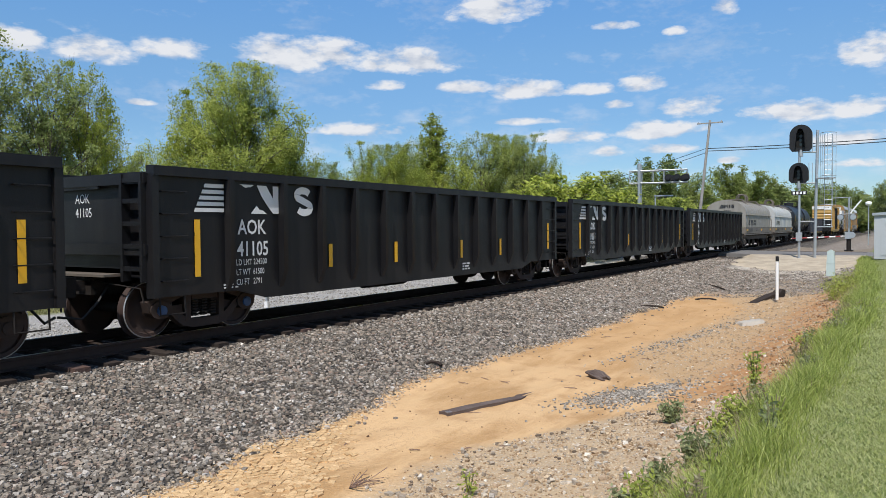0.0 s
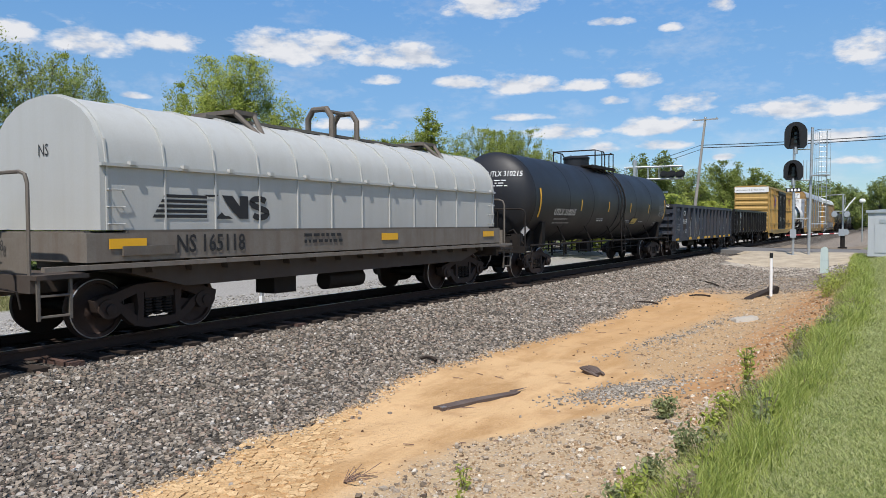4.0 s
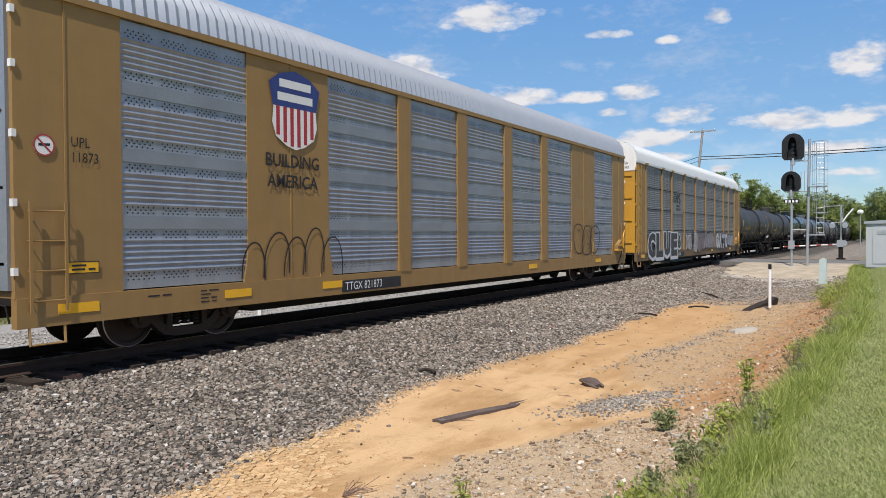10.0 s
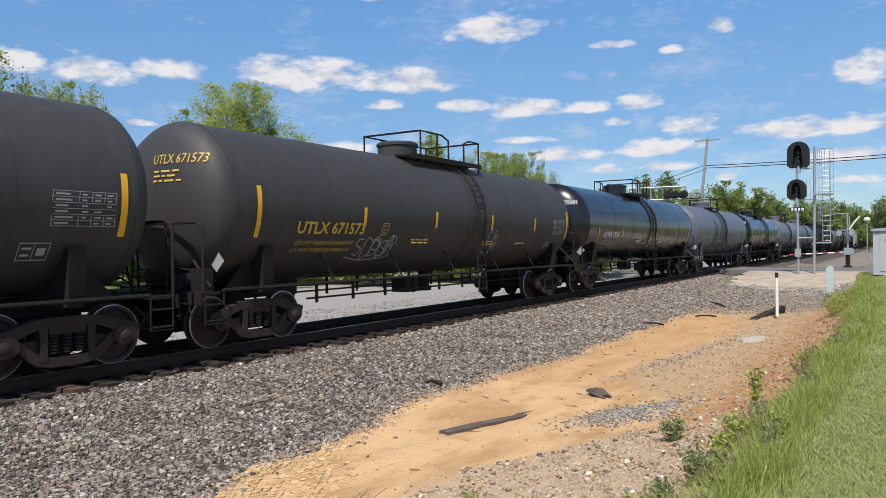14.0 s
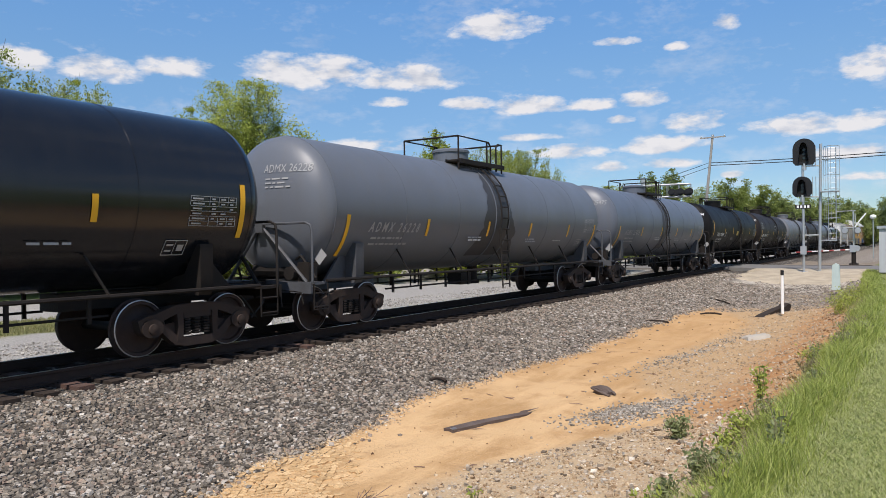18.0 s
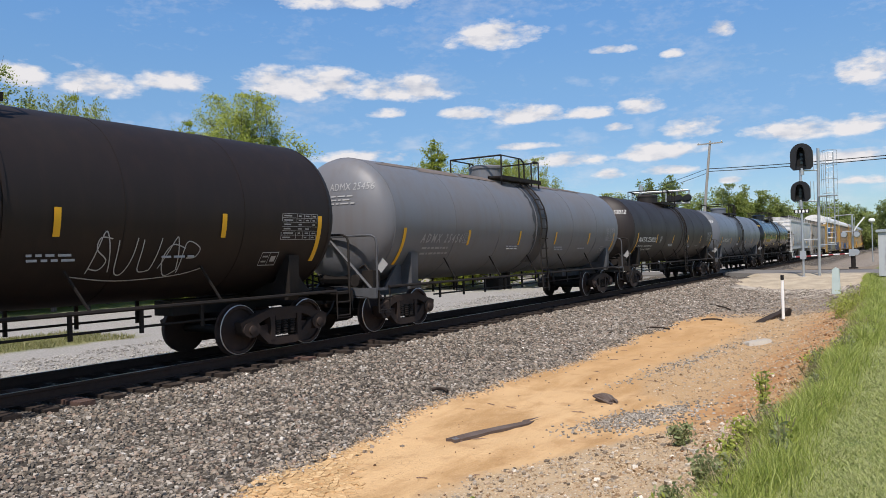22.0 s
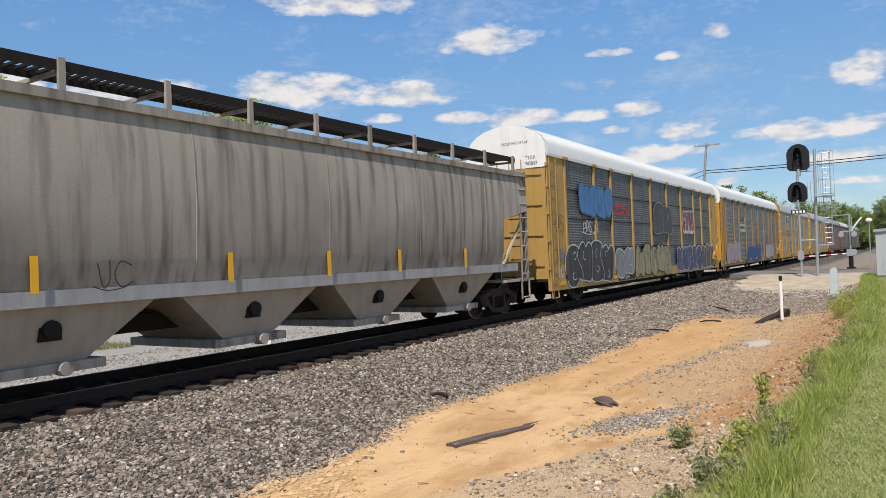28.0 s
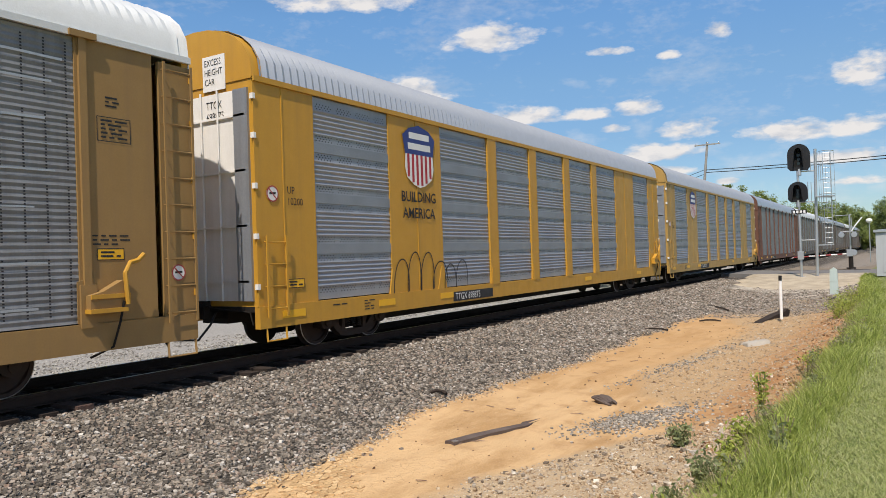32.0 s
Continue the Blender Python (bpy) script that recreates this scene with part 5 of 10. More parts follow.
    if spec.get("plate_y") is not None:
        yp = spec["plate_y"]
        fr = Shape()
        for a, b, c, d in ((0, 0, 0.24, 0.016), (0, 0.27, 0.24, 0.286), (0, 0, 0.016, 0.286), (0.224, 0, 0.24, 0.286)):
            fr.put([(a, b, 0.001 * len(fr.f)), (c, b, 0.001 * len(fr.f)), (c, d, 0.001 * len(fr.f)), (a, d, 0.001 * len(fr.f))], [(0, 1, 2, 3)])
        at = shell_pose(rad, zc, yp - 0.12, 2.02)
        part("plate_frame", fr, tm, car).matrix_basis = at
        fitted("PLATE", 0.16, 0.045, tm, car, at @ Matrix.Translation((0.04, 0.19, 0.001)))
        fitted("C", 0.1, 0.11, tm, car, at @ Matrix.Translation((0.07, 0.05, 0.001)), bold=0.02)
    for ya, yb, za, zb in spec.get("patch", ()):
        ob = part("label", Shape().box(0, yb - ya, 0, zb - za, 0, 0.003), surface("pale yellow label", (0.66, 0.47, 0.12), 0.5, amount=0.2, bump=0), car, "yellow label with dark print")
        ob.matrix_basis = shell_pose(rad, zc, ya, za)
        ob = smallprint(BLACK_TEXT, car, (0, 0, 0), yb - ya - 0.12, 3, (zb - za) / 3.6, seed=5, th=0.03)
        ob.matrix_basis = shell_pose(rad, zc, ya + 0.05, zb - 0.1, 0.017)
    if spec.get("bottle"):
        part("air_reservoir", Shape().lathe([(-0.47, 0.0), (-0.46, 0.12), (-0.4, 0.21), (0.4, 0.21), (0.46, 0.12), (0.47, 0.0)], (0.95, 8.05, 1.2), "y", 18), mat, car, "black air cylinder on the end platform")
        part("reservoir_bracket", Shape().box(0.75, 1.15, 7.75, 7.85, 0.9, 1.02).box(0.75, 1.15, 8.25, 8.35, 0.9, 1.02).box(0.7, 1.2, 7.6, 8.5, 0.86, 0.9), IRON, car)
    # service panel near the rear and small stencils
    def on_shell(y, z):
        return (math.sqrt((rad + 0.016) ** 2 - (z - zc) ** 2), y, z)
    pr = Shape()
    def patch(ya, yb, za, zb):
        pr.put([on_shell(ya, za), on_shell(yb, za), on_shell(yb, zb), on_shell(ya, zb)], [(0, 1, 2, 3)])
    ya = half - 1.3
    for q in range(7):
        patch(ya, ya + 0.95, 2.09 + 0.08 * q, 2.098 + 0.08 * q)
    for u in (0.0, 0.38, 0.57, 0.76, 0.94):
        patch(ya + u, ya + u + 0.012, 2.09, 2.578)
    rnd = random.Random(spec.get("seed", 1))
    for q in range(6):
        patch(ya + 0.04, ya + rnd.uniform(0.22, 0.34), 2.12 + 0.08 * q, 2.145 + 0.08 * q)
        for u in (0.42, 0.61, 0.80):
            if rnd.random() < 0.8:
                patch(ya + u, ya + u + rnd.uniform(0.06, 0.11), 2.12 + 0.08 * q, 2.145 + 0.08 * q)
    ya -= 0.35
    for za, zb, a, b in ((1.62, 1.635, 0, 0.42), (1.85, 1.865, 0, 0.42), (1.62, 1.865, 0, 0.012), (1.62, 1.865, 0.41, 0.422), (1.62, 1.865, 0.2, 0.21), (1.68, 1.71, 0.04, 0.16), (1.77, 1.8, 0.04, 0.17), (1.69, 1.79, 0.25, 0.37)):
        patch(ya + a, ya + b, za, zb)
    part("panel_print", pr, DULL_TEXT if mat is not TANK_WHITE else BLACK_TEXT, car, "printed test table and small framed label")
    for k, (yy, zz, wd, rw) in enumerate(((-2.0, 1.9, 0.8, 2), (1.5, 1.85, 0.7, 2), (3.6, 1.8, 0.6, 1))):
        d = zc - zz
        smallprint(DULL_TEXT if tm is not YEL_TEXT else YEL_TEXT, car, (math.sqrt(rad * rad - d * d) + 0.06, yy, zz), wd, rw, 0.07, seed=k + 3, th=0.035)
    if spec.get("mark"):
        flat = [lettering(spec["mark"], 0.24, tm, car, (0, 0, 0), FRONT, squeeze=0.8), smallprint(tm, car, (0, 0, 0), 0.6, 3, 0.085, FRONT, seed=9, th=0.032)]
        for ob, u0, w0 in ((flat[0], 0.05, 3.25), (flat[1], 0.12, 3.1)):
            me = ob.data.copy()
            for v in me.vertices:
                u, w = v.co.x + u0, v.co.y + w0
                q = min(0.98, ((u * u + (w - zc) ** 2) ** 0.5) / rad)
                v.co = (u, -half - rad * 0.42 * math.sqrt(1 - q * q) - 0.012, w)
            ob.data = me
            ob.matrix_basis = Matrix.Identity(4)
    pl = Shape()
    pl.put([(1.12, -tc - 1.0 - 0.0, 1.35), (1.32, -tc - 1.0, 1.55), (1.12, -tc - 1.0, 1.75), (0.92, -tc - 1.0, 1.55)], [(0, 1, 2, 3)])
    part("placard", pl, DULL_TEXT, car, "diamond placard")
    return car


# ---- coil cars ----
def coil_car(spec, f, r, nexts):
    tc = (r - f) / 2
    y0, y1 = -6.1, 6.05
    car = start_car("coil_car", spec["label"], "coil car", f, r, (y0 - 1.0, y1 + 1.0), nexts, "coil cars of the train")
    hood, fr = spec["hood"], COIL_FRAME
    # hood: upright sides and a round top
    prof = [(1.45, 1.66), (1.45, 2.62)]
    for k in range(1, 12):
        a = math.pi * k / 12
        prof.append((1.45 * math.cos(a), 2.62 + 1.1 * math.sin(a) ** 0.85))
    prof += [(-1.45, 2.62), (-1.45, 1.66)]
    g = Shape().extrude(prof, "y", y0, y1)
    hd = part("hood", g, hood, car, sharp=40)
    seam = Shape()
    for i, y in enumerate(np.linspace(y0 + 0.1, y1 - 0.1, 13)):
        outer = [((p[0]) * 1.006, 1.66 + (p[1] - 1.66) * 1.008) for p in prof]
        for a, b in zip(outer, outer[1:]):
            seam.cyl((a[0], y, a[1]), (b[0], y, b[1]), 0.02, 4)
    part("hood_seams", seam, hood, hd)
    lip = Shape().box(1.45, 1.5, y0, y1, 2.59, 2.64).box(-1.5, -1.45, y0, y1, 2.59, 2.64)
    for y in np.arange(y0 + 0.5, y1, 0.95):
        lip.box(1.45, 1.53, y - 0.05, y + 0.05, 2.62, 2.68)
    part("hood_lip", lip, hood, hd)
    # walkway and lifting frames on top
    tp = Shape().box(-0.3, 0.3, -3.2, 4.2, 3.72, 3.78)
    for y in (-2.5, 4.0):
        for sx in (-1, 1):
            tp.tube([(sx * 0.55, y - 0.25, 3.85), (sx * 1.1, y, 3.3)], 0.05, 6)
            tp.tube([(sx * 0.55, y + 0.25, 3.85), (sx * 1.1, y, 3.3)], 0.05, 6)
        tp.box(-0.6, 0.6, y - 0.3, y + 0.3, 3.82, 3.9)
    part("top_walkway", tp, COIL_FRAME, hd)
    lf = Shape()
    for y in (0.3, 1.2):
        lf.tube([(-0.35, y, 3.6), (-0.35, y, 4.15), (-0.2, y, 4.35), (0.2, y, 4.35), (0.35, y, 4.15), (0.35, y, 3.6)], 0.07, 8)
    lf.tube([(0, 0.3, 4.35), (0, 1.2, 4.35)], 0.05, 6)
    part("lifting_frame", lf, COIL_FRAME, hd)
    dark = surface("rusty brown frame paint", (0.055, 0.041, 0.033), 0.75, second=(0.08, 0.066, 0.055), amount=0.7, streak=0.5, dirt=(0.06, 0.04, 0.028), bump=0.15)
    board = surface("stained grey sill paint", (0.19, 0.17, 0.145), 0.65, second=(0.14, 0.115, 0.09), amount=0.6, streak=0.5, dirt=(0.12, 0.085, 0.06), bump=0.05)
    part("trough_side", Shape().box(-1.5, 1.5, y0 - 0.25, y1 + 0.25, 1.2, 1.62), board, car, "stained grey trough side")
    part("fish_belly_sill", Shape().extrude([(y0 + 1.6, 0.74), (y1 - 1.6, 0.74), (y1 - 0.6, 1.0), (y1 - 0.6, 1.2), (y0 + 0.6, 1.2), (y0 + 0.6, 1.0)], "x", -1.3, 1.3), dark, car, "rusty brown deep sill")
    for a, b in ((y0 - 1.0, y0 - 0.25), (y1 + 0.25, y1 + 1.0)):
        part("end_platform", Shape().box(-1.55, 1.55, a, b, 1.0, 1.06), dark, car)
        part("end_sill", Shape().box(-1.4, 1.4, a, a + 0.12, 0.82, 1.0), dark, car)
    part("walkway_edge", Shape().box(1.5, 1.58, y0 - 0.9, y1 + 0.9, 1.1, 1.17), board, car)
    part("center_sill", Shape().box(-0.3, 0.3, y0 - 1.0, y1 + 1.0, 0.72, 0.98), dark, car)
    for y in np.arange(y0 + 0.9, y1 - 0.6, 0.75):
        piece("stake_pocket", shaped("stake_pocket", dark, lambda g: g.extrude([(-0.05, 1.0), (0.05, 1.0), (0.1, 1.19), (-0.1, 1.19)], "x", 1.3, 1.46)), car, (0, y, 0))
    sk = Shape().box(1.36, 1.5, y0 + 0.4, y1 - 0.4, 1.62, 1.66)
    sk.box(1.50, 1.54, -5.8, -4.9, 1.28, 1.42)
    part("side_sill", sk, fr, car)
    for s, ye in ((-1, y0 - 0.95), (1, y1 + 0.95)):
        g = Shape()
        g.tube([(1.3, ye, 1.05), (1.3, ye, 2.3), (1.24, ye, 2.42), (1.1, ye, 2.46), (-1.1, ye, 2.46), (-1.24, ye, 2.42), (-1.3, ye, 2.3), (-1.3, ye, 1.05)], 0.027, 6)
        part("handrail_post", Shape().box(-0.42, -0.26, ye - 0.03, ye + 0.03, 1.05, 2.46), fr, car)
        part("end_board", Shape().box(-0.3, 1.25, ye - s * 0.02 - 0.012, ye - s * 0.02 + 0.012, 1.08, 1.56), board, car, "stained board with the car number")
        ladder(car, 1.45, *sorted((ye - s * 1.05, ye - s * 1.3)), [1.75, 2.0, 2.25], hood, rails=False, name="grab_iron")
        part("end_handrail", g, fr, car)
        g = Shape()
        for z in (0.5, 0.78):
            g.tube([(1.5, ye + s * 0.0, z), (1.5, ye - s * 0.45, z)], 0.02, 5)
        for q in (0.0, 0.45):
            g.box(1.48, 1.52, ye - s * q - 0.02, ye - s * q + 0.02, 0.45, 1.05)
        part("step", g, fr, car)
        g = Shape().box(-1.2, 1.2, min(ye - s * 0.95, ye - s * 0.85), max(ye - s * 0.95, ye - s * 0.85), 1.3, 1.64)
        part("end_plate", g, fr, car)
    part("air_reservoir", Shape().cyl((0.85, -0.6, 0.55), (0.85, 0.6, 0.55), 0.2, 12), IRON, car)
    part("brake_valve", Shape().box(0.5, 1.0, -2.2, -1.6, 0.4, 0.75), IRON, car)
    part("brake_wheel", Shape().lathe([(-0.02, 0.24), (-0.02, 0.29), (0.02, 0.29), (0.02, 0.24)], (-0.95, y0 - 0.5, 2.05), "y", 18).cyl((-0.95, y0 - 0.5, 2.05), (-0.95, y0 - 0.25, 2.05), 0.06, 8).box(-1.0, -0.9, y0 - 0.35, y0 - 0.27, 1.05, 2.1), fr, car)
    add_couplers(car, y0 - 1.0, y1 + 1.0)
    add_truck(car, -tc)
    add_truck(car, tc)
    x = 1.462
    stripes_and_letters(car, x, -5.24, 1.82, 0.42, BLACK_TEXT, True, near=True, wide=1.05)
    bars([(0.13 * k, 0.0, 0.1, 0.14) for k in range(7)] + [(0.13 * k - 0.06, -0.21, 0.1, 0.14) for k in range(8)], BLACK_TEXT, car, (x, -2.5, 2.08)) if spec["big"] else None
    lettering(spec["number"], 0.4, BLACK_TEXT, car, (1.512, -4.85, 1.3), squeeze=0.8, bold=0.006)
    smallprint(BLACK_TEXT, car, (1.512, -1.9, 1.5), 1.2, 2, 0.12, seed=8, th=0.06)
    lettering(spec["number"], 0.22, BLACK_TEXT, car, (-0.1, y0 - 0.99, 1.38), FRONT, squeeze=0.85)
    smallprint(BLACK_TEXT, car, (-0.15, y0 - 0.99, 1.28), 0.8, 3, 0.07, FRONT, seed=4, th=0.03)
    lettering(spec["end"], 0.26, BLACK_TEXT, car, (-0.1, y0 - 0.012, 2.8), FRONT, squeeze=0.9)
    if spec["big"]:
        bars([(0.03 * k, 0.055 * k, 0.5 - 0.05 * abs(k - 2), 0.03) for k in range(5)] + [(0.58, 0.0, 0.07, 0.26), (0.7, 0.0, 0.09, 0.26), (0.85, 0.0, 0.2, 0.07), (0.85, 0.1, 0.2, 0.06), (0.85, 0.19, 0.2, 0.07)], BLACK_TEXT, car, (-0.42, y0 - 0.012, 3.12), FRONT)
    for y in (-5.7, 0.9, 5.6):
        tape(car, 1.512, y, 1.46, 0.62, 0.15, flat=True)
    return car


# ---- box car ----
def boxcar(f, r, nexts):
    tc = (r - f) / 2
    y0, y1, z0, z1 = -8.65, 9.1, 0.72, 5.08
    car = start_car("box_car", "tall yellow steel boxcar with dark double plug doors, scrawled low down", "boxcar", f, r, (y0, y1), nexts, "")
    X = 1.46
    d0, d1 = -2.04, 2.97
    for s in (-1, 1):
        for a, b in ((y0, d0), (d1, y1)):
            g = Shape().box(min(s * X, s * (X - 0.06)), max(s * X, s * (X - 0.06)), a, b, z0 + 0.3, z1)
            part("side_wall", g, BOX_YELLOW, car)
        g = Shape().box(min(s * X, s * (X + 0.05)), max(s * X, s * (X + 0.05)), y0, y1, z1 - 0.16, z1)
        g.extrude([(y0, z0 + 0.12), (y0 + 2.6, z0 + 0.12), (y0 + 3.4, z0), (y1 - 3.4, z0), (y1 - 2.6, z0 + 0.12), (y1, z0 + 0.12), (y1, z0 + 0.42), (y0, z0 + 0.42)], "x", s * (X - 0.02), s * (X + 0.045))
        part("side_sill", g, BOX_YELLOW, car)
    rib = shaped("boxrib", BOX_YELLOW, lambda g: g.extrude([(0, z0 + 0.4), (0.06, z0 + 0.42), (0.06, z1 - 0.18), (0, z1 - 0.15)], "y", -0.035, 0.035))
    for y in [-8.06, -7.14, -6.3, -5.42, -4.58, -3.7, -2.86] + list(np.linspace(3.8, 8.85, 7)):
        piece("rib", rib, car, (X, y, 0))
        piece("rib", rib, car, (-X, y, 0), turn=math.pi)
    for z in (1.72, 3.04, 4.45):
        for a, b in ((y0 + 0.6, d0), (d1, y1 - 0.5)):
            g = Shape().box(X, X + 0.05, a, b, z - 0.025, z + 0.025)
            part("belt_rail", g, BOX_YELLOW, car)
    for i, (a, b) in enumerate(((d0, (d0 + d1) / 2 - 0.02), ((d0 + d1) / 2 + 0.02, d1))):
        g = Shape().box(X - 0.03, X + 0.09, a + 0.03, b - 0.03, z0 + 0.42, z1 - 0.2)
        dr = part("plug_door", g, BLACK_CAR, car, "dark blue-black sliding plug door")
        h = Shape()
        for yy in np.linspace(a + 0.35, b - 0.35, 3):
            h.cyl((X + 0.13, yy, z0 + 0.5), (X + 0.13, yy, z1 - 0.4), 0.03, 6)
        for zz in (z0 + 1.1, z0 + 2.2, z0 + 3.3):
            h.box(X + 0.09, X + 0.12, a + 0.1, b - 0.1, zz - 0.04, zz + 0.04)
        for ky in range(3):
            for kz, (za, zb) in enumerate(((0.5, 1.0), (1.2, 2.1), (2.3, 3.2), (3.42, 3.9))):
                u0, u1 = a + 0.1 + (b - a - 0.2) * ky / 3, a + 0.1 + (b - a - 0.2) * (ky + 1) / 3
                part("door_panel", Shape().box(X + 0.09, X + 0.108, u0 + 0.05, u1 - 0.05, z0 + za, z0 + zb), BLACK_CAR, dr)
        part("door_plate", Shape().box(X + 0.108, X + 0.113, (a + b) / 2 - 0.25, (a + b) / 2 + 0.0, z0 + 1.25, z0 + 1.6), WHITE_PAINT, dr, "small white plate")
        scribble(car, X + 0.115, b - 0.75, z0 + 0.75, 0.5, 0.5, DULL_TEXT, 40 + i, 0.6)
        h.lathe([(0, 0.2), (0.03, 0.2), (0.03, 0.17), (0, 0.17)], (X + 0.12, (a + b) / 2, z0 + 1.6), "x", 16)
        part("locking_gear", h, BLACK_CAR, dr)
        smallprint(WHITE_TEXT, car, (X + 0.112, a + 0.75, z1 - 0.75), 0.9, 6, 0.11, seed=i + 20, th=0.06)
        smallprint(WHITE_TEXT, car, (X + 0.112, a + 0.3, z0 + 3.05), 0.6, 4, 0.1, seed=i + 22, th=0.05)
    tape(car, X + 0.1, 0.9, 1.55, 0.5, 0.12)
    tr = Shape().box(X + 0.03, X + 0.09, d0 - 2.6, d1 + 0.1, z0 + 0.32, z0 + 0.4).box(X + 0.03, X + 0.09, d0 - 2.6, d1 + 0.1, z1 - 0.2, z1 - 0.14)
    part("door_track", tr, BOX_YELLOW, car)
    for y, s in ((y0, -1), (y1, 1)):
        edge = [(y - s * 0.12, z1), (y - s * 0.12, z0 + 0.2), (y - s * 0.07, z0 + 0.2)]
        for z in np.arange(z0 + 0.5, z1 - 0.8, 0.46):
            edge += [(y - s * 0.07, z - 0.17), (y - s * 0.005, z - 0.08), (y - s * 0.005, z + 0.08), (y - s * 0.07, z + 0.17)]
        g = Shape().extrude(edge + [(y - s * 0.07, z1)], "x", -X + 0.07, X - 0.07)
        part("end_wall", g, BOX_YELLOW, car)
        w = Shape().box(-X, X, *sorted((y + s * 0.003, y + s * 0.02)), z1 - 0.52, z1 - 0.02)
        part("end_board", w, WHITE_PAINT, car, "white painted top of the end wall")
    rf = Shape().extrude([(-X - 0.04, z1), (X + 0.04, z1), (X - 0.3, z1 + 0.12), (-X + 0.3, z1 + 0.12)], "y", y0, y1)
    part("roof", rf, BOX_YELLOW, car)
    fr = Shape().box(-0.35, 0.35, y0, y1, 0.7, 0.95).box(-1.3, 1.3, y0 + 0.1, y1 - 0.1, 0.95, 1.05).cyl((0.8, -1.5, 0.6), (0.8, -0.4, 0.6), 0.18, 12).box(0.5, 1.0, 1.5, 2.1, 0.45, 0.85)
    part("underframe", fr, IRON, car)
    ladder(car, X + 0.03, y0 + 0.08, y0 + 0.62, [1.2, 1.6, 2.0, 2.4, 2.8, 3.2], BOX_YELLOW, rails=False)
    ladder(car, X + 0.03, y1 - 0.62, y1 - 0.08, [1.2, 1.6, 2.0, 2.4], BOX_YELLOW, rails=False)
    g = Shape()
    for z in (1.2, 1.55, 1.9, 2.25):
        g.tube([(0.55, y0 - 0.16, z), (1.05, y0 - 0.16, z)], 0.018, 5)
    for xx in (0.55, 1.05):
        g.tube([(xx, y0 - 0.16, 0.9), (xx, y0 - 0.16, 2.4)], 0.02, 5)
    part("end_ladder", g, BOX_YELLOW, car)
    st = Shape().tube([(X, y0 + 0.1, 0.95), (X + 0.02, y0 + 0.1, 0.4), (X + 0.02, y0 + 0.6, 0.4), (X, y0 + 0.6, 0.95)], 0.02, 5)
    part("step", st, BOX_YELLOW, car)
    add_couplers(car, y0, y1)
    add_truck(car, -tc)
    add_truck(car, tc)
    x = X + 0.008
    for t, yy, zz in (("TB", -8.58, 3.62), ("OX", -7.76, 3.62), ("63", -8.58, 3.2), ("20", -7.76, 3.2), ("59", -6.9, 3.2)):
        lettering(t, 0.37, BLACK_TEXT, car, (x, yy, zz), squeeze=0.9, bold=0.006)
    for t, yy, zz in (("next", -6.1, 3.8), ("load", -6.1, 3.52), ("any", -3.58, 3.84), ("road", -3.58, 3.55)):
        lettering(t, 0.3, BLACK_TEXT, car, (x, yy, zz), squeeze=0.62 if yy < -5 else 0.85)
    for t, yy, zz in (("LD LMT", -7.72, 2.86), ("LT WT", -7.72, 2.7), ("205400", -6.98, 2.86), ("80600", -6.98, 2.7)):
        lettering(t, 0.14, BLACK_TEXT, car, (x, yy, zz), squeeze=0.95)
    # crossed arrows: blue strokes to four corners, red chevrons between
    c, zc = -4.62, 3.78
    red, blue = surface("arrow red", (0.5, 0.035, 0.04), 0.5, bump=0), surface("arrow blue", (0.025, 0.08, 0.42), 0.5, bump=0)
    for k, (m, stroke) in enumerate(((blue, [(-0.6, 0.66), (-0.02, 0.06), (0.0, -0.05), (-0.55, -0.66)]), (blue, [(0.6, 0.5), (0.1, 0.05)]), (blue, [(0.6, -0.66), (0.1, -0.2)]), (red, [(-0.68, 0.38), (-0.2, 0.0), (-0.68, -0.36)]), (red, [(0.68, 0.24), (0.24, -0.05), (0.68, -0.42)]))):
        part("crossed_arrow", ribbon(Shape(), X + 0.064 + 0.0008 * k, [(c + a * 0.95, zc + b * 0.9) for a, b in stroke], 0.1), m, car)
    lettering("RAILCAR POOLING EXPERTS", 0.28, BLACK_TEXT, car, (X + 0.066, 3.79, 3.15), squeeze=0.97)
    dull_red = surface("faded maroon paint", (0.25, 0.05, 0.05), 0.6, bump=0)
    g = Shape().box(X + 0.062, X + 0.066, 5.5, 7.2, 4.08, 4.2).box(X + 0.062, X + 0.066, 5.8, 5.96, 3.6, 4.08).box(X + 0.062, X + 0.066, 6.3, 6.46, 3.6, 4.08).box(X + 0.062, X + 0.066, 6.8, 6.96, 3.6, 4.08)
    part("emblem_block", g, dull_red, car)
    for y, w in ((-7.88, 0.26), (-5.6, 0.14), (-2.55, 0.14), (8.6, 0.14)):
        tape(car, X + 0.008, y, 1.38, 0.56, w)
    framed_label(car, X + 0.008, -7.82, 2.5, 0.46, 0.19, YEL_TAPE, 2)
    framed_label(car, X + 0.008, -5.95, 2.62, 0.22, 0.26, None, 2)
    part("jack_pad", Shape().box(X, X + 0.09, -4.95, -4.35, 1.6, 1.78), BOX_YELLOW, car)
    scribble(car, X + 0.012, -8.55, 4.2, 0.4, 0.5, IRON, 46, 0.45)
    scrawl(car, X + 0.066, 4.0, 1.3, 2.9, 0.75, [(0.02, 0.02, 0.02)], seed=31, fill=None)
    scribble(car, X + 0.064, -6.95, 0.95, 0.75, 0.6, surface("blue marker", (0.05, 0.10, 0.4), 0.5, bump=0), 32)
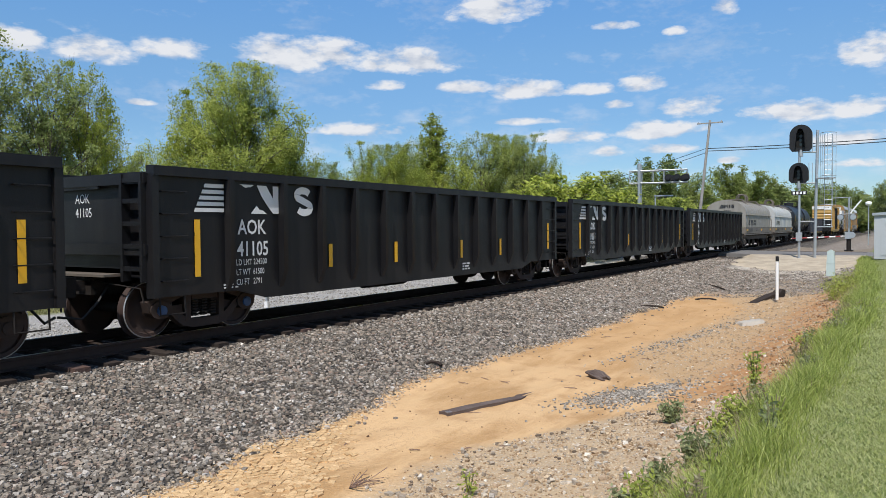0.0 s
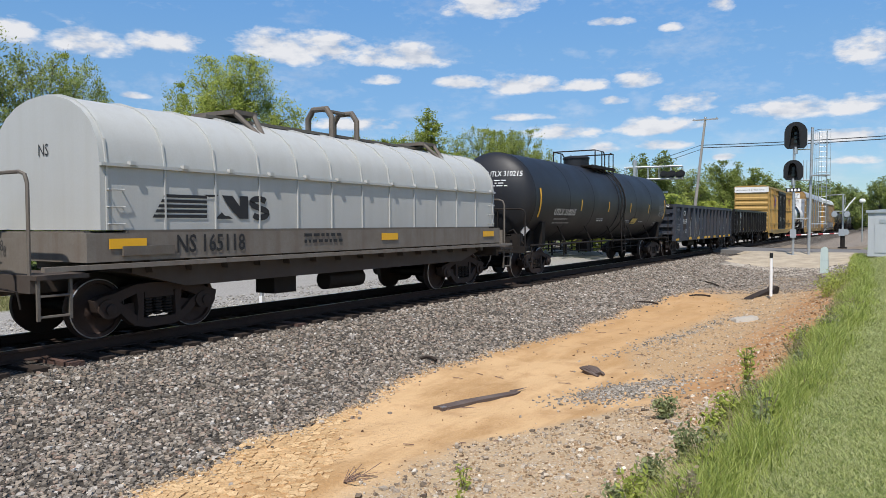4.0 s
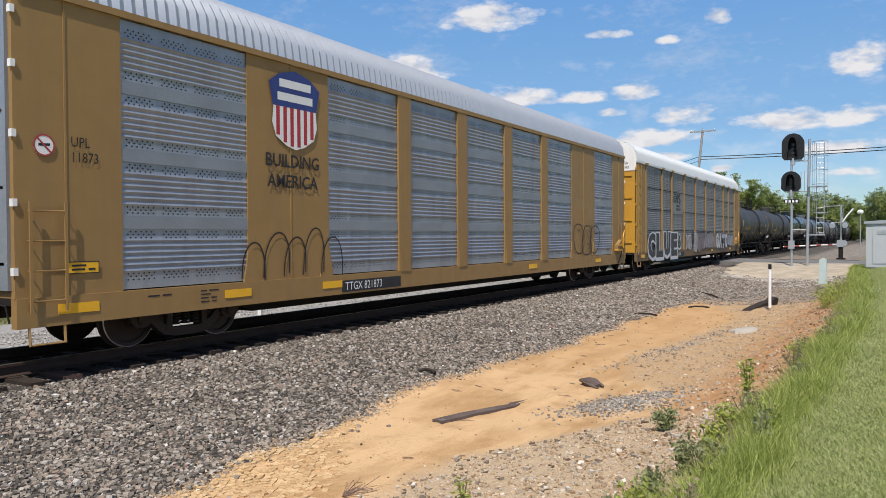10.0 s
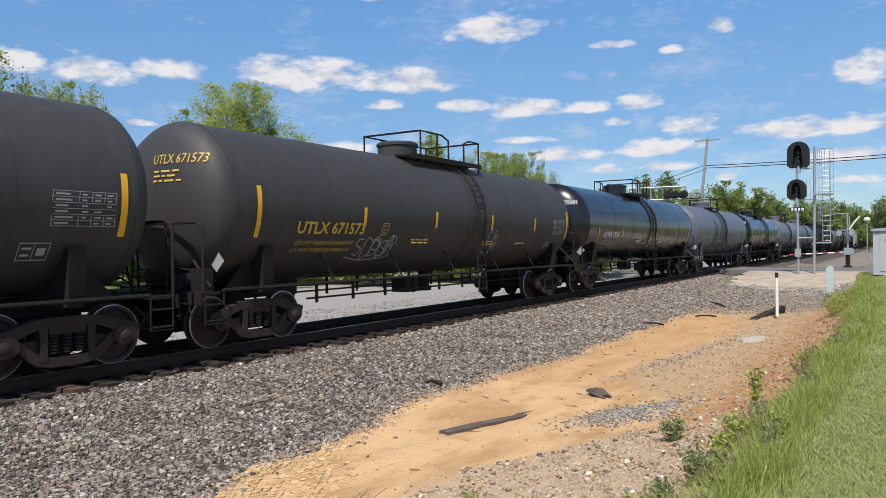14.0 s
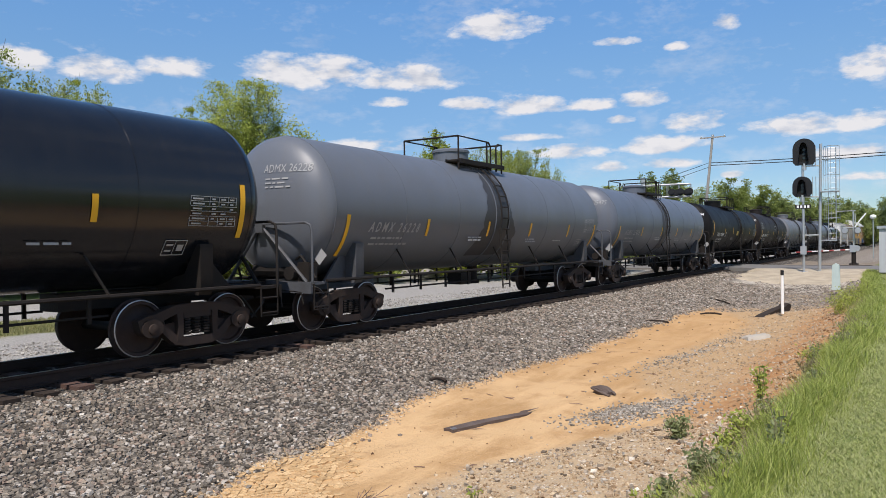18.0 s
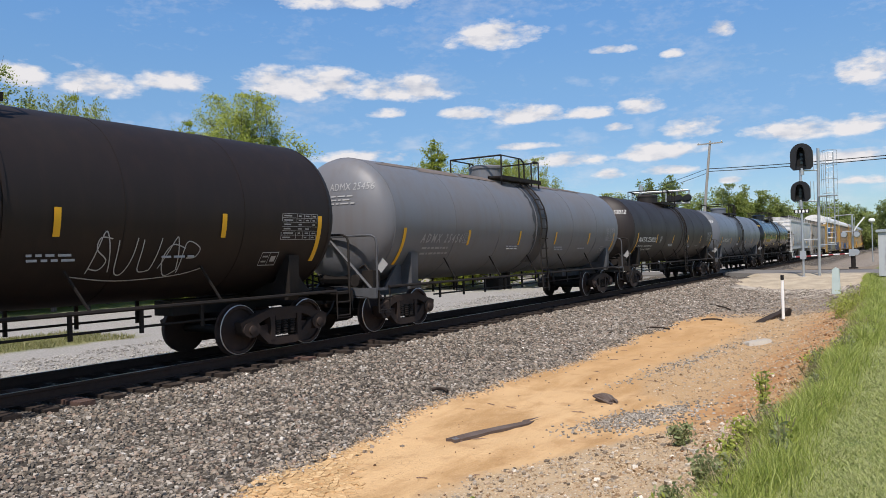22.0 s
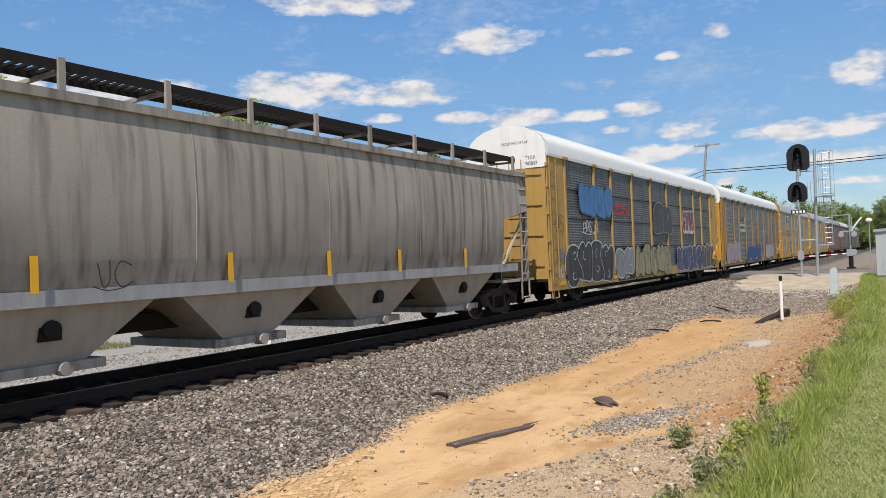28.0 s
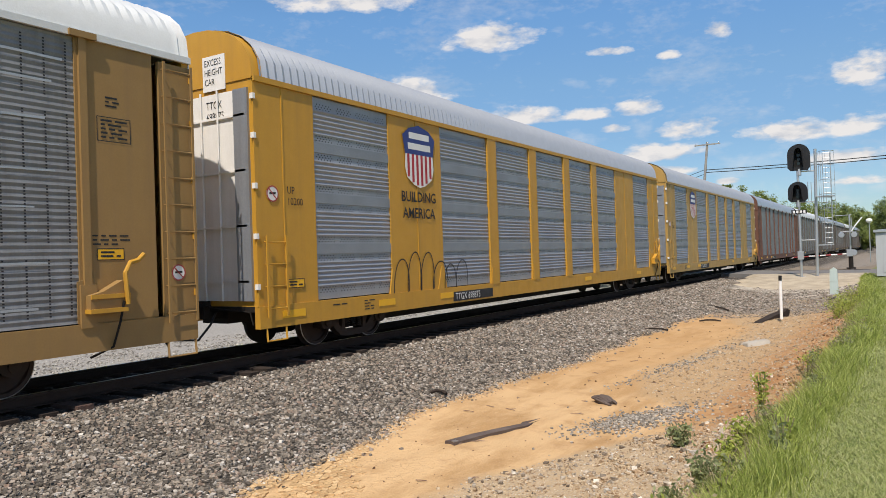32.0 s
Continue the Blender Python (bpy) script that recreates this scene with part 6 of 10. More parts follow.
    lettering("EXCESS HEIGHT CAR   TBOX 632059", 0.15, BLACK_TEXT, car, (-1.35, y0 - 0.024, z1 - 0.35), FRONT, squeeze=1.0)
    return car


# ---- painted scrawls on the sides ----
def smooth_loop(pts, n=3):
    """Round off a closed outline by corner cutting."""
    for _ in range(n - 1):
        out = []
        for p, q in zip(pts, pts[1:] + pts[:1]):
            out += [(0.75 * p[0] + 0.25 * q[0], 0.75 * p[1] + 0.25 * q[1]), (0.25 * p[0] + 0.75 * q[0], 0.25 * p[1] + 0.75 * q[1])]
        pts = out
    return pts


def scrawl(car, x, y, z, width, height, colours, seed=1, fill=None, line=0.02, seam=None, haze=None):
    """Spray paint: puffy overlapping letter shapes with a sprayed outline, or an outline alone. fill: colour of the letters."""
    rnd = random.Random(seed)
    n = max(2, round(width / (height * 0.8)))
    lm = surface("spray %.2f %.2f %.2f" % colours[0], colours[0], 0.6, bump=0, amount=0.35)
    out, body, inner, mist = Shape(), Shape(), Shape(), Shape()
    for i in range(n):
        w, h = width / n, height
        cy = y + w * (i + 0.5)
        cz = z + h / 2 + rnd.uniform(-0.06, 0.06) * h
        lean = rnd.uniform(-0.12, 0.22)
        kind = rnd.randrange(4)
        # a letter-like block with a notch, later rounded
        a, b = 0.62 * w, 0.5 * h
        notch = rnd.uniform(0.2, 0.45)
        if kind == 0:
            ring = [(-a, -b), (-a * 0.9, b * 0.9), (a * 0.6, b), (a, b * 0.3), (a * (1 - notch), 0), (a, -b * 0.4), (a * 0.8, -b)]
        elif kind == 1:
            ring = [(-a, -b * 0.8), (-a, b * 0.7), (-a * 0.3, b), (0, b * (1 - notch)), (a * 0.4, b), (a, b * 0.6), (a * 0.9, -b), (0, -b * 0.85)]
        elif kind == 2:
            ring = [(-a * 0.5, -b), (-a, 0), (-a * 0.6, b), (a * 0.6, b * 0.9), (a, 0), (a * 0.5, -b)]
        else:
            ring = [(-a, -b), (-a * 0.8, b), (-a * 0.2, b * 0.9), (a * 0.2, b * notch), (a * 0.9, b), (a, -b * 0.9), (a * 0.3, -b), (0, -b * (1 - notch)), (-a * 0.4, -b)]
        if i % 2 == 0:
            ring = [(p[0] * (1.12 if not seam else 1.3), p[1] * (1.0 if p[1] < 0 else rnd.uniform(0.9, 1.15))) for p in ring]
        pts = smooth_loop([(cy + p[0] + lean * p[1], cz + p[1]) for p in ring])
        m = len(pts)
        c0 = (sum(p[0] for p in pts) / m, sum(p[1] for p in pts) / m)
        if fill:
            dx = x + 0.004 + 0.0008 * i
            body.put([(dx, *c0)] + [(dx, *p) for p in pts], [(0, 1 + k, 1 + (k + 1) % m) for k in range(m)])
        ribbon(out, x + 0.0006 * i, pts + pts[:2], line * (1.3 if seam else 2.2 if fill else 1.0))
        if haze:
            ribbon(mist, x - 0.003 + 0.0003 * i, [(p[0] + 0.02 * math.sin(7 * p[0]), p[1] + 0.05 + 0.04 * math.sin(5 * p[0])) for p in pts + pts[:2]], 0.07)
        dx = x + 0.013 + 0.0006 * i
        # a seam to the next letter and a small opening in this one
        if i < n - 1:
            e = y + w * (i + 1) + lean * 0.2 * h
            k1, k2 = rnd.uniform(-0.22, 0.22) * w, rnd.uniform(-0.22, 0.22) * w
            ribbon(inner, dx, [(e + k1 * math.sin(3.1 * q / 8) + k2 * math.sin(6.2 * q / 8), z + h * (0.02 + 0.94 * q / 8)) for q in range(9)], line * 0.75)
        for q in range(rnd.choice((1, 2)) if not seam else i % 2):
            zz = cz + (0.2 - 0.42 * q) * h + rnd.uniform(-0.05, 0.05) * h
            yy = cy + rnd.uniform(-0.12, 0.12) * w
            a0, turn = rnd.uniform(0, 6.28), rnd.uniform(3.0, 5.8) if not seam else 6.6
            ry, rz = w * rnd.uniform(0.08, 0.18), h * (rnd.uniform(0.06, 0.13) if not seam else 0.035)
            ribbon(inner, dx + 0.0004, [(yy + ry * math.cos(a0 + turn * k / 9), zz + rz * math.sin(a0 + turn * k / 9)) for k in range(10)], line * 0.7)
    g = None
    if fill:
        fm = surface("worn spray %.2f %.2f %.2f" % fill, fill, 0.6, second=tuple(0.6 * c + 0.04 for c in fill), bump=0, amount=0.9, scale=2.5, streak=0.5, dirt=(0.13, 0.12, 0.11)) if not seam else surface("fresh spray %.2f %.2f %.2f" % fill, fill, 0.6, second=tuple(0.6 * c for c in fill), bump=0, amount=0.6, scale=2.5, streak=0.3)
        g = part("spray_letters", body, fm, car, "puffy letters in spray paint")
    part("spray_outline", out, lm, g or car)
    part("spray_strokes", inner, surface("spray %.2f %.2f %.2f" % seam, seam, 0.6, bump=0, amount=0.35) if seam else lm, g or car)
    if haze:
        part("overspray", mist, surface("spray %.2f %.2f %.2f" % haze, haze, 0.7, second=tuple(0.5 * c + 0.08 for c in haze), bump=0, amount=0.9, scale=4), g or car, "thin reddish overspray")


# ---- autoracks ----
def ribbon(g, x, pts, w):
    """A painted line of even width through points (y, z)."""
    a, b = [], []
    for i, p in enumerate(pts):
        q, o = pts[max(i - 1, 0)], pts[min(i + 1, len(pts) - 1)]
        dy, dz = o[0] - q[0], o[1] - q[1]
        n = math.hypot(dy, dz) or 1
        a.append((x, p[0] - dz / n * w, p[1] + dy / n * w))
        b.append((x, p[0] + dz / n * w, p[1] - dy / n * w))
    return g.sheet([a, b])


def scribble(car, x, y, z, width, height, mat, seed, fat=1.0):
    """Loose handwriting in spray paint: a bent stroke or two for each letter, some of them joined by loops."""
    rnd = random.Random(seed)

    def bent(pts):
        out = []
        for i in range(len(pts) - 1):
            p0, p1, p2, p3 = pts[max(i - 1, 0)], pts[i], pts[i + 1], pts[min(i + 2, len(pts) - 1)]
            for q in range(5):
                t = q / 5
                out.append(tuple(0.5 * (2 * b + (c - a) * t + (2 * a - 5 * b + 4 * c - d) * t * t + (3 * b - a - 3 * c + d) * t ** 3) for a, b, c, d in zip(p0, p1, p2, p3)))
        return out + [pts[-1]]

    shapes = [[(0.1, 0), (0.15, 1), (0.8, 0.9), (0.75, 0.5), (0.2, 0.45)], [(0.9, 0.85), (0.4, 1), (0.1, 0.5), (0.4, 0), (0.9, 0.15)], [(0.1, 1), (0.2, 0.1), (0.6, 0), (0.85, 0.3), (0.9, 1)], [(0.85, 0.9), (0.3, 0.95), (0.25, 0.6), (0.8, 0.4), (0.7, 0.02), (0.1, 0.1)], [(0.1, 0), (0.45, 1), (0.55, 0.95), (0.9, 0)], [(0.5, 1), (0.1, 0.6), (0.35, 0), (0.85, 0.3), (0.6, 0.95), (0.3, 0.85)]]
    n = max(2, round(width / (0.62 * height)))
    w = width / n
    k = 0
    for i in range(n):
        for ring in rnd.sample(shapes, rnd.choice((1, 1, 2))):
            grow, drop = rnd.uniform(0.85, 1.25), rnd.uniform(-0.12, 0.12)
            pts = [(y + w * (i + u * grow + rnd.gauss(0, 0.05)), z + height * (0.1 + 0.8 * (v + drop + rnd.gauss(0, 0.04)))) for u, v in ring]
            part("spray_line", ribbon(Shape(), x + 0.0008 * k, bent(pts), 0.015 * fat), mat, car)
            k += 1
    if rnd.random() < 0.7:
        pts = [(y - 0.1 * width, z + 0.1 * height), (y + 0.3 * width, z - 0.05 * height), (y + 0.8 * width, z + 0.02 * height), (y + 1.05 * width, z + 0.2 * height)]
        part("spray_line", ribbon(Shape(), x + 0.0008 * k, bent(pts), 0.013 * fat), mat, car)


def humps(car, x, y, z, width, height, mat, seed, fat=1.0, count=0):
    """Rows of tall open arches drawn in one sweep each."""
    rnd = random.Random(seed)
    count = count or max(3, round(width / (0.5 * height)))
    for i in range(count):
        w = width / count * rnd.uniform(0.9, 1.3)
        h = height * rnd.uniform(0.55, 1.0)
        y0 = y + width * i / count
        tail = rnd.uniform(-0.35, 0.3)
        pts = []
        for q in range(17):
            a = math.pi * (1.0 - q / 16)
            pts.append((y0 + w / 2 + w / 2 * math.cos(a) + 0.08 * h * math.sin(a), z + h * math.sin(a) ** 0.7 + tail * height * 0.5 * (q / 16) ** 3))
        part("spray_line", ribbon(Shape(), x + 0.0008 * i, pts, 0.015 * fat), mat, car)


def sprayed_word(car, x, y, z, width, height, word, fill, line, fat=0.07):
    """A word in broad sprayed letters, each with an outline behind its fill."""
    n = len(word)
    w = width / n
    rnd = random.Random(len(word) + int(100 * width))
    fm = surface("worn spray %.2f %.2f %.2f" % fill, fill, 0.6, second=tuple(0.6 * c + 0.04 for c in fill), bump=0, amount=0.9, scale=2.5, streak=0.5, dirt=(0.13, 0.12, 0.11))
    lm = surface("spray %.2f %.2f %.2f" % line, line, 0.6, bump=0, amount=0.35)
    for i, c in enumerate(word):
        dz, h = rnd.uniform(-0.04, 0.04) * height, height * rnd.uniform(0.94, 1.04)
        m = Matrix.Translation((x + 0.003 * i, y + w * i - 0.05 * w, z + dz)) @ SIDE
        fitted(c, w * 1.1, h, lm, car, m, bold=fat + 0.05, name="spray_letter")
        inner = Matrix.Translation((x + 0.003 * i + 0.0016, y + w * i + 0.045 * w, z + dz + 0.07 * h)) @ SIDE
        fitted(c, w * 0.91, h * 0.87, fm, car, inner, bold=fat, name="spray_letter")


def framed_label(car, x, y, z, w, h, fill, rows):
    """A small stencilled label in a black frame, on paint or on a coloured ground."""
    if fill:
        part("label_ground", Shape().put([(x, y, z), (x, y + w, z), (x, y + w, z + h), (x, y, z + h)], [(0, 1, 2, 3)]), fill, car, "yellow label")
    t = 0.012
    g = Shape()
    for a, b, c, d in ((0, 0, w, t), (0, h - t, w, h), (0, t, t, h - t), (w - t, t, w, h - t)):
        g.put([(x + 0.002, y + a, z + b), (x + 0.002, y + c, z + b), (x + 0.002, y + c, z + d), (x + 0.002, y + a, z + d)], [(0, 1, 2, 3)])
    part("label_frame", g, BLACK_TEXT, car)
    smallprint(BLACK_TEXT, car, (x + 0.003, y + 0.06, z + h - 0.07), w - 0.14, rows, (h - 0.06) / rows, seed=rows, th=0.028)


def no_sign(car, x, y, z, r):
    """A round white sign with a red ring and slash over a dark shape."""
    n = 24
    ring = [(math.cos(2 * math.pi * k / n), math.sin(2 * math.pi * k / n)) for k in range(n)]
    disc = part("warning_sign", Shape().put([(x, y + r * a, z + r * b) for a, b in ring], [tuple(range(n))]), WHITE_PAINT, car, "round white sign with a red slash")
    red = surface("sign red", (0.4, 0.05, 0.05), 0.5, bump=0)
    g = Shape().put([(x + 0.003, y + q * a, z + q * b) for q in (r, r * 0.84) for a, b in ring], [(k, (k + 1) % n, n + (k + 1) % n, n + k) for k in range(n)])
    ribbon(g, x + 0.004, [(y - 0.6 * r, z + 0.6 * r), (y, z), (y + 0.6 * r, z - 0.6 * r)], r * 0.08)
    part("sign_ring", g, red, disc)
    part("sign_figure", Shape().put([(x + 0.002, y - 0.55 * r, z - 0.1 * r), (x + 0.002, y + 0.5 * r, z - 0.05 * r), (x + 0.002, y + 0.55 * r, z + 0.2 * r), (x + 0.002, y - 0.5 * r, z + 0.15 * r)], [(0, 1, 2, 3)]), BLACK_TEXT, disc)


def autorack(spec, f, r, nexts):
    tc = (r - f) / 2
    y0, y1, z0, z1 = -12.55, 12.75 if spec["style"] == "nine" else 13.0, 0.55, 5.02
    car = start_car("autorack_car", spec["label"], "autorack", f, r, (y0 + 0.1, y1 - 0.1), nexts, "autorack cars of the train")
    X = 1.5
    paint, panel, roofm, style = spec["paint"], spec["panel"], spec["roof"], spec["style"]
    low = spec.get("low", False)
    # frame sill
    g = Shape()
    sill = spec.get("sill", paint)
    for s in (-1, 1):
        g = Shape().box(min(s * (X - 0.1), s * (X + 0.03)), max(s * (X - 0.1), s * (X + 0.03)), y0, y1, z0, z0 + 0.4)
        part("side_sill", g, sill, car)
    part("deck", Shape().box(-X + 0.1, X - 0.1, y0, y1, z0 + 0.3, z0 + 0.4), IRON, car)
    g = Shape().extrude([(y0 + 0.3, 0.6), (-tc + 1.4, 0.6), (-tc + 2.2, 0.27), (tc - 2.2, 0.27), (tc - 1.4, 0.6), (y1 - 0.3, 0.6), (y1 - 0.3, z0 + 0.3), (y0 + 0.3, z0 + 0.3)], "x", -0.35, 0.35)
    g.box(-1.2, 1.2, -0.15, 0.15, 0.62, z0 + 0.3)
    for yy in (-4, 4):
        g.cyl((0.7, yy, 0.62), (0.7, yy + 1.0, 0.62), 0.17, 10)
        g.box(0.3, 1.1, yy + 2, yy + 2.4, 0.5, z0 + 0.3)
    part("underframe", g, IRON, car)
    # posts and panels
    if style == "nine":  # wide first bay, emblem plate, narrow rest
        bays = [(-10.99, -8.53, 1), (-6.36, -3.94, 1), (-3.43, -1.25, 1), (-0.76, 1.46, 1), (1.95, 4.1, 1), (4.59, 6.75, 1), (9.09, 11.2, 1)]
        plates = [(y0, -10.99), (-8.53, -6.36), (6.75, 9.09), (11.2, y1)]
    else:
        edges = [-11.1, -8.3, -6.42, -3.8, -1.08, 1.65, 4.3, 7.05, 8.85, 11.15]
        bays = [(a + 0.1, b - 0.1, 1) for a, b in zip(edges, edges[1:])]
        plates = [(y0, -11.0), (11.05, 12.29)]
    zp0, zp1 = z0 + 0.42, z1 - 0.06
    for a, b in plates:
        for s in (-1, 1):
            g = Shape().box(min(s * (X - 0.03), s * X), max(s * (X - 0.03), s * X), a, b, z0 + 0.38, z1)
            if b - a > 1.2 and style == "nine":
                mid = (a + b) / 2 if a > -12 else -11.85
                g.box(min(s * (X - 0.02), s * (X + 0.012)), max(s * (X - 0.02), s * (X + 0.012)), mid - 0.015, mid + 0.015, z0 + 0.4, z1)
                if a > -12:
                    # flared feet of the plate
                    for e, q in ((a, 1), (b, -1)):
                        g.extrude([(e - q * 0.12, z0 + 0.35), (e + q * 0.3, z0 + 0.35), (e + q * 0.12, z0 + 0.95), (e, z0 + 0.95)], "x", min(s * (X - 0.02), s * (X + 0.016)), max(s * (X - 0.02), s * (X + 0.016)))
            part("side_plate", g, paint, car)
    if style != "nine":
        part("ladder_panel", Shape().box(X - 0.06, X, 12.41, 13.0, z0 + 0.1, z1 - 0.12), paint, car)
        part("ladder_panel", Shape().box(-X, -X + 0.06, 12.41, 13.0, z0 + 0.1, z1 - 0.12), paint, car)
        g = Shape().extrude([(11.0, z0 + 0.42), (12.29, z0 + 0.42), (12.29, z0 + 0.5), (12.0, z0 + 0.62), (11.75, z0 + 0.9), (11.25, z0 + 1.05), (11.0, z0 + 1.0)], "x", X, X + 0.015)
        part("corner_gusset", g, paint, car)
    for s in ((1,) if low else (1, -1)):
        for a, b, _ in bays:
            g = Shape()
            n = 44 if not low else 10
            hgt = zp1 - zp0
            pts = []
            for k in range(n * 2 + 1):
                z = zp0 + hgt * k / (n * 2)
                band = int(4 * k / (n * 2)) if k < n * 2 else 3
                dep = 0.0 if k % 2 else (0.022 if style == "nine" else 0.012)
                if style == "nine" and not 0.27 < (k % 22) / 22 < 0.75:
                    dep = 0.006
                pts.append([(s * (X - 0.035 + dep), a, z), (s * (X - 0.035 + dep), b, z)])
            g.sheet(pts)
            key = ("panel", style, round(b - a, 3), s)
            g2 = [[(p[0], p[1] - (a + b) / 2, p[2]) for p in row] for row in pts]
            me = shaped(key + (low,), panel, lambda q: q.sheet(g2), sharp=20)
            piece("side_screen", me, car, (0, (a + b) / 2, 0), "corrugated perforated screen" if s == 1 else "")
    if style == "nine":
        posts = [-3.685, -1.005, 1.705, 4.345]
    else:
        posts = edges
    pm = shaped(("rackpost", style), spec.get("posts", paint), lambda g: g.box(-0.03, 0.045, -0.055, 0.055, z0 + 0.4, z1).box(-0.03, 0.055, -0.12, 0.12, z0 + 0.35, z0 + 0.95).box(-0.03, 0.08, -0.2, 0.2, z1 - 0.06, z1 + 0.03) if style != "nine" else g.box(-0.03, 0.03, -0.25, 0.25, z0 + 0.4, z1).box(-0.03, 0.045, -0.2, 0.2, z0 + 0.38, z0 + 0.85))
    for y in posts:
        piece("post", pm, car, (X, y, 0))
        piece("post", pm, car, (-X, y, 0), turn=math.pi)
    if spec.get("scuffs"):
        rnd = random.Random(17)
        for a, b, _ in bays:
            g = Shape()
            for k in range(9):
                z = zp0 + 0.25 + (zp1 - zp0 - 0.3) * (k + rnd.uniform(0, 0.5)) / 9
                c, d = a + 0.12 + rnd.uniform(0, 0.5), b - 0.12 - rnd.uniform(0, 0.5)
                tip = rnd.uniform(-0.02, 0.02)
                ribbon(g, X - 0.0085, [(c + (d - c) * q / 6, z + tip * q / 6 + rnd.gauss(0, 0.003)) for q in range(7)], rnd.choice((0.007, 0.012, 0.017)))
            part("scuff_marks", g, surface("bare scuffed metal", (0.42, 0.44, 0.46), 0.45, metal=0.3, bump=0), car, "pale scuffs across the screen")
    elif style != "nine" and not low:
        for k in range(1, 4):
            z = zp0 + (zp1 - zp0) * k / 4
            g = Shape().box(X - 0.03, X - 0.008, -11.0, 11.0, z - 0.018, z + 0.018)
            part("screen_joint", g, IRON, car, "dark joint between screens")
    elif not low:
        for k in range(1, 4):
            z = zp0 + (zp1 - zp0) * k / 4
            for a, b, _ in bays:
                me = shaped(("band", round(b - a, 3)), GALV_BAND, lambda g: g.box(X - 0.03, X - 0.008, (a - b) / 2, (b - a) / 2, -0.1, 0.1))
                piece("screen_band", me, car, (0, (a + b) / 2, z), "plain grey band across the screen")
    if not low:
        # rows of round holes read as dark dots
        g = Shape()
        for a, b, _ in bays:
            for k in range(4):
                zb = zp0 + (zp1 - zp0) * k / 4
                if style == "nine":
                    for m, q in enumerate((0.14, 0.185, 0.23, 0.77, 0.815, 0.86)):
                        z = zb + (zp1 - zp0) / 4 * q
                        for c, y in enumerate(np.arange(a + 0.1 + 0.045 * (m % 2), b - 0.08, 0.09)):
                            if c % 7 > 5 or (c % 7 == 5 and m % 2):
                                continue
                            g.put([(X - 0.02, y - 0.018, z), (X - 0.02, y, z - 0.016), (X - 0.02, y + 0.018, z), (X - 0.02, y, z + 0.016)], [(0, 1, 2, 3)])
                else:
                    for q in np.arange(0.12, 0.9, 0.042):
                        z = zb + (zp1 - zp0) / 4 * q
                        for y in np.arange(a + 0.18, b - 0.1, 0.3):
                            g.put([(X - 0.009, y - 0.014, z), (X - 0.009, y + 0.014, z), (X - 0.009, y + 0.014, z + 0.022), (X - 0.009, y - 0.014, z + 0.022)], [(0, 1, 2, 3)])
        part("screen_holes", g, BLACK_TEXT, car, "rows of dark round holes")
    # roof with cross corrugations
    arc = []
    for k in range(13):
        a = math.pi * k / 12
        arc.append((X * math.cos(a) * 0.995, z1 + 1.08 * math.sin(a) ** 0.8))
    rows = []
    step = 0.1 if not low else 0.5
    for i, y in enumerate(np.arange(y0 + 0.15, y1 - 0.1, step)):
        d = 0.0 if i % 2 else (0.042 if style == "nine" else 0.022)
        rows.append([(p[0] * (1 + d / 1.5), y, p[1] + d) for p in arc])
    part("roof", Shape().sheet(rows), roofm, car, sharp=30)
    g = Shape().box(X - 0.02, X + 0.04, y0, y1, z1 - 0.05, z1 + 0.05).box(-X - 0.04, -X + 0.02, y0, y1, z1 - 0.05, z1 + 0.05)
    part("roof_rail", g, paint if style == "nine" else roofm, car)
    # ends: door leaves in a frame
    for s, ye in ((-1, y0), (1, y1)):
        outline = [(X - 0.02, z0 + 0.3), (X - 0.02, z1)] + [(p[0] * 0.985, p[1] - 0.01) for p in arc[1:-1]] + [(-X + 0.02, z1), (-X + 0.02, z0 + 0.3)]
        g = Shape().extrude(outline, "y", *sorted((ye + s * -0.02, ye + s * -0.14)))
        part("end_wall", g, spec.get("end", paint), car)
        g = Shape().extrude([(p[0] * 1.004, p[1] + 0.01) for p in arc], "y", *sorted((ye, ye - s * 0.25)))
        part("roof_end", g, spec.get("cap", paint), car)
        lo = Shape().box(-X + 0.22, X - 0.5, *sorted((ye - s * 0.01, ye - s * 0.022)), z0 + 0.5, z1 - (0.15 if style == "nine" else -0.2))
        if style == "nine":
            part("end_door", lo, WHITE_PAINT, car, "cream painted end door")
            g = Shape().box(X - 0.48, X - 0.12, *sorted((ye + s * 0.03, ye - s * 0.02)), z0 + 0.5, z1 - 0.15)
            part("door_edge", g, GALV, car, "bare metal door edge")
        else:
            part("end_door", lo, spec.get("end", paint), car)
            cap = [(X - 0.01, 4.62), (X - 0.01, z1)] + [(p[0] * 0.988, p[1] - 0.006) for p in arc[1:-1]] + [(-X + 0.01, z1), (-X + 0.01, 4.62)]
            g = Shape().extrude(cap, "y", *sorted((ye - s * 0.012, ye + s * 0.004)))
            part("end_board", g, WHITE_PAINT if spec.get("cap") else paint, car, "white painted top of the end" if spec.get("cap") else "")
            if s < 0 and not low:
                part("ladder_panel", Shape().box(X - 0.06, X + 0.01, y0 + 0.02, y0 + 0.6, z0 + 0.1, z1 - 0.12), spec.get("end", paint), car)
                lettering("EXCESS HEIGHT CAR", 0.13, BLACK_TEXT, car, (-0.1, ye - 0.008, 5.45), FRONT, squeeze=0.8)
        g = Shape()
        for xx in (-0.75, -0.3, 0.15, 0.6):
            g.cyl((xx, ye + s * 0.02, z0 + 0.5), (xx, ye + s * 0.02, z1 - 0.1), 0.02, 6)
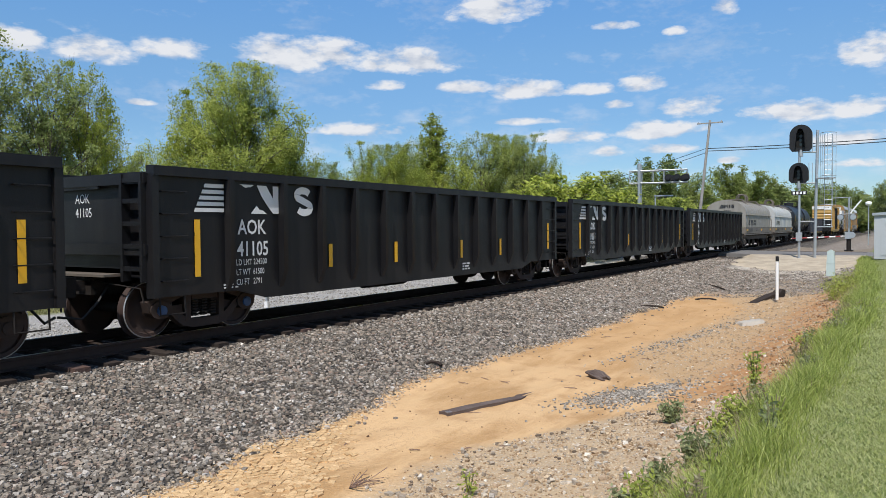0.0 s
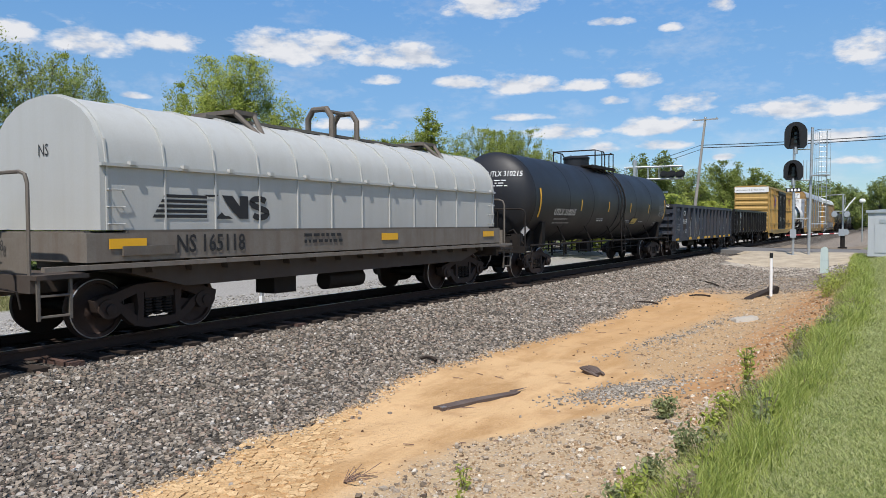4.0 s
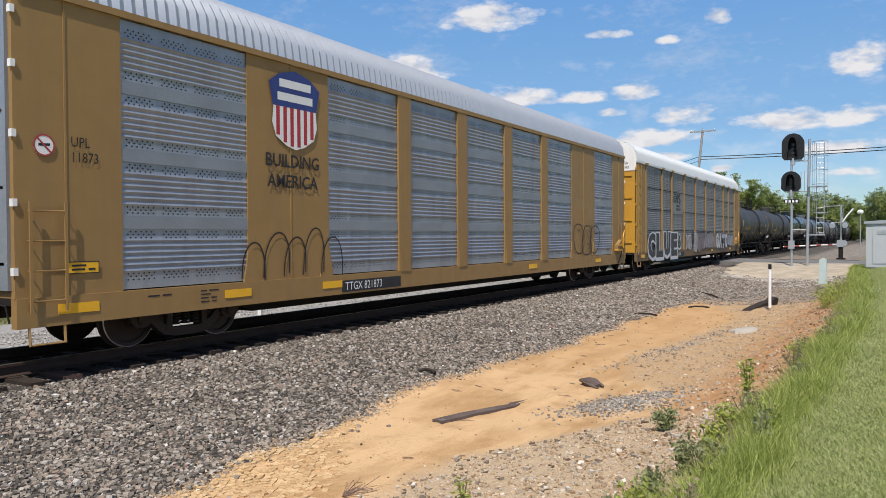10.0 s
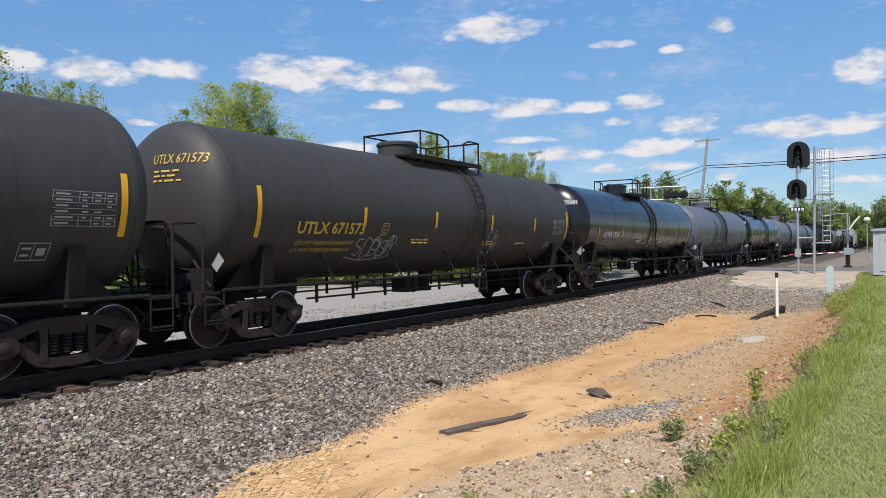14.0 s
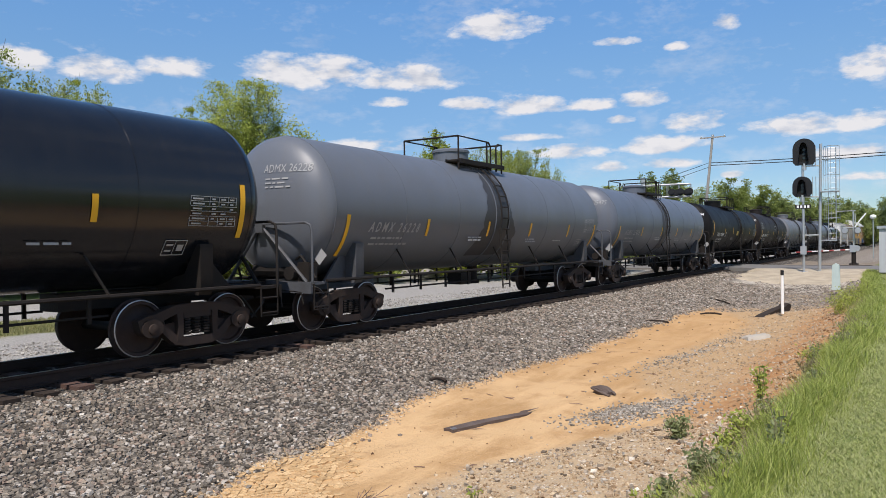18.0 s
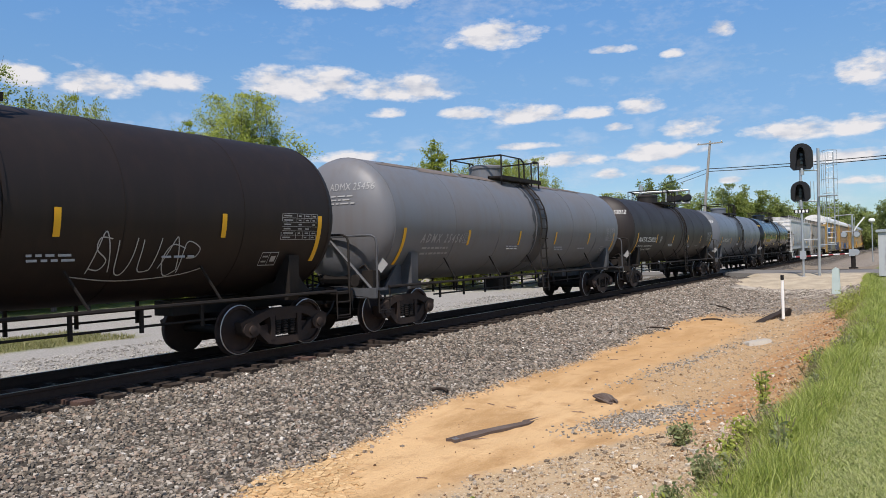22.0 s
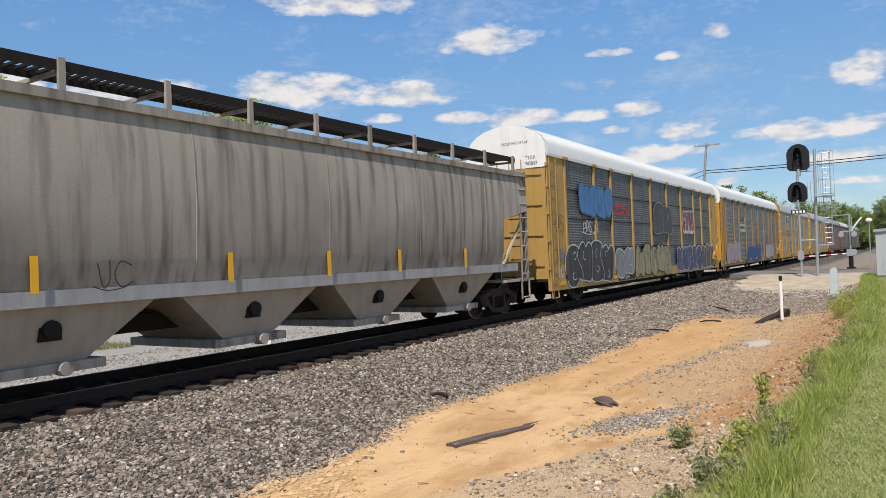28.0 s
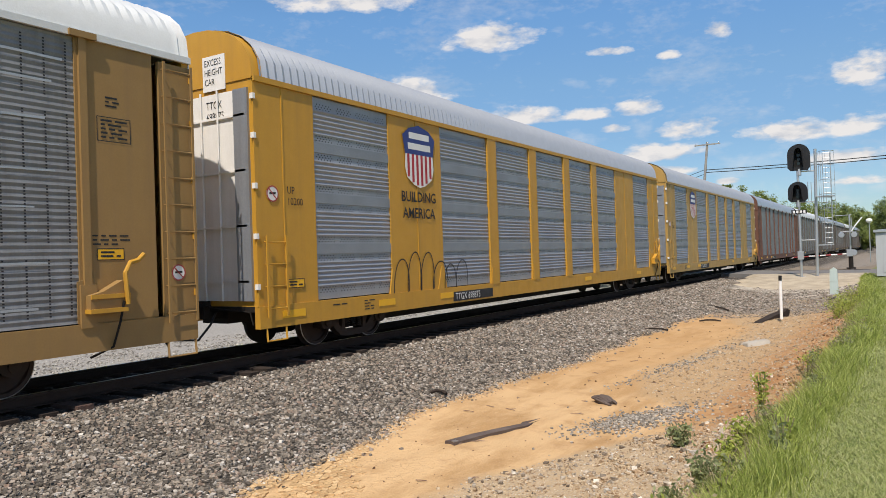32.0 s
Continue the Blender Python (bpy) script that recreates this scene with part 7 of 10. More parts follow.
        for z in (1.4, 2.4, 3.4, 4.4):
            g.box(-1.3, 1.3, *sorted((ye + s * 0.01, ye + s * 0.03)), z - 0.02, z + 0.02)
        for z in (1.3, 2.2, 3.1, 4.0, 4.7):
            g.box(X - 0.05, X + 0.03, *sorted((ye + s * 0.03, ye - s * 0.03)), z - 0.05, z + 0.05)
        part("door_hardware", g, WHITE_PAINT if style == "nine" else spec.get("end", paint), car)
        yl0, yl1 = sorted((ye - s * 0.17, ye - s * 0.65)) if style == "nine" else sorted((ye - s * 0.04, ye - s * 0.55))
        ladder(car, X + 0.01, yl0, yl1, [0.9, 1.3, 1.7, 2.1] if style == "nine" else [1.0 + 0.42 * k for k in range(10)], paint, name="ladder")
        st = Shape().tube([(X, yl0, z0 + 0.1), (X + 0.03, yl0, 0.32), (X + 0.03, yl1, 0.32), (X, yl1, z0 + 0.1)], 0.022, 5)
        part("step", st, paint, car)
        if not low and s > 0:
            yb = 11.1 if style != "nine" else 11.4
            br = part("hand_brake", Shape().extrude([(yb, 1.12), (yb + 0.65, 1.12), (yb + 0.75, 1.35), (yb + 0.5, 1.55), (yb + 0.2, 1.4), (yb, 1.35)], "x", X + 0.01, X + 0.16), paint, car)
            part("brake_bracket", Shape().box(X + 0.02, X + 0.2, yb - 0.02, yb + 0.55, 1.1, 1.16).box(X + 0.16, X + 0.19, yb, yb + 0.6, 1.3, 1.36), YELLOW, br)
            part("brake_lever", Shape().tube([(X + 0.2, yb + 0.55, 1.2), (X + 0.22, yb + 0.5, 1.65), (X + 0.2, yb + 0.6, 1.8), (X + 0.17, yb + 0.75, 1.83), (X + 0.17, yb + 0.85, 1.92)], 0.035, 8), YELLOW, br)
            part("brake_chain", Shape().tube([(X + 0.18, yb + 0.5, 1.25), (X + 0.15, yb + 0.45, 0.95), (X + 0.05, yb + 0.4, 0.6), (X - 0.2, yb + 0.2, 0.45)], 0.018, 5), IRON, br)
    add_couplers(car, y0 + 0.1, y1 - 0.1)
    add_truck(car, -tc)
    add_truck(car, tc)
    xs = X + 0.024
    if style == "nine" and not low:
        red = surface("shield red", (0.42, 0.03, 0.04), 0.55, bump=0)
        blue = surface("shield blue", (0.03, 0.05, 0.2), 0.55, bump=0)
        c = -7.33
        g = Shape()
        sh = [(-0.62, 4.18), (-0.66, 3.85), (-0.56, 3.6), (-0.26, 3.44), (0.0, 3.38), (0.26, 3.44), (0.56, 3.6), (0.66, 3.85), (0.62, 4.18)]
        g.put([(xs, c + a * 0.92, b) for a, b in sh], [tuple(range(9))])
        part("shield", g, WHITE_PAINT, car)
        g = Shape()
        for k in range(6):
            a = -0.55 + 0.2 * k
            lo = 3.43 + 0.28 * (abs(a + 0.05) / 0.6) ** 2
            g.put([(xs + 0.002, c + (a) * 0.92, lo), (xs + 0.002, c + (a + 0.1) * 0.92, lo), (xs + 0.002, c + (a + 0.1) * 0.92, 4.16), (xs + 0.002, c + a * 0.92, 4.16)], [(0, 1, 2, 3)])
        part("shield_stripes", g, red, car)
        g = Shape().put([(xs + 0.002, c + a * 0.92, b) for a, b in [(-0.64, 4.16), (0.64, 4.16), (0.74, 4.58), (0.46, 4.76), (0.0, 4.86), (-0.46, 4.76), (-0.74, 4.58)]], [tuple(range(7))])
        part("shield_top", g, blue, car)
        bars([(0, 0, 0.85, 0.15), (-0.05, -0.25, 0.95, 0.15)], WHITE_TEXT, car, (xs + 0.004, c - 0.42, 4.52))
        if spec.get("words", True):
            lettering("BUILDING", 0.34, BLACK_TEXT, car, (xs, c - 0.06, 3.04), align="CENTER", squeeze=0.95, bold=0.005)
            lettering("AMERICA", 0.34, BLACK_TEXT, car, (xs, c - 0.06, 2.66), align="CENTER", squeeze=0.95, bold=0.005)
        part("height_plate", Shape().box(0.22, 0.82, y0 - 0.01, y0 - 0.002, 4.93, 5.58), WHITE_PAINT, car, "white plate with black words")
        lettering("EXCESS\nHEIGHT\nCAR", 0.17, BLACK_TEXT, car, (0.27, y0 - 0.014, 5.4), FRONT, squeeze=0.8)
        lettering(spec["mark"], 0.2, BLACK_TEXT, car, (0.27, y0 + 0.005, 4.6), FRONT, squeeze=0.8)
    else:
        lettering(spec["mark"], 0.18, BLACK_TEXT, car, (0.75, y0 - 0.008, 4.9), FRONT, squeeze=0.8)
    bk = Shape().box(X + 0.03, X + 0.036, -6.0, -3.9, z0 + 0.04, z0 + 0.28)
    part("number_board", bk, BLACK_TEXT, car, "black board with the car number")
    lettering(spec["mark"].replace("\n", " "), 0.24, WHITE_TEXT, car, (X + 0.04, -5.9, z0 + 0.08), squeeze=0.9)
    for y in (-11.7, -8.8, -6.3, 3.4, 9.4):
        tape(car, X + 0.034, y, z0 + 0.22, 0.6, 0.14, flat=True)
    for y in spec.get("over", ()):
        tape(car, X + 0.08, y - 0.2, 0.84, 0.4, 0.1, flat=True)
    if not low:
        if style == "nine":
            framed_label(car, X + 0.016, -11.85, 1.24, 0.47, 0.17, YEL_TAPE, 2)
            no_sign(car, X + 0.014, -12.15, 2.98, 0.15)
            for i, row in enumerate(spec.get("tag", "UP\n10200").split("\n")):
                lettering(row, 0.2, BLACK_TEXT, car, (X + 0.014, -11.78, 3.0 - 0.21 * i), squeeze=0.85)
        else:
            framed_label(car, X + 0.004, 11.36, 3.55, 0.54, 0.36, None, 5)
            framed_label(car, X + 0.004, 11.31, 1.84, 0.43, 0.17, YEL_TAPE, 2)
            smallprint(BLACK_TEXT, car, (X + 0.004, 11.5, 4.18), 0.2, 3, 0.06, seed=6, th=0.025)
            smallprint(BLACK_TEXT, car, (X + 0.004, 11.25, 2.18), 0.6, 3, 0.06, seed=7, th=0.022)
            no_sign(car, X + 0.004, 12.68, 1.62, 0.13)
        smallprint(BLACK_TEXT, car, (X + 0.034, -10.6, z0 + 0.28), 0.6, 1, 0.06, seed=8, th=0.025)
        smallprint(BLACK_TEXT, car, (X + 0.034, -9.6, z0 + 0.3), 0.35, 4, 0.06, seed=9, th=0.022)
    for args in spec.get("spray", ()):
        if isinstance(args[5], str):
            sprayed_word(car, X + 0.06, *args[:4], args[5], args[6], args[4][0])
            continue
        if args[6] is None and len(args) < 8:
            (humps if style == "nine" else scribble)(car, X + 0.02, *args[:4], surface("spray %.2f %.2f %.2f" % args[4][0], args[4][0], 0.6, bump=0, amount=0.35), args[5])
            continue
        scrawl(car, X + 0.062 if style != "nine" else X + 0.034, *args[:4], args[4], seed=args[5], fill=args[6], seam=args[7] if len(args) > 7 and args[6] else None, haze=args[8] if len(args) > 8 else None)
    if spec.get("emblem"):
        y, m = spec["emblem"]
        if m is BLACK_TEXT:
            g = Shape().box(X - 0.02, X + 0.004, y - 0.2, y + 2.1, 2.85, 3.9)
            part("emblem_plate", g, spec.get("plate", GALV_DARK), car)
        if m is BLACK_TEXT:
            wide = spec.get("plate") is COIL_WHITE
            stripes_and_letters(car, X + 0.006, y - 0.1, 3.4, 0.5, m, False, wide=0.95 if wide else 0.75)
            stripes_and_letters(car, X + 0.007, y - (0.65 if wide else 0.95), 3.4, 0.5, m, True, near=True, wide=0.0)
            if wide:
                bars([(0.125 * k + 0.08 * (k > 6), 0.0, 0.095, 0.15) for k in range(15)], m, car, (X + 0.006, y - 0.12, 3.08))
            else:
                bars([(0.35 + 0.115 * k, 0.0, 0.085, 0.13) for k in range(7)] + [(0.35 + 0.115 * k, -0.19, 0.085, 0.13) for k in range(8)], m, car, (X + 0.006, y + 0.3, 3.2))
        else:
            bars([(0.2, 0.2, 0.13, 0.42), (0.33, 0.2, 0.6, 0.12), (0.33, 0.5, 0.6, 0.12), (1.05, 0.2, 0.13, 0.42), (1.56, 0.2, 0.13, 0.42)], m, car, (X - 0.004, y, 3.05))
            part("emblem_bar", Shape().put([(X - 0.003, y + 1.07, 3.67), (X - 0.003, y + 1.2, 3.67), (X - 0.003, y + 1.68, 3.25), (X - 0.003, y + 1.55, 3.25)], [(0, 1, 2, 3)]), m, car)
    return car


# ---- covered hoppers ----
def hopper(spec, f, r, nexts):
    tc = (r - f) / 2
    y0, y1 = -9.0, 9.2
    car = start_car("hopper_car", spec["label"], "covered hopper", f, r, (y0 - 0.35, y1 + 0.35), nexts, "covered hopper cars of the train")
    mat, X = spec["mat"], 1.5
    # body with slightly bowed sides
    prof = [(1.36, 1.42), (1.48, 1.9), (1.53, 2.8), (1.5, 3.7), (1.42, 4.16), (1.1, 4.34), (-1.1, 4.34), (-1.42, 4.16), (-1.5, 3.7), (-1.53, 2.8), (-1.48, 1.9), (-1.36, 1.42)]
    g = Shape()
    ys = [y0 + 1.9, y0 + 1.5, y1 - 1.5, y1 - 1.9]
    g.extrude(prof, "y", y0 + 1.55, y1 - 1.55)
    body = part("body", g, mat, car, sharp=28)
    for s, ye in ((-1, y0), (1, y1)):
        a = ye - s * 1.55
        # sloping end: upper part reaches the end of the car
        top = [p for p in prof if p[1] > 2.75]
        vs = [(p[0], ye, p[1] if p[1] > 3.0 else 3.1) for p in top] + [(p[0], a, p[1]) for p in top]
        n = len(top)
        g = Shape().put(vs, [(i, (i + 1) % n, n + (i + 1) % n, n + i) for i in range(n)] + [tuple(range(n)), tuple(range(n, 2 * n))])
        part("end_slope", g, mat, body, sharp=28)
        # slope sheet under the overhang: its shade is put in as near-black colour
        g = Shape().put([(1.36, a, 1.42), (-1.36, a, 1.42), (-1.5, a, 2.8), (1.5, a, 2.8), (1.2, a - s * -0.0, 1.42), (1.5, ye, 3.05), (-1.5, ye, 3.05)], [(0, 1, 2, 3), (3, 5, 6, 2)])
        part("slope_sheet", g, IRON, body, "slope sheet coloured dark for the shade under the end")
        fr = Shape()
        for xx in (-1.42, 1.42):
            fr.box(xx - 0.06, xx + 0.06, ye - 0.06, ye + 0.06, 0.95, 4.3)
            fr.tube([(xx, ye, 3.0), (xx, a, 1.5)], 0.05, 6)
        for xx in (-0.5, 0.5):
            fr.box(xx - 0.05, xx + 0.05, ye - 0.05, ye + 0.05, 0.95, 3.1)
        for z in np.arange(1.2, 4.3, 0.42):
            fr.tube([(0.85, ye + s * 0.1, z), (1.42, ye + s * 0.1, z)], 0.02, 5)
            fr.tube([(1.52, ye, z), (1.52, ye - s * 0.5, z)], 0.02, 5)
        fr.box(-1.5, 1.5, *sorted((ye - s * 1.5, ye + s * 0.35)), 0.98, 1.05)
        fr.tube([(1.52, ye - s * 0.5, 0.95), (1.52, ye - s * 0.5, 3.2)], 0.03, 5)
        fr.tube([(1.5, ye, 0.5), (1.5, ye - s * 0.5, 0.5)], 0.02, 5)
        for q in (0, 0.5):
            fr.box(1.48, 1.52, ye - s * q - 0.02, ye - s * q + 0.02, 0.45, 1.0)
        part("end_frame", fr, spec.get("frame", mat), car)
        wb = Shape().cyl((-0.4, ye - s * 0.8, 1.3), (0.4, ye - s * 0.8, 1.3), 0.18, 10).box(0.3, 0.8, *sorted((ye - s * 0.9, ye - s * 0.5)), 1.05, 1.5)
        part("brake_gear", wb, IRON, car)
    # side sill and top rail
    for s in (-1, 1):
        part("side_sill", Shape().box(min(s * 1.36, s * 1.44), max(s * 1.36, s * 1.44), y0 + 0.6, y1 - 0.6, 1.3, 1.52), spec.get("sill", mat), car)
        part("top_rail", Shape().box(min(s * 1.38, s * 1.5), max(s * 1.38, s * 1.5), y0, y1, 4.12, 4.26), mat, car)
    sm = Shape()
    for y in np.linspace(y0 + 2.6, y1 - 2.6, 5):
        for (a, b) in zip(prof[:4], prof[1:5]):
            sm.cyl((a[0] + 0.003, y, a[1]), (b[0] + 0.003, y, b[1]), 0.012, 4)
    part("side_seams", sm, mat, body)
    # discharge hoppers
    n = spec.get("bays", 4)
    bw = (y1 - y0 - 3.4) / n
    for k in range(n):
        c = y0 + 1.7 + bw * (k + 0.5)
        g = Shape()
        t, b2 = bw * 0.47, bw * 0.16
        top = [(-1.36, c - t, 1.4), (1.36, c - t, 1.4), (1.36, c + t, 1.4), (-1.36, c + t, 1.4)]
        low = [(-1.1, c - b2, 0.5), (1.1, c - b2, 0.5), (1.1, c + b2, 0.5), (-1.1, c + b2, 0.5)]
        g.put(top + low, [(0, 1, 5, 4), (1, 2, 6, 5), (2, 3, 7, 6), (3, 0, 4, 7), (4, 5, 6, 7)])
        hp = part("discharge_hopper", g, spec.get("hop", mat), car, sharp=20)
        q = Shape().box(-1.15, 1.2, c - b2 - 0.25, c + b2 + 0.25, 0.36, 0.5)
        q.cyl((1.1, c + b2 * 0.3, 0.42), (1.32, c + b2 * 0.3, 0.42), 0.1, 10)
        part("outlet_gate", q, mat, hp)
        q = Shape().lathe([(0, 0.13), (0.08, 0.13), (0.1, 0.08), (0.1, 0.0)], (1.24, c, 0.98), "x", 12).box(1.2, 1.25, c - 0.16, c + 0.16, 0.82, 1.16)
        part("vibrator_bracket", q, IRON, hp)
    cs = Shape().box(-0.3, 0.3, y0 - 0.35, y1 + 0.35, 0.72, 1.02)
    part("center_sill", cs, IRON, car)
    # roof walkway and hatches
    w = Shape()
    for y in np.arange(y0 + 0.2, y1 - 0.1, 0.16):
        w.box(0.55, 1.2, y - 0.025, y + 0.025, 4.68, 4.72).box(-1.2, -0.55, y - 0.025, y + 0.025, 4.68, 4.72)
    for xx in (-1.22, -0.53, 0.53, 1.22):
        w.box(xx - 0.012, xx + 0.012, y0 + 0.1, y1 - 0.1, 4.6, 4.75)
    part("roof_walkway", w, IRON, car)
    for y in np.linspace(y0 + 0.3, y1 - 0.3, 11):
        w = Shape()
        for xx in (-1.25, 1.25):
            w.box(xx - 0.03, xx + 0.03, y - 0.05, y + 0.05, 4.24, 4.78)
        w.box(-1.25, 1.25, y - 0.03, y + 0.03, 4.56, 4.62)
        part("walkway_support", w, mat, car)
    h = Shape().box(-0.35, 0.35, y0 + 1.0, y1 - 1.0, 4.32, 4.5)
    part("hatch_cover", h, mat, car)
    eb = Shape().box(-1.42, 1.42, y0 - 0.03, y0 - 0.002, 3.15, 4.2)
    part("end_board", eb, WHITE_PAINT, car)
    add_couplers(car, y0 - 0.35, y1 + 0.35)
    add_truck(car, -tc)
    add_truck(car, tc)
    x = 1.545
    lettering(spec["mark"], 0.36, BLACK_TEXT, car, (x, -7.7, 2.36), squeeze=0.9)
    smallprint(BLACK_TEXT, car, (x - 0.05, -7.7, 1.72), 1.0, 2, 0.15, seed=3, th=0.08)
    lettering(spec["mark"], 0.24, BLACK_TEXT, car, (0.3, y0 - 0.035, 3.9), FRONT, squeeze=0.85)
    smallprint(BLACK_TEXT, car, (-0.6, y0 - 0.035, 3.55), 0.6, 4, 0.1, FRONT, seed=5, th=0.05)
    for y in spec.get("strips", (-4.0, -1.3, 1.4, 4.2, 7.0)):
        tape(car, x - 0.03, y, 1.9 if "strips" not in spec else 1.74, 0.5, 0.11)
    tape(car, x - 0.03, -7.95, 2.0, 0.86, 0.11)
    if spec.get("plate"):
        tape(car, 1.446, 6.9, 1.41, 1.0, 0.14, flat=True)
    scribble(car, x, -4.95, 1.5, 0.55, 0.45, surface("spray 0.03 0.03 0.03", (0.03, 0.03, 0.03), 0.6, bump=0, amount=0.35), 77, fat=0.6)
    return car


# ---- the train ----
SPEED = 16.61
DARK_STAIN = surface("dark spill stain", (0.035, 0.035, 0.038), 0.5, second=(0.06, 0.06, 0.065), amount=0.6, bump=0.0)
FRAME_GREY = surface("dirty grey steel paint", (0.085, 0.09, 0.10), 0.6, second=(0.05, 0.05, 0.052), amount=0.6, streak=0.4, dirt=(0.04, 0.034, 0.03))
FRAME_PALE = surface("worn pale sill paint", (0.36, 0.365, 0.37), 0.55, second=(0.24, 0.235, 0.23), amount=0.5, scale=1.5, streak=0.35, dirt=(0.15, 0.13, 0.11))
RUST_STAIN = surface("orange rust stain", (0.15, 0.105, 0.075), 0.75, second=(0.13, 0.13, 0.13), amount=0.7, scale=1.4, fine=14, bump=0.02)
RUST_SPOT = surface("brown rust run", (0.28, 0.12, 0.045), 0.8, second=(0.5, 0.36, 0.24), amount=0.7, scale=5, bump=0.02)
AOK = dict(mat=BLACK_CAR, z0=0.70, ribs=15, style="deep", label="black high-sided gondola with white lettering and yellow strips")
BLUE_CAP = surface("blue bearing cap", (0.04, 0.09, 0.2), 0.5)
MAROON, NAVY, SKYBLUE, PINKISH = (0.30, 0.035, 0.05), (0.03, 0.04, 0.13), (0.05, 0.22, 0.52), (0.40, 0.34, 0.34)
INK, CHALK = (0.015, 0.015, 0.018), (0.62, 0.62, 0.62)
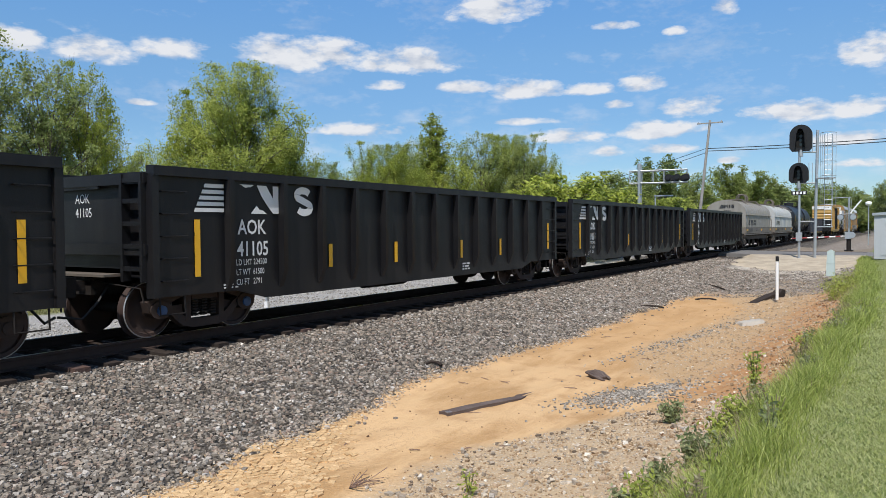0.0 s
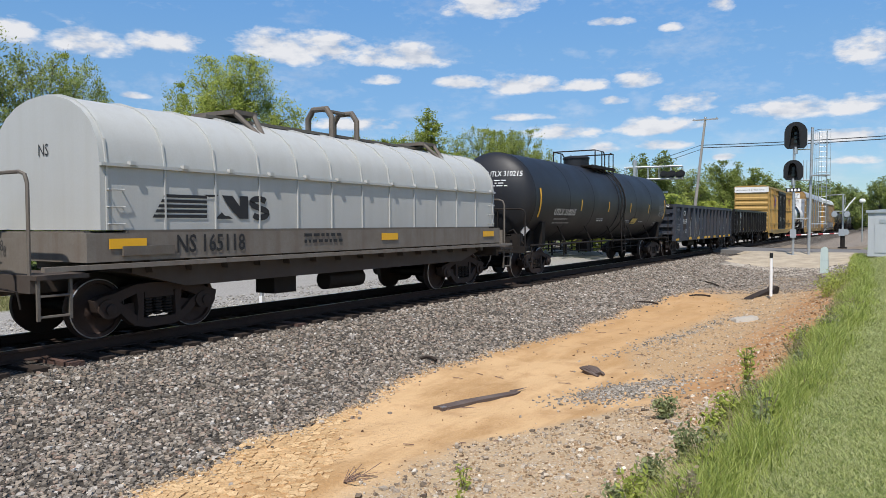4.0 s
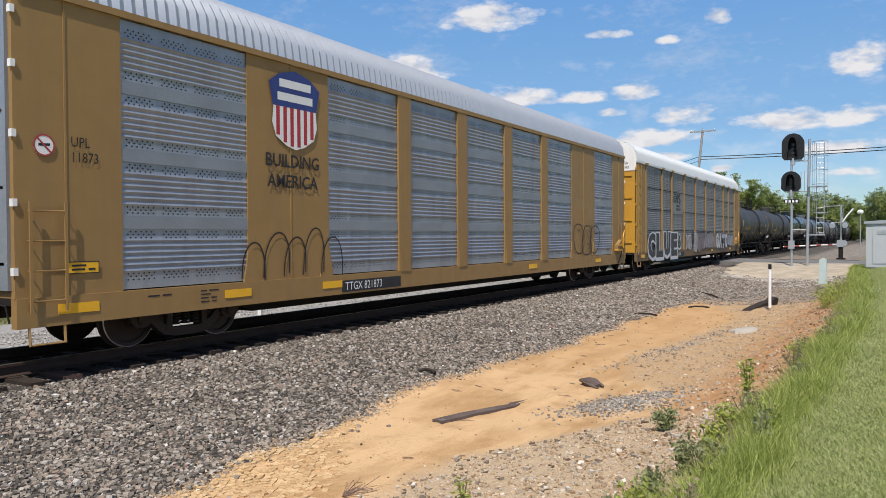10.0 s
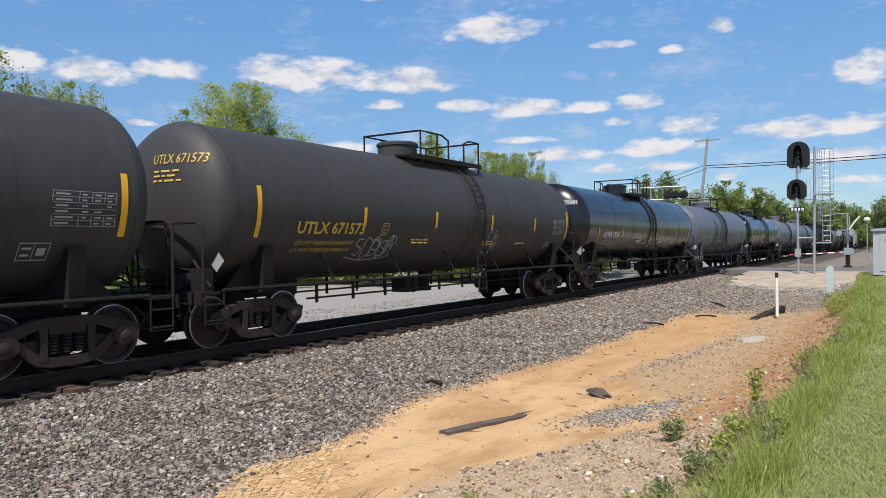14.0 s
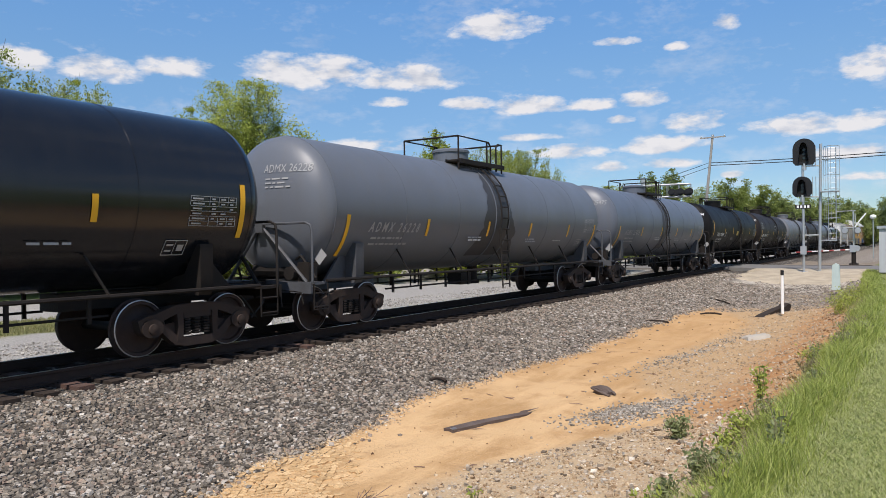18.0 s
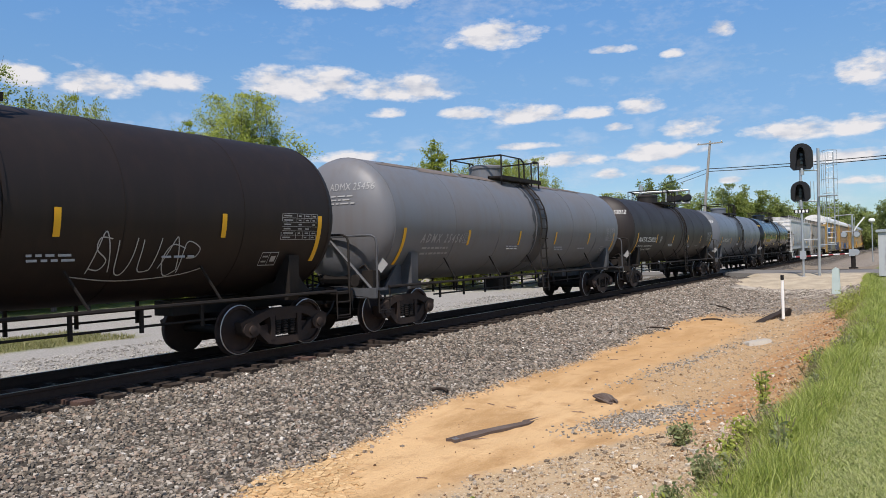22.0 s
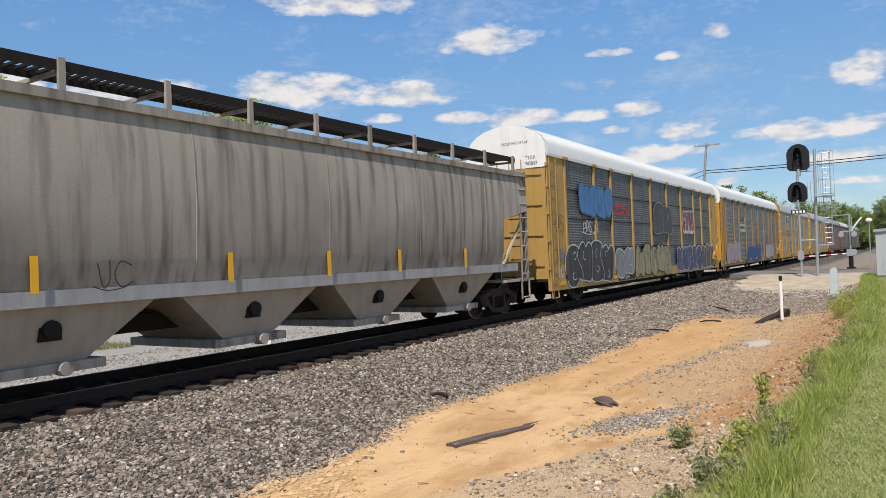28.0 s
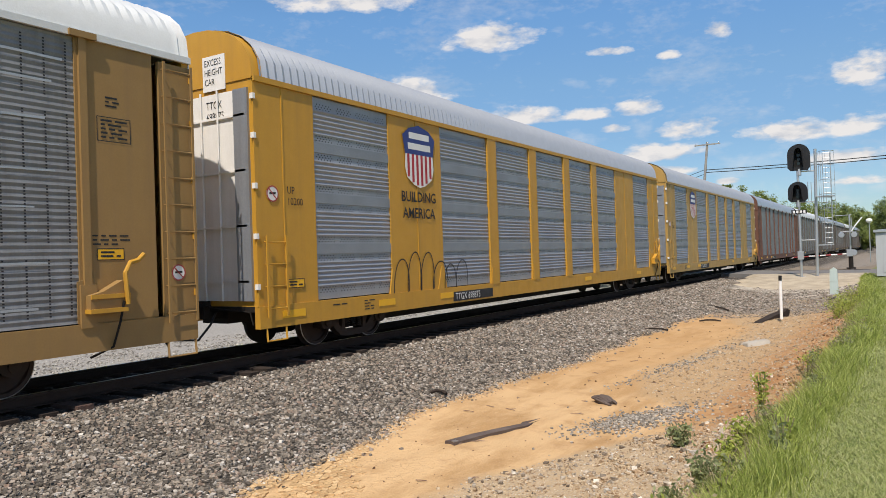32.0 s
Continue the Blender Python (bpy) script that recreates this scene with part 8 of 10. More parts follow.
TRAIN = [
    ("gondola", -8.4, 4.2, dict(AOK, number="41126")),
    ("gondola", 8.35, 20.95, dict(AOK, number="41105", cap=BLUE_CAP)),
    ("gondola", 25.06, 37.75, dict(AOK, number="41011")),
    ("gondola", 41.87, 54.5, dict(AOK, number="40969")),
    ("coil", 59.02, 69.0, dict(hood=COIL_GREY, number="NS163853", end="CS30", big=True, label="coil car with a grey round-topped hood and dirty frame")),
    ("coil", 74.0, 83.75, dict(hood=COIL_WHITE, number="NS 165118", end="NS", big=False, label="coil car with a white round-topped hood")),
    ("tank", 88.6, 102.44, dict(mat=TANK_INK, mark="UTLX 310215", text_mat=WHITE_TEXT, patch=[(2.57, 3.3, 1.73, 2.01)], bottle=True, label="matt black tank car with yellow strips and a yellow label")),
    ("gondola", 106.35, 118.85, dict(mat=OLD_BLUE, z0=0.80, ribs=13, style="old", number="585762", label="faded blue-black gondola with rusty streaks and chalky scrawl")),
    ("gondola", 123.15, 135.29, dict(mat=BLACK_CAR, z0=1.06, ribs=13, style="ns", drop=0.2, number="210727", label="black gondola with thick ribs and low yellow strips")),
    ("box", 140.62, 154.0, None),
    ("tank", 159.07, 168.3, dict(mat=TANK_WHITE, half=5.35, rad=1.44, zc=2.62, lower=TANK_GLOSS, paint=[(-1.35, 1.87, TANK_GLOSS)], mark="TCIX 6175", text_mat=BLACK_TEXT, text=(-4.27, -2.63), text_z=1.98, tall=0.26, heavy=0.04, load=("LD LMT 197300 LB 89500 KG", "LT WT 65700 LB 29800 KG"), load_z=1.72, load_mat=WHITE_TEXT, strips=(-3.47, -1.83, 1.6), strips_long=(-5.05,), long_z=(1.66, 2.56), strip_z=2.2, patch=[(0.85, 1.5, 1.92, 2.18)], lad=0.7, top=(-1.24, 1.65), hand=0.7, label="white tank car with a black middle band and black lower half", seams=(), band_mat=TANK_GLOSS, dome=TANK_GLOSS, plate_y=-1.13, props=False)),
    ("rack", 174.23, 193.31, dict(style="nine", paint=TAN, panel=GALV, roof=ROOF_GALV, mark="TTGX\n821873", tag="UPL\n11873", label="faded yellow autorack with silver perforated screens and a shield emblem", spray=[(-8.7, 1.0, 2.6, 1.0, [INK], 41, None), (6.95, 1.05, 2.5, 1.1, [INK], 42, None, 1)])),
    ("rack", 201.22, 220.36, dict(style="ten", paint=TAN, end=YELLOW, cap=WHITE_PAINT, sill=RACK_SILL, panel=GALV_DARK, roof=ROOF_WHITE, mark="TTGX\n160781", emblem=(-6.15, BLACK_TEXT), label="autorack with dark screens, white roof and a row of spray paint", spray=[(-11.0, 0.68, 5.5, 1.28, [CHALK], "CLUE", INK), (-5.45, 1.04, 0.72, 0.78, [CHALK], "6", INK), (-3.5, 0.95, 1.1, 0.75, [CHALK], 52, (0.34, 0.29, 0.29)), (-1.7, 0.75, 0.8, 1.15, [CHALK], 56, (0.36, 0.32, 0.31)), (-0.7, 0.8, 1.6, 1.1, [INK], 57, (0.2, 0.15, 0.15)), (1.1, 0.9, 2.85, 1.0, [INK], 53, (0.30, 0.27, 0.285)), (4.37, 0.85, 3.9, 1.05, [(0.1, 0.08, 0.12)], "GATO", CHALK), (8.4, 0.95, 1.8, 0.8, [INK], 58, (0.36, 0.35, 0.37))])),
    ("tank", 226.3, 238.5, dict(mat=TANK_DUSTY, mark="UTLX 643076", top=(-1.45, 1.2), lad=1.05, text_mat=YEL_TEXT, text=(-5.72, -3.54), tall=0.25, text_z=2.12, load=("LD LMT 187600 LB 84200 KG", "LT WT 75800 LB 35500 KG"), strips=(-3.17, -0.55, 2.27, 4.91), strips_long=(-6.58, 6.76), patch=[(2.72, 3.5, 1.74, 1.96)], label="matt black tank car with yellow lettering and a yellow label")),
    ("tank", 242.17, 255.3, dict(mat=TANK_DUSTY, mark="UTLX 671573", top=(-0.8, 2.2), lad=1.13, text_mat=YEL_TEXT, text=(-5.88, -3.82), tall=0.25, load=("LD LMT 186300 LB 84500 KG", "LT WT 76700 LB 34800 KG"), strips=(-3.85, -1.01, 1.9, 4.72), strips_long=(-6.9, 7.3), plate_y=-3.1, label="matt black tank car with yellow lettering and a chalk tag", tag=1)),
    ("tank", 259.17, 273.0, dict(mat=TANK_GLOSS, mark="ADMX 25501", props=True, text=(-6.22, -4.31), strips=(-4.02, -0.92, 1.8, 4.6), strips_long=(-6.8, 7.2), long_z=(1.6, 2.4), strip_z=2.2, plate_y=-4.0, lad=0.4, label="glossy dark tank car with white lettering")),
    ("tank", 277.0, 290.03, dict(mat=TANK_GREY, props=True, rail_mat=FRAME_GREY, frame=FRAME_GREY, label="grey tank car with dark spills down its side", mark="ADMX 30214", text=(-6.8, -4.95), text_mat=DULL_TEXT, spaced=True, lean=0.2, strips=(-4.42, -1.26, 1.87, 4.8), strips_long=(-6.9, 7.3), long_z=(1.55, 2.38), strip_z=2.2, plate_y=-4.1, lad=-0.4, top=(-1.9, 0.4), spill=[(-3.5, -2.9, 24, -50, 0.35, DARK_STAIN), (-1.5, -0.1, 62, -50, 0.75, DARK_STAIN)])),
    ("tank", 294.03, 307.1, dict(mat=TANK_GLOSS, mark="ADMX 25330", props=True, text=(-6.06, -4.58), tall=0.26, load=("LD LMT 188900 LB 84800 KG", "LT WT 75100 LB 34000 KG"), strips=(-3.67, -0.69, 1.93, 4.49), strips_long=(-6.87, 7.2), plate_y=-4.15, strip_z=2.32, long_z=(1.9, 2.81), lad=0.86, top=(-0.6, 1.7), label="glossy black tank car with white lettering")),
    ("tank", 311.12, 324.1, dict(mat=TANK_PALE, mark="ADMX 26228", props=True, rail_mat=FRAME_GREY, frame=FRAME_GREY, spaced=True, lean=0.2, text=(-6.25, -4.37), spill=[(-0.75, 0.1, 55, -50, 0.95, DARK_STAIN)], text_mat=DULL_TEXT, strips=(-3.98, -0.95, 1.72, 4.69), strips_long=(-6.98, 7.1), long_z=(1.52, 2.38), strip_z=2.15, lad=-0.2, top=(-1.6, 0.9), label="grey tank car with a dark spill at the ladder")),
    ("tank", 328.17, 341.13, dict(mat=TANK_GREY, mark="ADMX 25475", props=True, rail_mat=FRAME_GREY, frame=FRAME_GREY, spaced=True, lean=0.2, text=(-6.3, -4.44), text_mat=DULL_TEXT, spill=[(-0.75, 0.05, 60, -50, 0.12, DARK_STAIN)], strips=(-4.05, -1.02, 1.67, 4.6), strips_long=(-7.04, 7.1), long_z=(1.54, 2.39), strip_z=2.2, lad=-0.25, top=(-1.6, 0.75), label="grey tank car with faded lettering and a dark band")),
    ("tank", 345.18, 358.56, dict(mat=TANK_BLACK, mark="TILX 292694", text=(-6.18, -4.2), lean=0.15, load=("LD LMT 205900 LB 93350 KG", "LT WT 80100 LB 36350 KG"), plate_y=-3.62, strips=(-3.89, -1.31, 1.99, 4.75), strips_long=(-7.17, 7.3), long_z=(2.02, 2.96), patch=[(-0.17, 0.4, 2.1, 2.4)], lad=0.9, top=(-0.4, 1.8), label="matt black tank car with bold white lettering", rail_z=2.3)),
    ("tank", 362.59, 375.6, dict(mat=TANK_RUST, mark="GBRX 701535", text=(-6.7, -4.14), load=("LD LMT 204900 LB 92900 KG", "LT WT 81100 LB 36800 KG"), plate_y=-3.5, strips=(-3.91, -0.99, 1.87, 4.74), strips_long=(-6.84, 7.1), long_z=(1.68, 2.55), strip_z=2.32, label="brown weathered tank car with white chalk tags", tag=2)),
    ("tank", 379.63, 392.91, dict(mat=TANK_RUSTY, mark="ADMX 25456", props=True, rail_mat=FRAME_GREY, frame=FRAME_GREY, spaced=True, lean=0.2, text=(-6.45, -4.59), text_mat=DULL_TEXT, strips=(-4.2, -1.19, 1.48, 4.48), strips_long=(-7.16, 7.1), long_z=(1.53, 2.37), strip_z=2.16, plate_y=-4.4, lad=0.3, top=(-1.2, 1.45), spill=[(-0.2, 0.6, 60, -50, 0.15, DARK_STAIN), (-6.6, -5.9, 84, 62, 0.5, RUST_STAIN), (-5.2, -3.9, 88, 58, 0.5, RUST_STAIN), (-3.0, -1.7, 82, 60, 0.4, RUST_STAIN), (1.6, 3.4, 86, 62, 0.5, RUST_STAIN), (4.2, 5.3, 84, 64, 0.3, RUST_STAIN)], label="grey tank car with rust along its top")),
    ("tank", 396.92, 409.99, dict(mat=TANK_BROWN, mark="NATX 253012", text=(-6.7, -4.19), load=("LD LMT 206800 LB 93750 KG", "LT WT 79200 LB 35950 KG"), plate_y=-3.38, strips=(-4.01, -1.18, 1.76, 4.6), strips_long=(-6.93, 7.1), long_z=(1.55, 2.42), strip_z=2.18, top=(-0.82, 1.39), label="dark brown-black tank car with white lettering")),
    ("tank", 414.03, 427.08, dict(mat=TANK_PALE, mark="ADMX 30898", props=True, rail_mat=FRAME_GREY, frame=FRAME_GREY, spaced=True, lean=0.2, text=(-6.4, -4.51), text_mat=WHITE_TEXT, spill=[(-1.5, -0.55, 30, -45, 0.3, DARK_STAIN), (-0.7, 0.15, 62, -50, 0.2, DARK_STAIN)], strips=(-3.83, -1.09, 1.47, 4.18), strips_long=(-6.73, 6.9), long_z=(1.56, 2.34), strip_z=2.14, lad=-0.2, top=(-1.6, 0.8), label="slate grey tank car with dark spills by the ladder", tag=3)),
    ("tank", 430.95, 444.08, dict(mat=TANK_GLOSS, mark="NATX 253005", load=("LD LMT 207000 LB 93850 KG", "LT WT 79000 LB 35850 KG"), load_z=1.7, text=(-6.2, -3.94), lean=0.15, plate_y=-3.38, strips=(-3.78, -0.77, 2.05, 4.74), strips_long=(-7.0, 7.2), patch=[(3.17, 3.78, 1.64, 1.88)], text_mat=YEL_TEXT, top=(-0.75, 1.41), lad=0.75, label="glossy black tank car with yellow lettering")),
    ("hopper", 448.7, 463.92, dict(mat=HOPPER_PALE, bays=3, hop=COIL_FRAME, mark="YTSX\n1532", plate=True, label="pale grey covered hopper with a dusty lower half")),
    ("hopper", 468.2, 484.01, dict(mat=HOPPER_GREY, hop=HOPPER_TAN, sill=FRAME_PALE, strips=(-5.79, -2.48, 0.04, 2.45, 5.4), bays=4, mark="KLRX\n650743", label="grey covered hopper heavily streaked with dirt", frame=HOPPER_GREY)),
    ("rack", 490.05, 508.93, dict(style="ten", paint=BOX_YELLOW, end=BOX_YELLOW, cap=WHITE_PAINT, panel=GALV_DEEP, roof=ROOF_WHITE, mark="TTGX\n982843", emblem=(-6.1, surface("emblem red", (0.5, 0.03, 0.04), 0.5, bump=0)), label="autorack with dark screens covered in large spray paint", spray=[(-11.3, 0.6, 4.6, 1.5, [CHALK], 61, INK), (-9.8, 3.05, 3.3, 1.15, [(0.04, 0.16, 0.4)], 62, SKYBLUE), (-6.25, 0.72, 2.2, 1.15, [CHALK], 63, (0.27, 0.29, 0.3)), (-3.65, 0.62, 5.3, 1.4, [INK], 64, (0.36, 0.31, 0.16)), (3.2, 0.6, 5.1, 1.3, [CHALK], 65, NAVY), (8.5, 0.65, 2.8, 1.35, [CHALK], 66, (0.09, 0.05, 0.045)), (4.35, 2.72, 2.45, 1.08, [CHALK], "CURB", MAROON), (-0.75, 2.5, 2.9, 1.45, [(0.35, 0.35, 0.35)], 68, (0.05, 0.05, 0.055)), (-9.6, 2.45, 1.5, 0.5, [CHALK], 69, None), (-7.4, 1.2, 1.0, 0.75, [CHALK], 59, None), (-12.1, 2.45, 0.72, 0.65, [(0.2, 0.03, 0.03)], 70, None), (-12.0, 1.55, 0.6, 0.45, [(0.05, 0.2, 0.45)], 60, None), (-12.0, 1.0, 0.75, 0.4, [CHALK], 49, None)])),
    ("rack", 516.92, 535.76, dict(style="ten", paint=TAN, end=YELLOW, cap=WHITE_PAINT, panel=GALV_DARK, plate=COIL_WHITE, scuffs=True, over=(-2.57, 0.01), roof=ROOF_WHITE, mark="TTGX\n693753", emblem=(-6.15, BLACK_TEXT), label="autorack with grey screens, white roof and spray paint low down", spray=[(-11.2, 0.75, 4.6, 1.3, [CHALK], 71, PINKISH, (0.07, 0.03, 0.035)), (-3.75, 0.66, 5.75, 1.22, [CHALK], 72, (0.022, 0.085, 0.25), (0.012, 0.014, 0.025), (0.2, 0.06, 0.055)), (4.8, 0.7, 4.2, 1.3, [(0.12, 0.06, 0.07)], 73, (0.5, 0.47, 0.48))])),
    ("rack", 543.78, 562.7, dict(style="nine", paint=YELLOW, panel=GALV_BRIGHT, roof=ROOF_GALV, mark="TTGX\n698875", label="bright yellow autorack with silver perforated screens and a shield emblem", spray=[(-8.5, 0.95, 3.2, 1.0, [INK], 81, None)])),
    ("rack", 570.7, 589.6, dict(style="nine", paint=BOX_YELLOW, panel=GALV, roof=ROOF_GALV, mark="TTGX\n700112", words=False, label="yellow autorack with silver screens")),
]
FAR_PAINT = surface("dull brown rack paint", (0.12, 0.10, 0.085), 0.65, streak=0.4, dirt=(0.07, 0.06, 0.05))
REDDISH = surface("reddish-brown rack paint", (0.16, 0.07, 0.045), 0.65, streak=0.4, dirt=(0.08, 0.05, 0.04))
for k in range(13):
    f = 597.6 + 26.9 * k
    TRAIN.append(("rack", f, f + 18.9, dict(style="ten", low=True, paint=(REDDISH, FAR_PAINT, FAR_PAINT)[min(k, 2)], panel=GALV_DARK, roof=(ROOF_GALV, ROOF_WHITE, ROOF_GALV)[k % 3], mark="TTGX\n7%05d" % (15230 + 37 * k), label="autorack with grey screens far down the train")))
BUILDERS = {"gondola": gondola, "tank": tank, "coil": coil_car, "rack": autorack, "hopper": hopper}


def make_train():
    for i, (kind, f, r, spec) in enumerate(TRAIN):
        before = TRAIN[i - 1][2] if i else f - 4.2
        after = TRAIN[i + 1][1] if i + 1 < len(TRAIN) else r + 8
        nexts = ((before + f) / 2, (r + after) / 2)
        if kind == "box":
            boxcar(f, r, nexts)
        else:
            car = BUILDERS[kind](spec, f, r, nexts)
            if spec.get("style") == "old":
                old_gondola_details(car)
            elif spec.get("style") == "ns":
                ns_gondola_details(car)
            if spec.get("tag"):
                tank_tags(car, spec["tag"])


def old_gondola_details(car):
    x = 1.475
    lettering("CR", 0.36, WHITE_TEXT, car, (x, -5.61, 2.16), squeeze=1.0, bold=0.008)
    for k, c in enumerate("5857"):
        lettering(c, 0.36, WHITE_TEXT, car, (x, -5.96 + 0.29 * k, 1.71), squeeze=1.1, bold=0.008)
    lettering("62", 0.36, WHITE_TEXT, car, (x, -4.62, 1.7), squeeze=1.1, bold=0.008)
    for k, (a, b) in enumerate((("LD LMT", "220200"), ("LT WT", "65800"))):
        lettering(a, 0.13, WHITE_TEXT, car, (x, -6.0, 1.34 - 0.15 * k), squeeze=0.95)
        lettering(b, 0.13, WHITE_TEXT, car, (x, -5.32, 1.34 - 0.15 * k), squeeze=0.95)
    lettering("2 INCH HF COMP SHOES", 0.075, DULL_TEXT, car, (x, -6.98, 1.2), squeeze=0.8)
    smallprint(DULL_TEXT, car, (x, -6.95, 0.92), 0.35, 1, 0.07, seed=8, th=0.035)
    smallprint(DULL_TEXT, car, (x, -6.03, 0.91), 0.3, 1, 0.07, seed=9, th=0.035)
    smallprint(DULL_TEXT, car, (x, -6.95, 2.5), 0.65, 4, 0.055, seed=6, th=0.028)
    lettering("CR 585762", 0.18, WHITE_TEXT, car, (0.43, -7.722, 2.585), FRONT, bold=0.004)
    chalk = surface("chalky spray", (0.42, 0.42, 0.42), 0.7, bump=0, amount=0.4)
    for k, (a, b, lo, hi) in enumerate(((-4.69, -4.02, 0.98, 2.02), (-4.35, -3.94, 0.85, 1.5), (-4.02, -3.4, 1.3, 2.06), (-3.64, -3.08, 0.92, 1.4), (-3.35, -2.66, 1.05, 2.01), (-2.95, -2.62, 0.78, 1.75), (-2.66, -2.0, 1.2, 2.08), (-2.45, -2.05, 0.75, 1.42), (-2.15, -1.62, 1.3, 2.04), (-1.95, -1.47, 0.72, 1.4))):
        lean = 0.06 * math.sin(5.1 * k)
        pts = [(a + (b - a) * (0.5 - 0.5 * math.cos(math.pi * q / 16)) + lean * math.sin(math.pi * q / 8), lo + (hi - lo) * math.sin(math.pi * q / 16) ** 0.6 + 0.25 * (q / 16) ** 4 * math.sin(2.3 * k)) for q in range(17)]
        part("spray_line", ribbon(Shape(), 1.478 + 0.0008 * k, pts, 0.02), chalk, car)
    for c, y in zip("STER", (-0.42, 0.58, 1.58, 2.55)):
        fitted(c, 0.42, 0.62, chalk, car, Matrix.Translation((x, y, 1.4)) @ SIDE, bold=-0.018)
    part("spray_line", Shape().box(x, x + 0.002, -1.14, -1.09, 1.4, 2.02).box(x, x + 0.003, -1.33, -0.9, 1.99, 2.04).box(x, x + 0.003, -1.33, -0.92, 1.38, 1.43), chalk, car, "chalky upright stroke between two bars")
    rust = surface("brown rust bloom", (0.042, 0.026, 0.019), 0.8, second=(0.026, 0.025, 0.028), amount=0.9, scale=2.2, streak=0.6, dirt=(0.06, 0.034, 0.022), bump=0.1)
    rnd = random.Random(31)
    ribs = RIB_PLACES["old"]
    for a, b in zip(ribs, ribs[1:]):
        w, lo, hi = (b - a) / 2 - 0.2, rnd.uniform(1.3, 1.5), rnd.uniform(2.4, 2.6)
        ring = [(rnd.uniform(0.85, 1.0) * w * math.copysign(abs(math.cos(q)) ** 0.5, math.cos(q)), (hi - lo) / 2 * rnd.uniform(0.8, 1.0) * math.copysign(abs(math.sin(q)) ** 0.6, math.sin(q))) for q in np.linspace(0, 5.83, 14)]
        pts = smooth_loop([((a + b) / 2 + p[0], (lo + hi) / 2 + p[1]) for p in ring])
        m = len(pts)
        part("rust_patch", Shape().put([(1.468, (a + b) / 2, (lo + hi) / 2)] + [(1.468, *p) for p in pts], [(0, 1 + k, 1 + (k + 1) % m) for k in range(m)]), rust, car, "brown rust on the panel")
    lettering("10", 0.3, chalk, car, (x, 0.5, 0.9), bold=-0.006)
    lettering("19", 0.3, chalk, car, (x, 1.36, 0.9), bold=-0.006)
    scribble(car, 1.478, 3.3, 1.2, 3.2, 0.95, chalk, 15, fat=1.0)
    scribble(car, x, -6.72, 1.92, 0.36, 0.26, chalk, 12, fat=0.45)
    fitted("ACET", 0.55, 0.19, chalk, car, Matrix.Translation((x, -6.9, 1.5)) @ SIDE, bold=-0.01)
    fitted("*WHA*", 0.55, 0.15, chalk, car, Matrix.Translation((x, -6.92, 1.31)) @ SIDE, bold=-0.01)
    g = Shape().box(1.463, 1.472, -3.47, -2.79, 0.82, 2.55)
    part("patch_panel", g, surface("bare scraped steel", (0.19, 0.195, 0.2), 0.6, second=(0.08, 0.08, 0.085), amount=0.7, scale=1.5, streak=0.6, dirt=(0.06, 0.05, 0.045), dirt_amount=0.3), car, "pale unpainted patch")
    for y in (-7.12, -4.3, -2.3, -0.4, 0.55, 2.2, 3.9, 5.3, 7.0):
        tape(car, 1.53, y, 0.9, 0.6, 0.13, flat=True)


def ns_gondola_details(car):
    x = 1.475
    stripes_and_letters(car, x, -6.85, 2.08, 0.42, WHITE_TEXT, True, near=True)
    lettering("NS", 0.36, WHITE_TEXT, car, (x, -6.49, 1.61), squeeze=0.85, bold=0.006)
    lettering("210727", 0.36, WHITE_TEXT, car, (x, -5.72, 1.61), bold=0.006, squeeze=0.8)
    for k, (a, b) in enumerate((("LD LMT", "224200"), ("LT WT", "61800"))):
        lettering(a, 0.13, WHITE_TEXT, car, (x, -5.85, 1.42 - 0.17 * k), squeeze=0.9)
        lettering(b, 0.13, WHITE_TEXT, car, (x, -5.0, 1.42 - 0.17 * k), squeeze=0.9)
    for y in (-6.55, -3.84, -1.4, 1.95, 4.2):
        tape(car, x, y, 1.3, 0.55, 0.18, flat=True)
    scrawl(car, x, 5.0, 1.55, 1.2, 0.4, [(0.4, 0.4, 0.45)], seed=14, fill=None, line=0.014)


def tank_tags(car, which):
    chalk = surface("chalky spray", (0.42, 0.42, 0.42), 0.7, bump=0, amount=0.4)

    def on_side(y, z, width, height, seed, fat=0.8):
        """Handwriting bent onto the round shell."""
        before = set(car.children)
        scribble(car, 0.0, y, z, width, height, chalk, seed, fat)
        for ob in set(car.children) - before:
            for v in ob.data.vertices:
                v.co.x = math.sqrt(1.512 ** 2 - (v.co.z - 2.58) ** 2) + v.co.x + 0.004
    if which == 1:
        on_side(-4.0, 1.5, 1.45, 0.5, 21)
        on_side(1.8, 1.58, 0.6, 0.62, 22, 0.7)
    elif which == 2:
        on_side(-7.1, 2.68, 1.1, 0.5, 22)
        on_side(-5.55, 1.42, 2.55, 0.24, 25, 0.6)
        on_side(-0.94, 1.4, 1.25, 0.26, 23, 0.6)
        on_side(2.4, 1.5, 2.0, 0.62, 24, 0.6)
        fitted("DTA", 1.2, 0.55, chalk, car, shell_pose(1.5, 2.58, -0.85, 2.42, 0.014), lean=0.1, bold=-0.012)
    else:
        on_side(1.2, 1.75, 2.4, 0.5, 26, 0.4)


make_train()

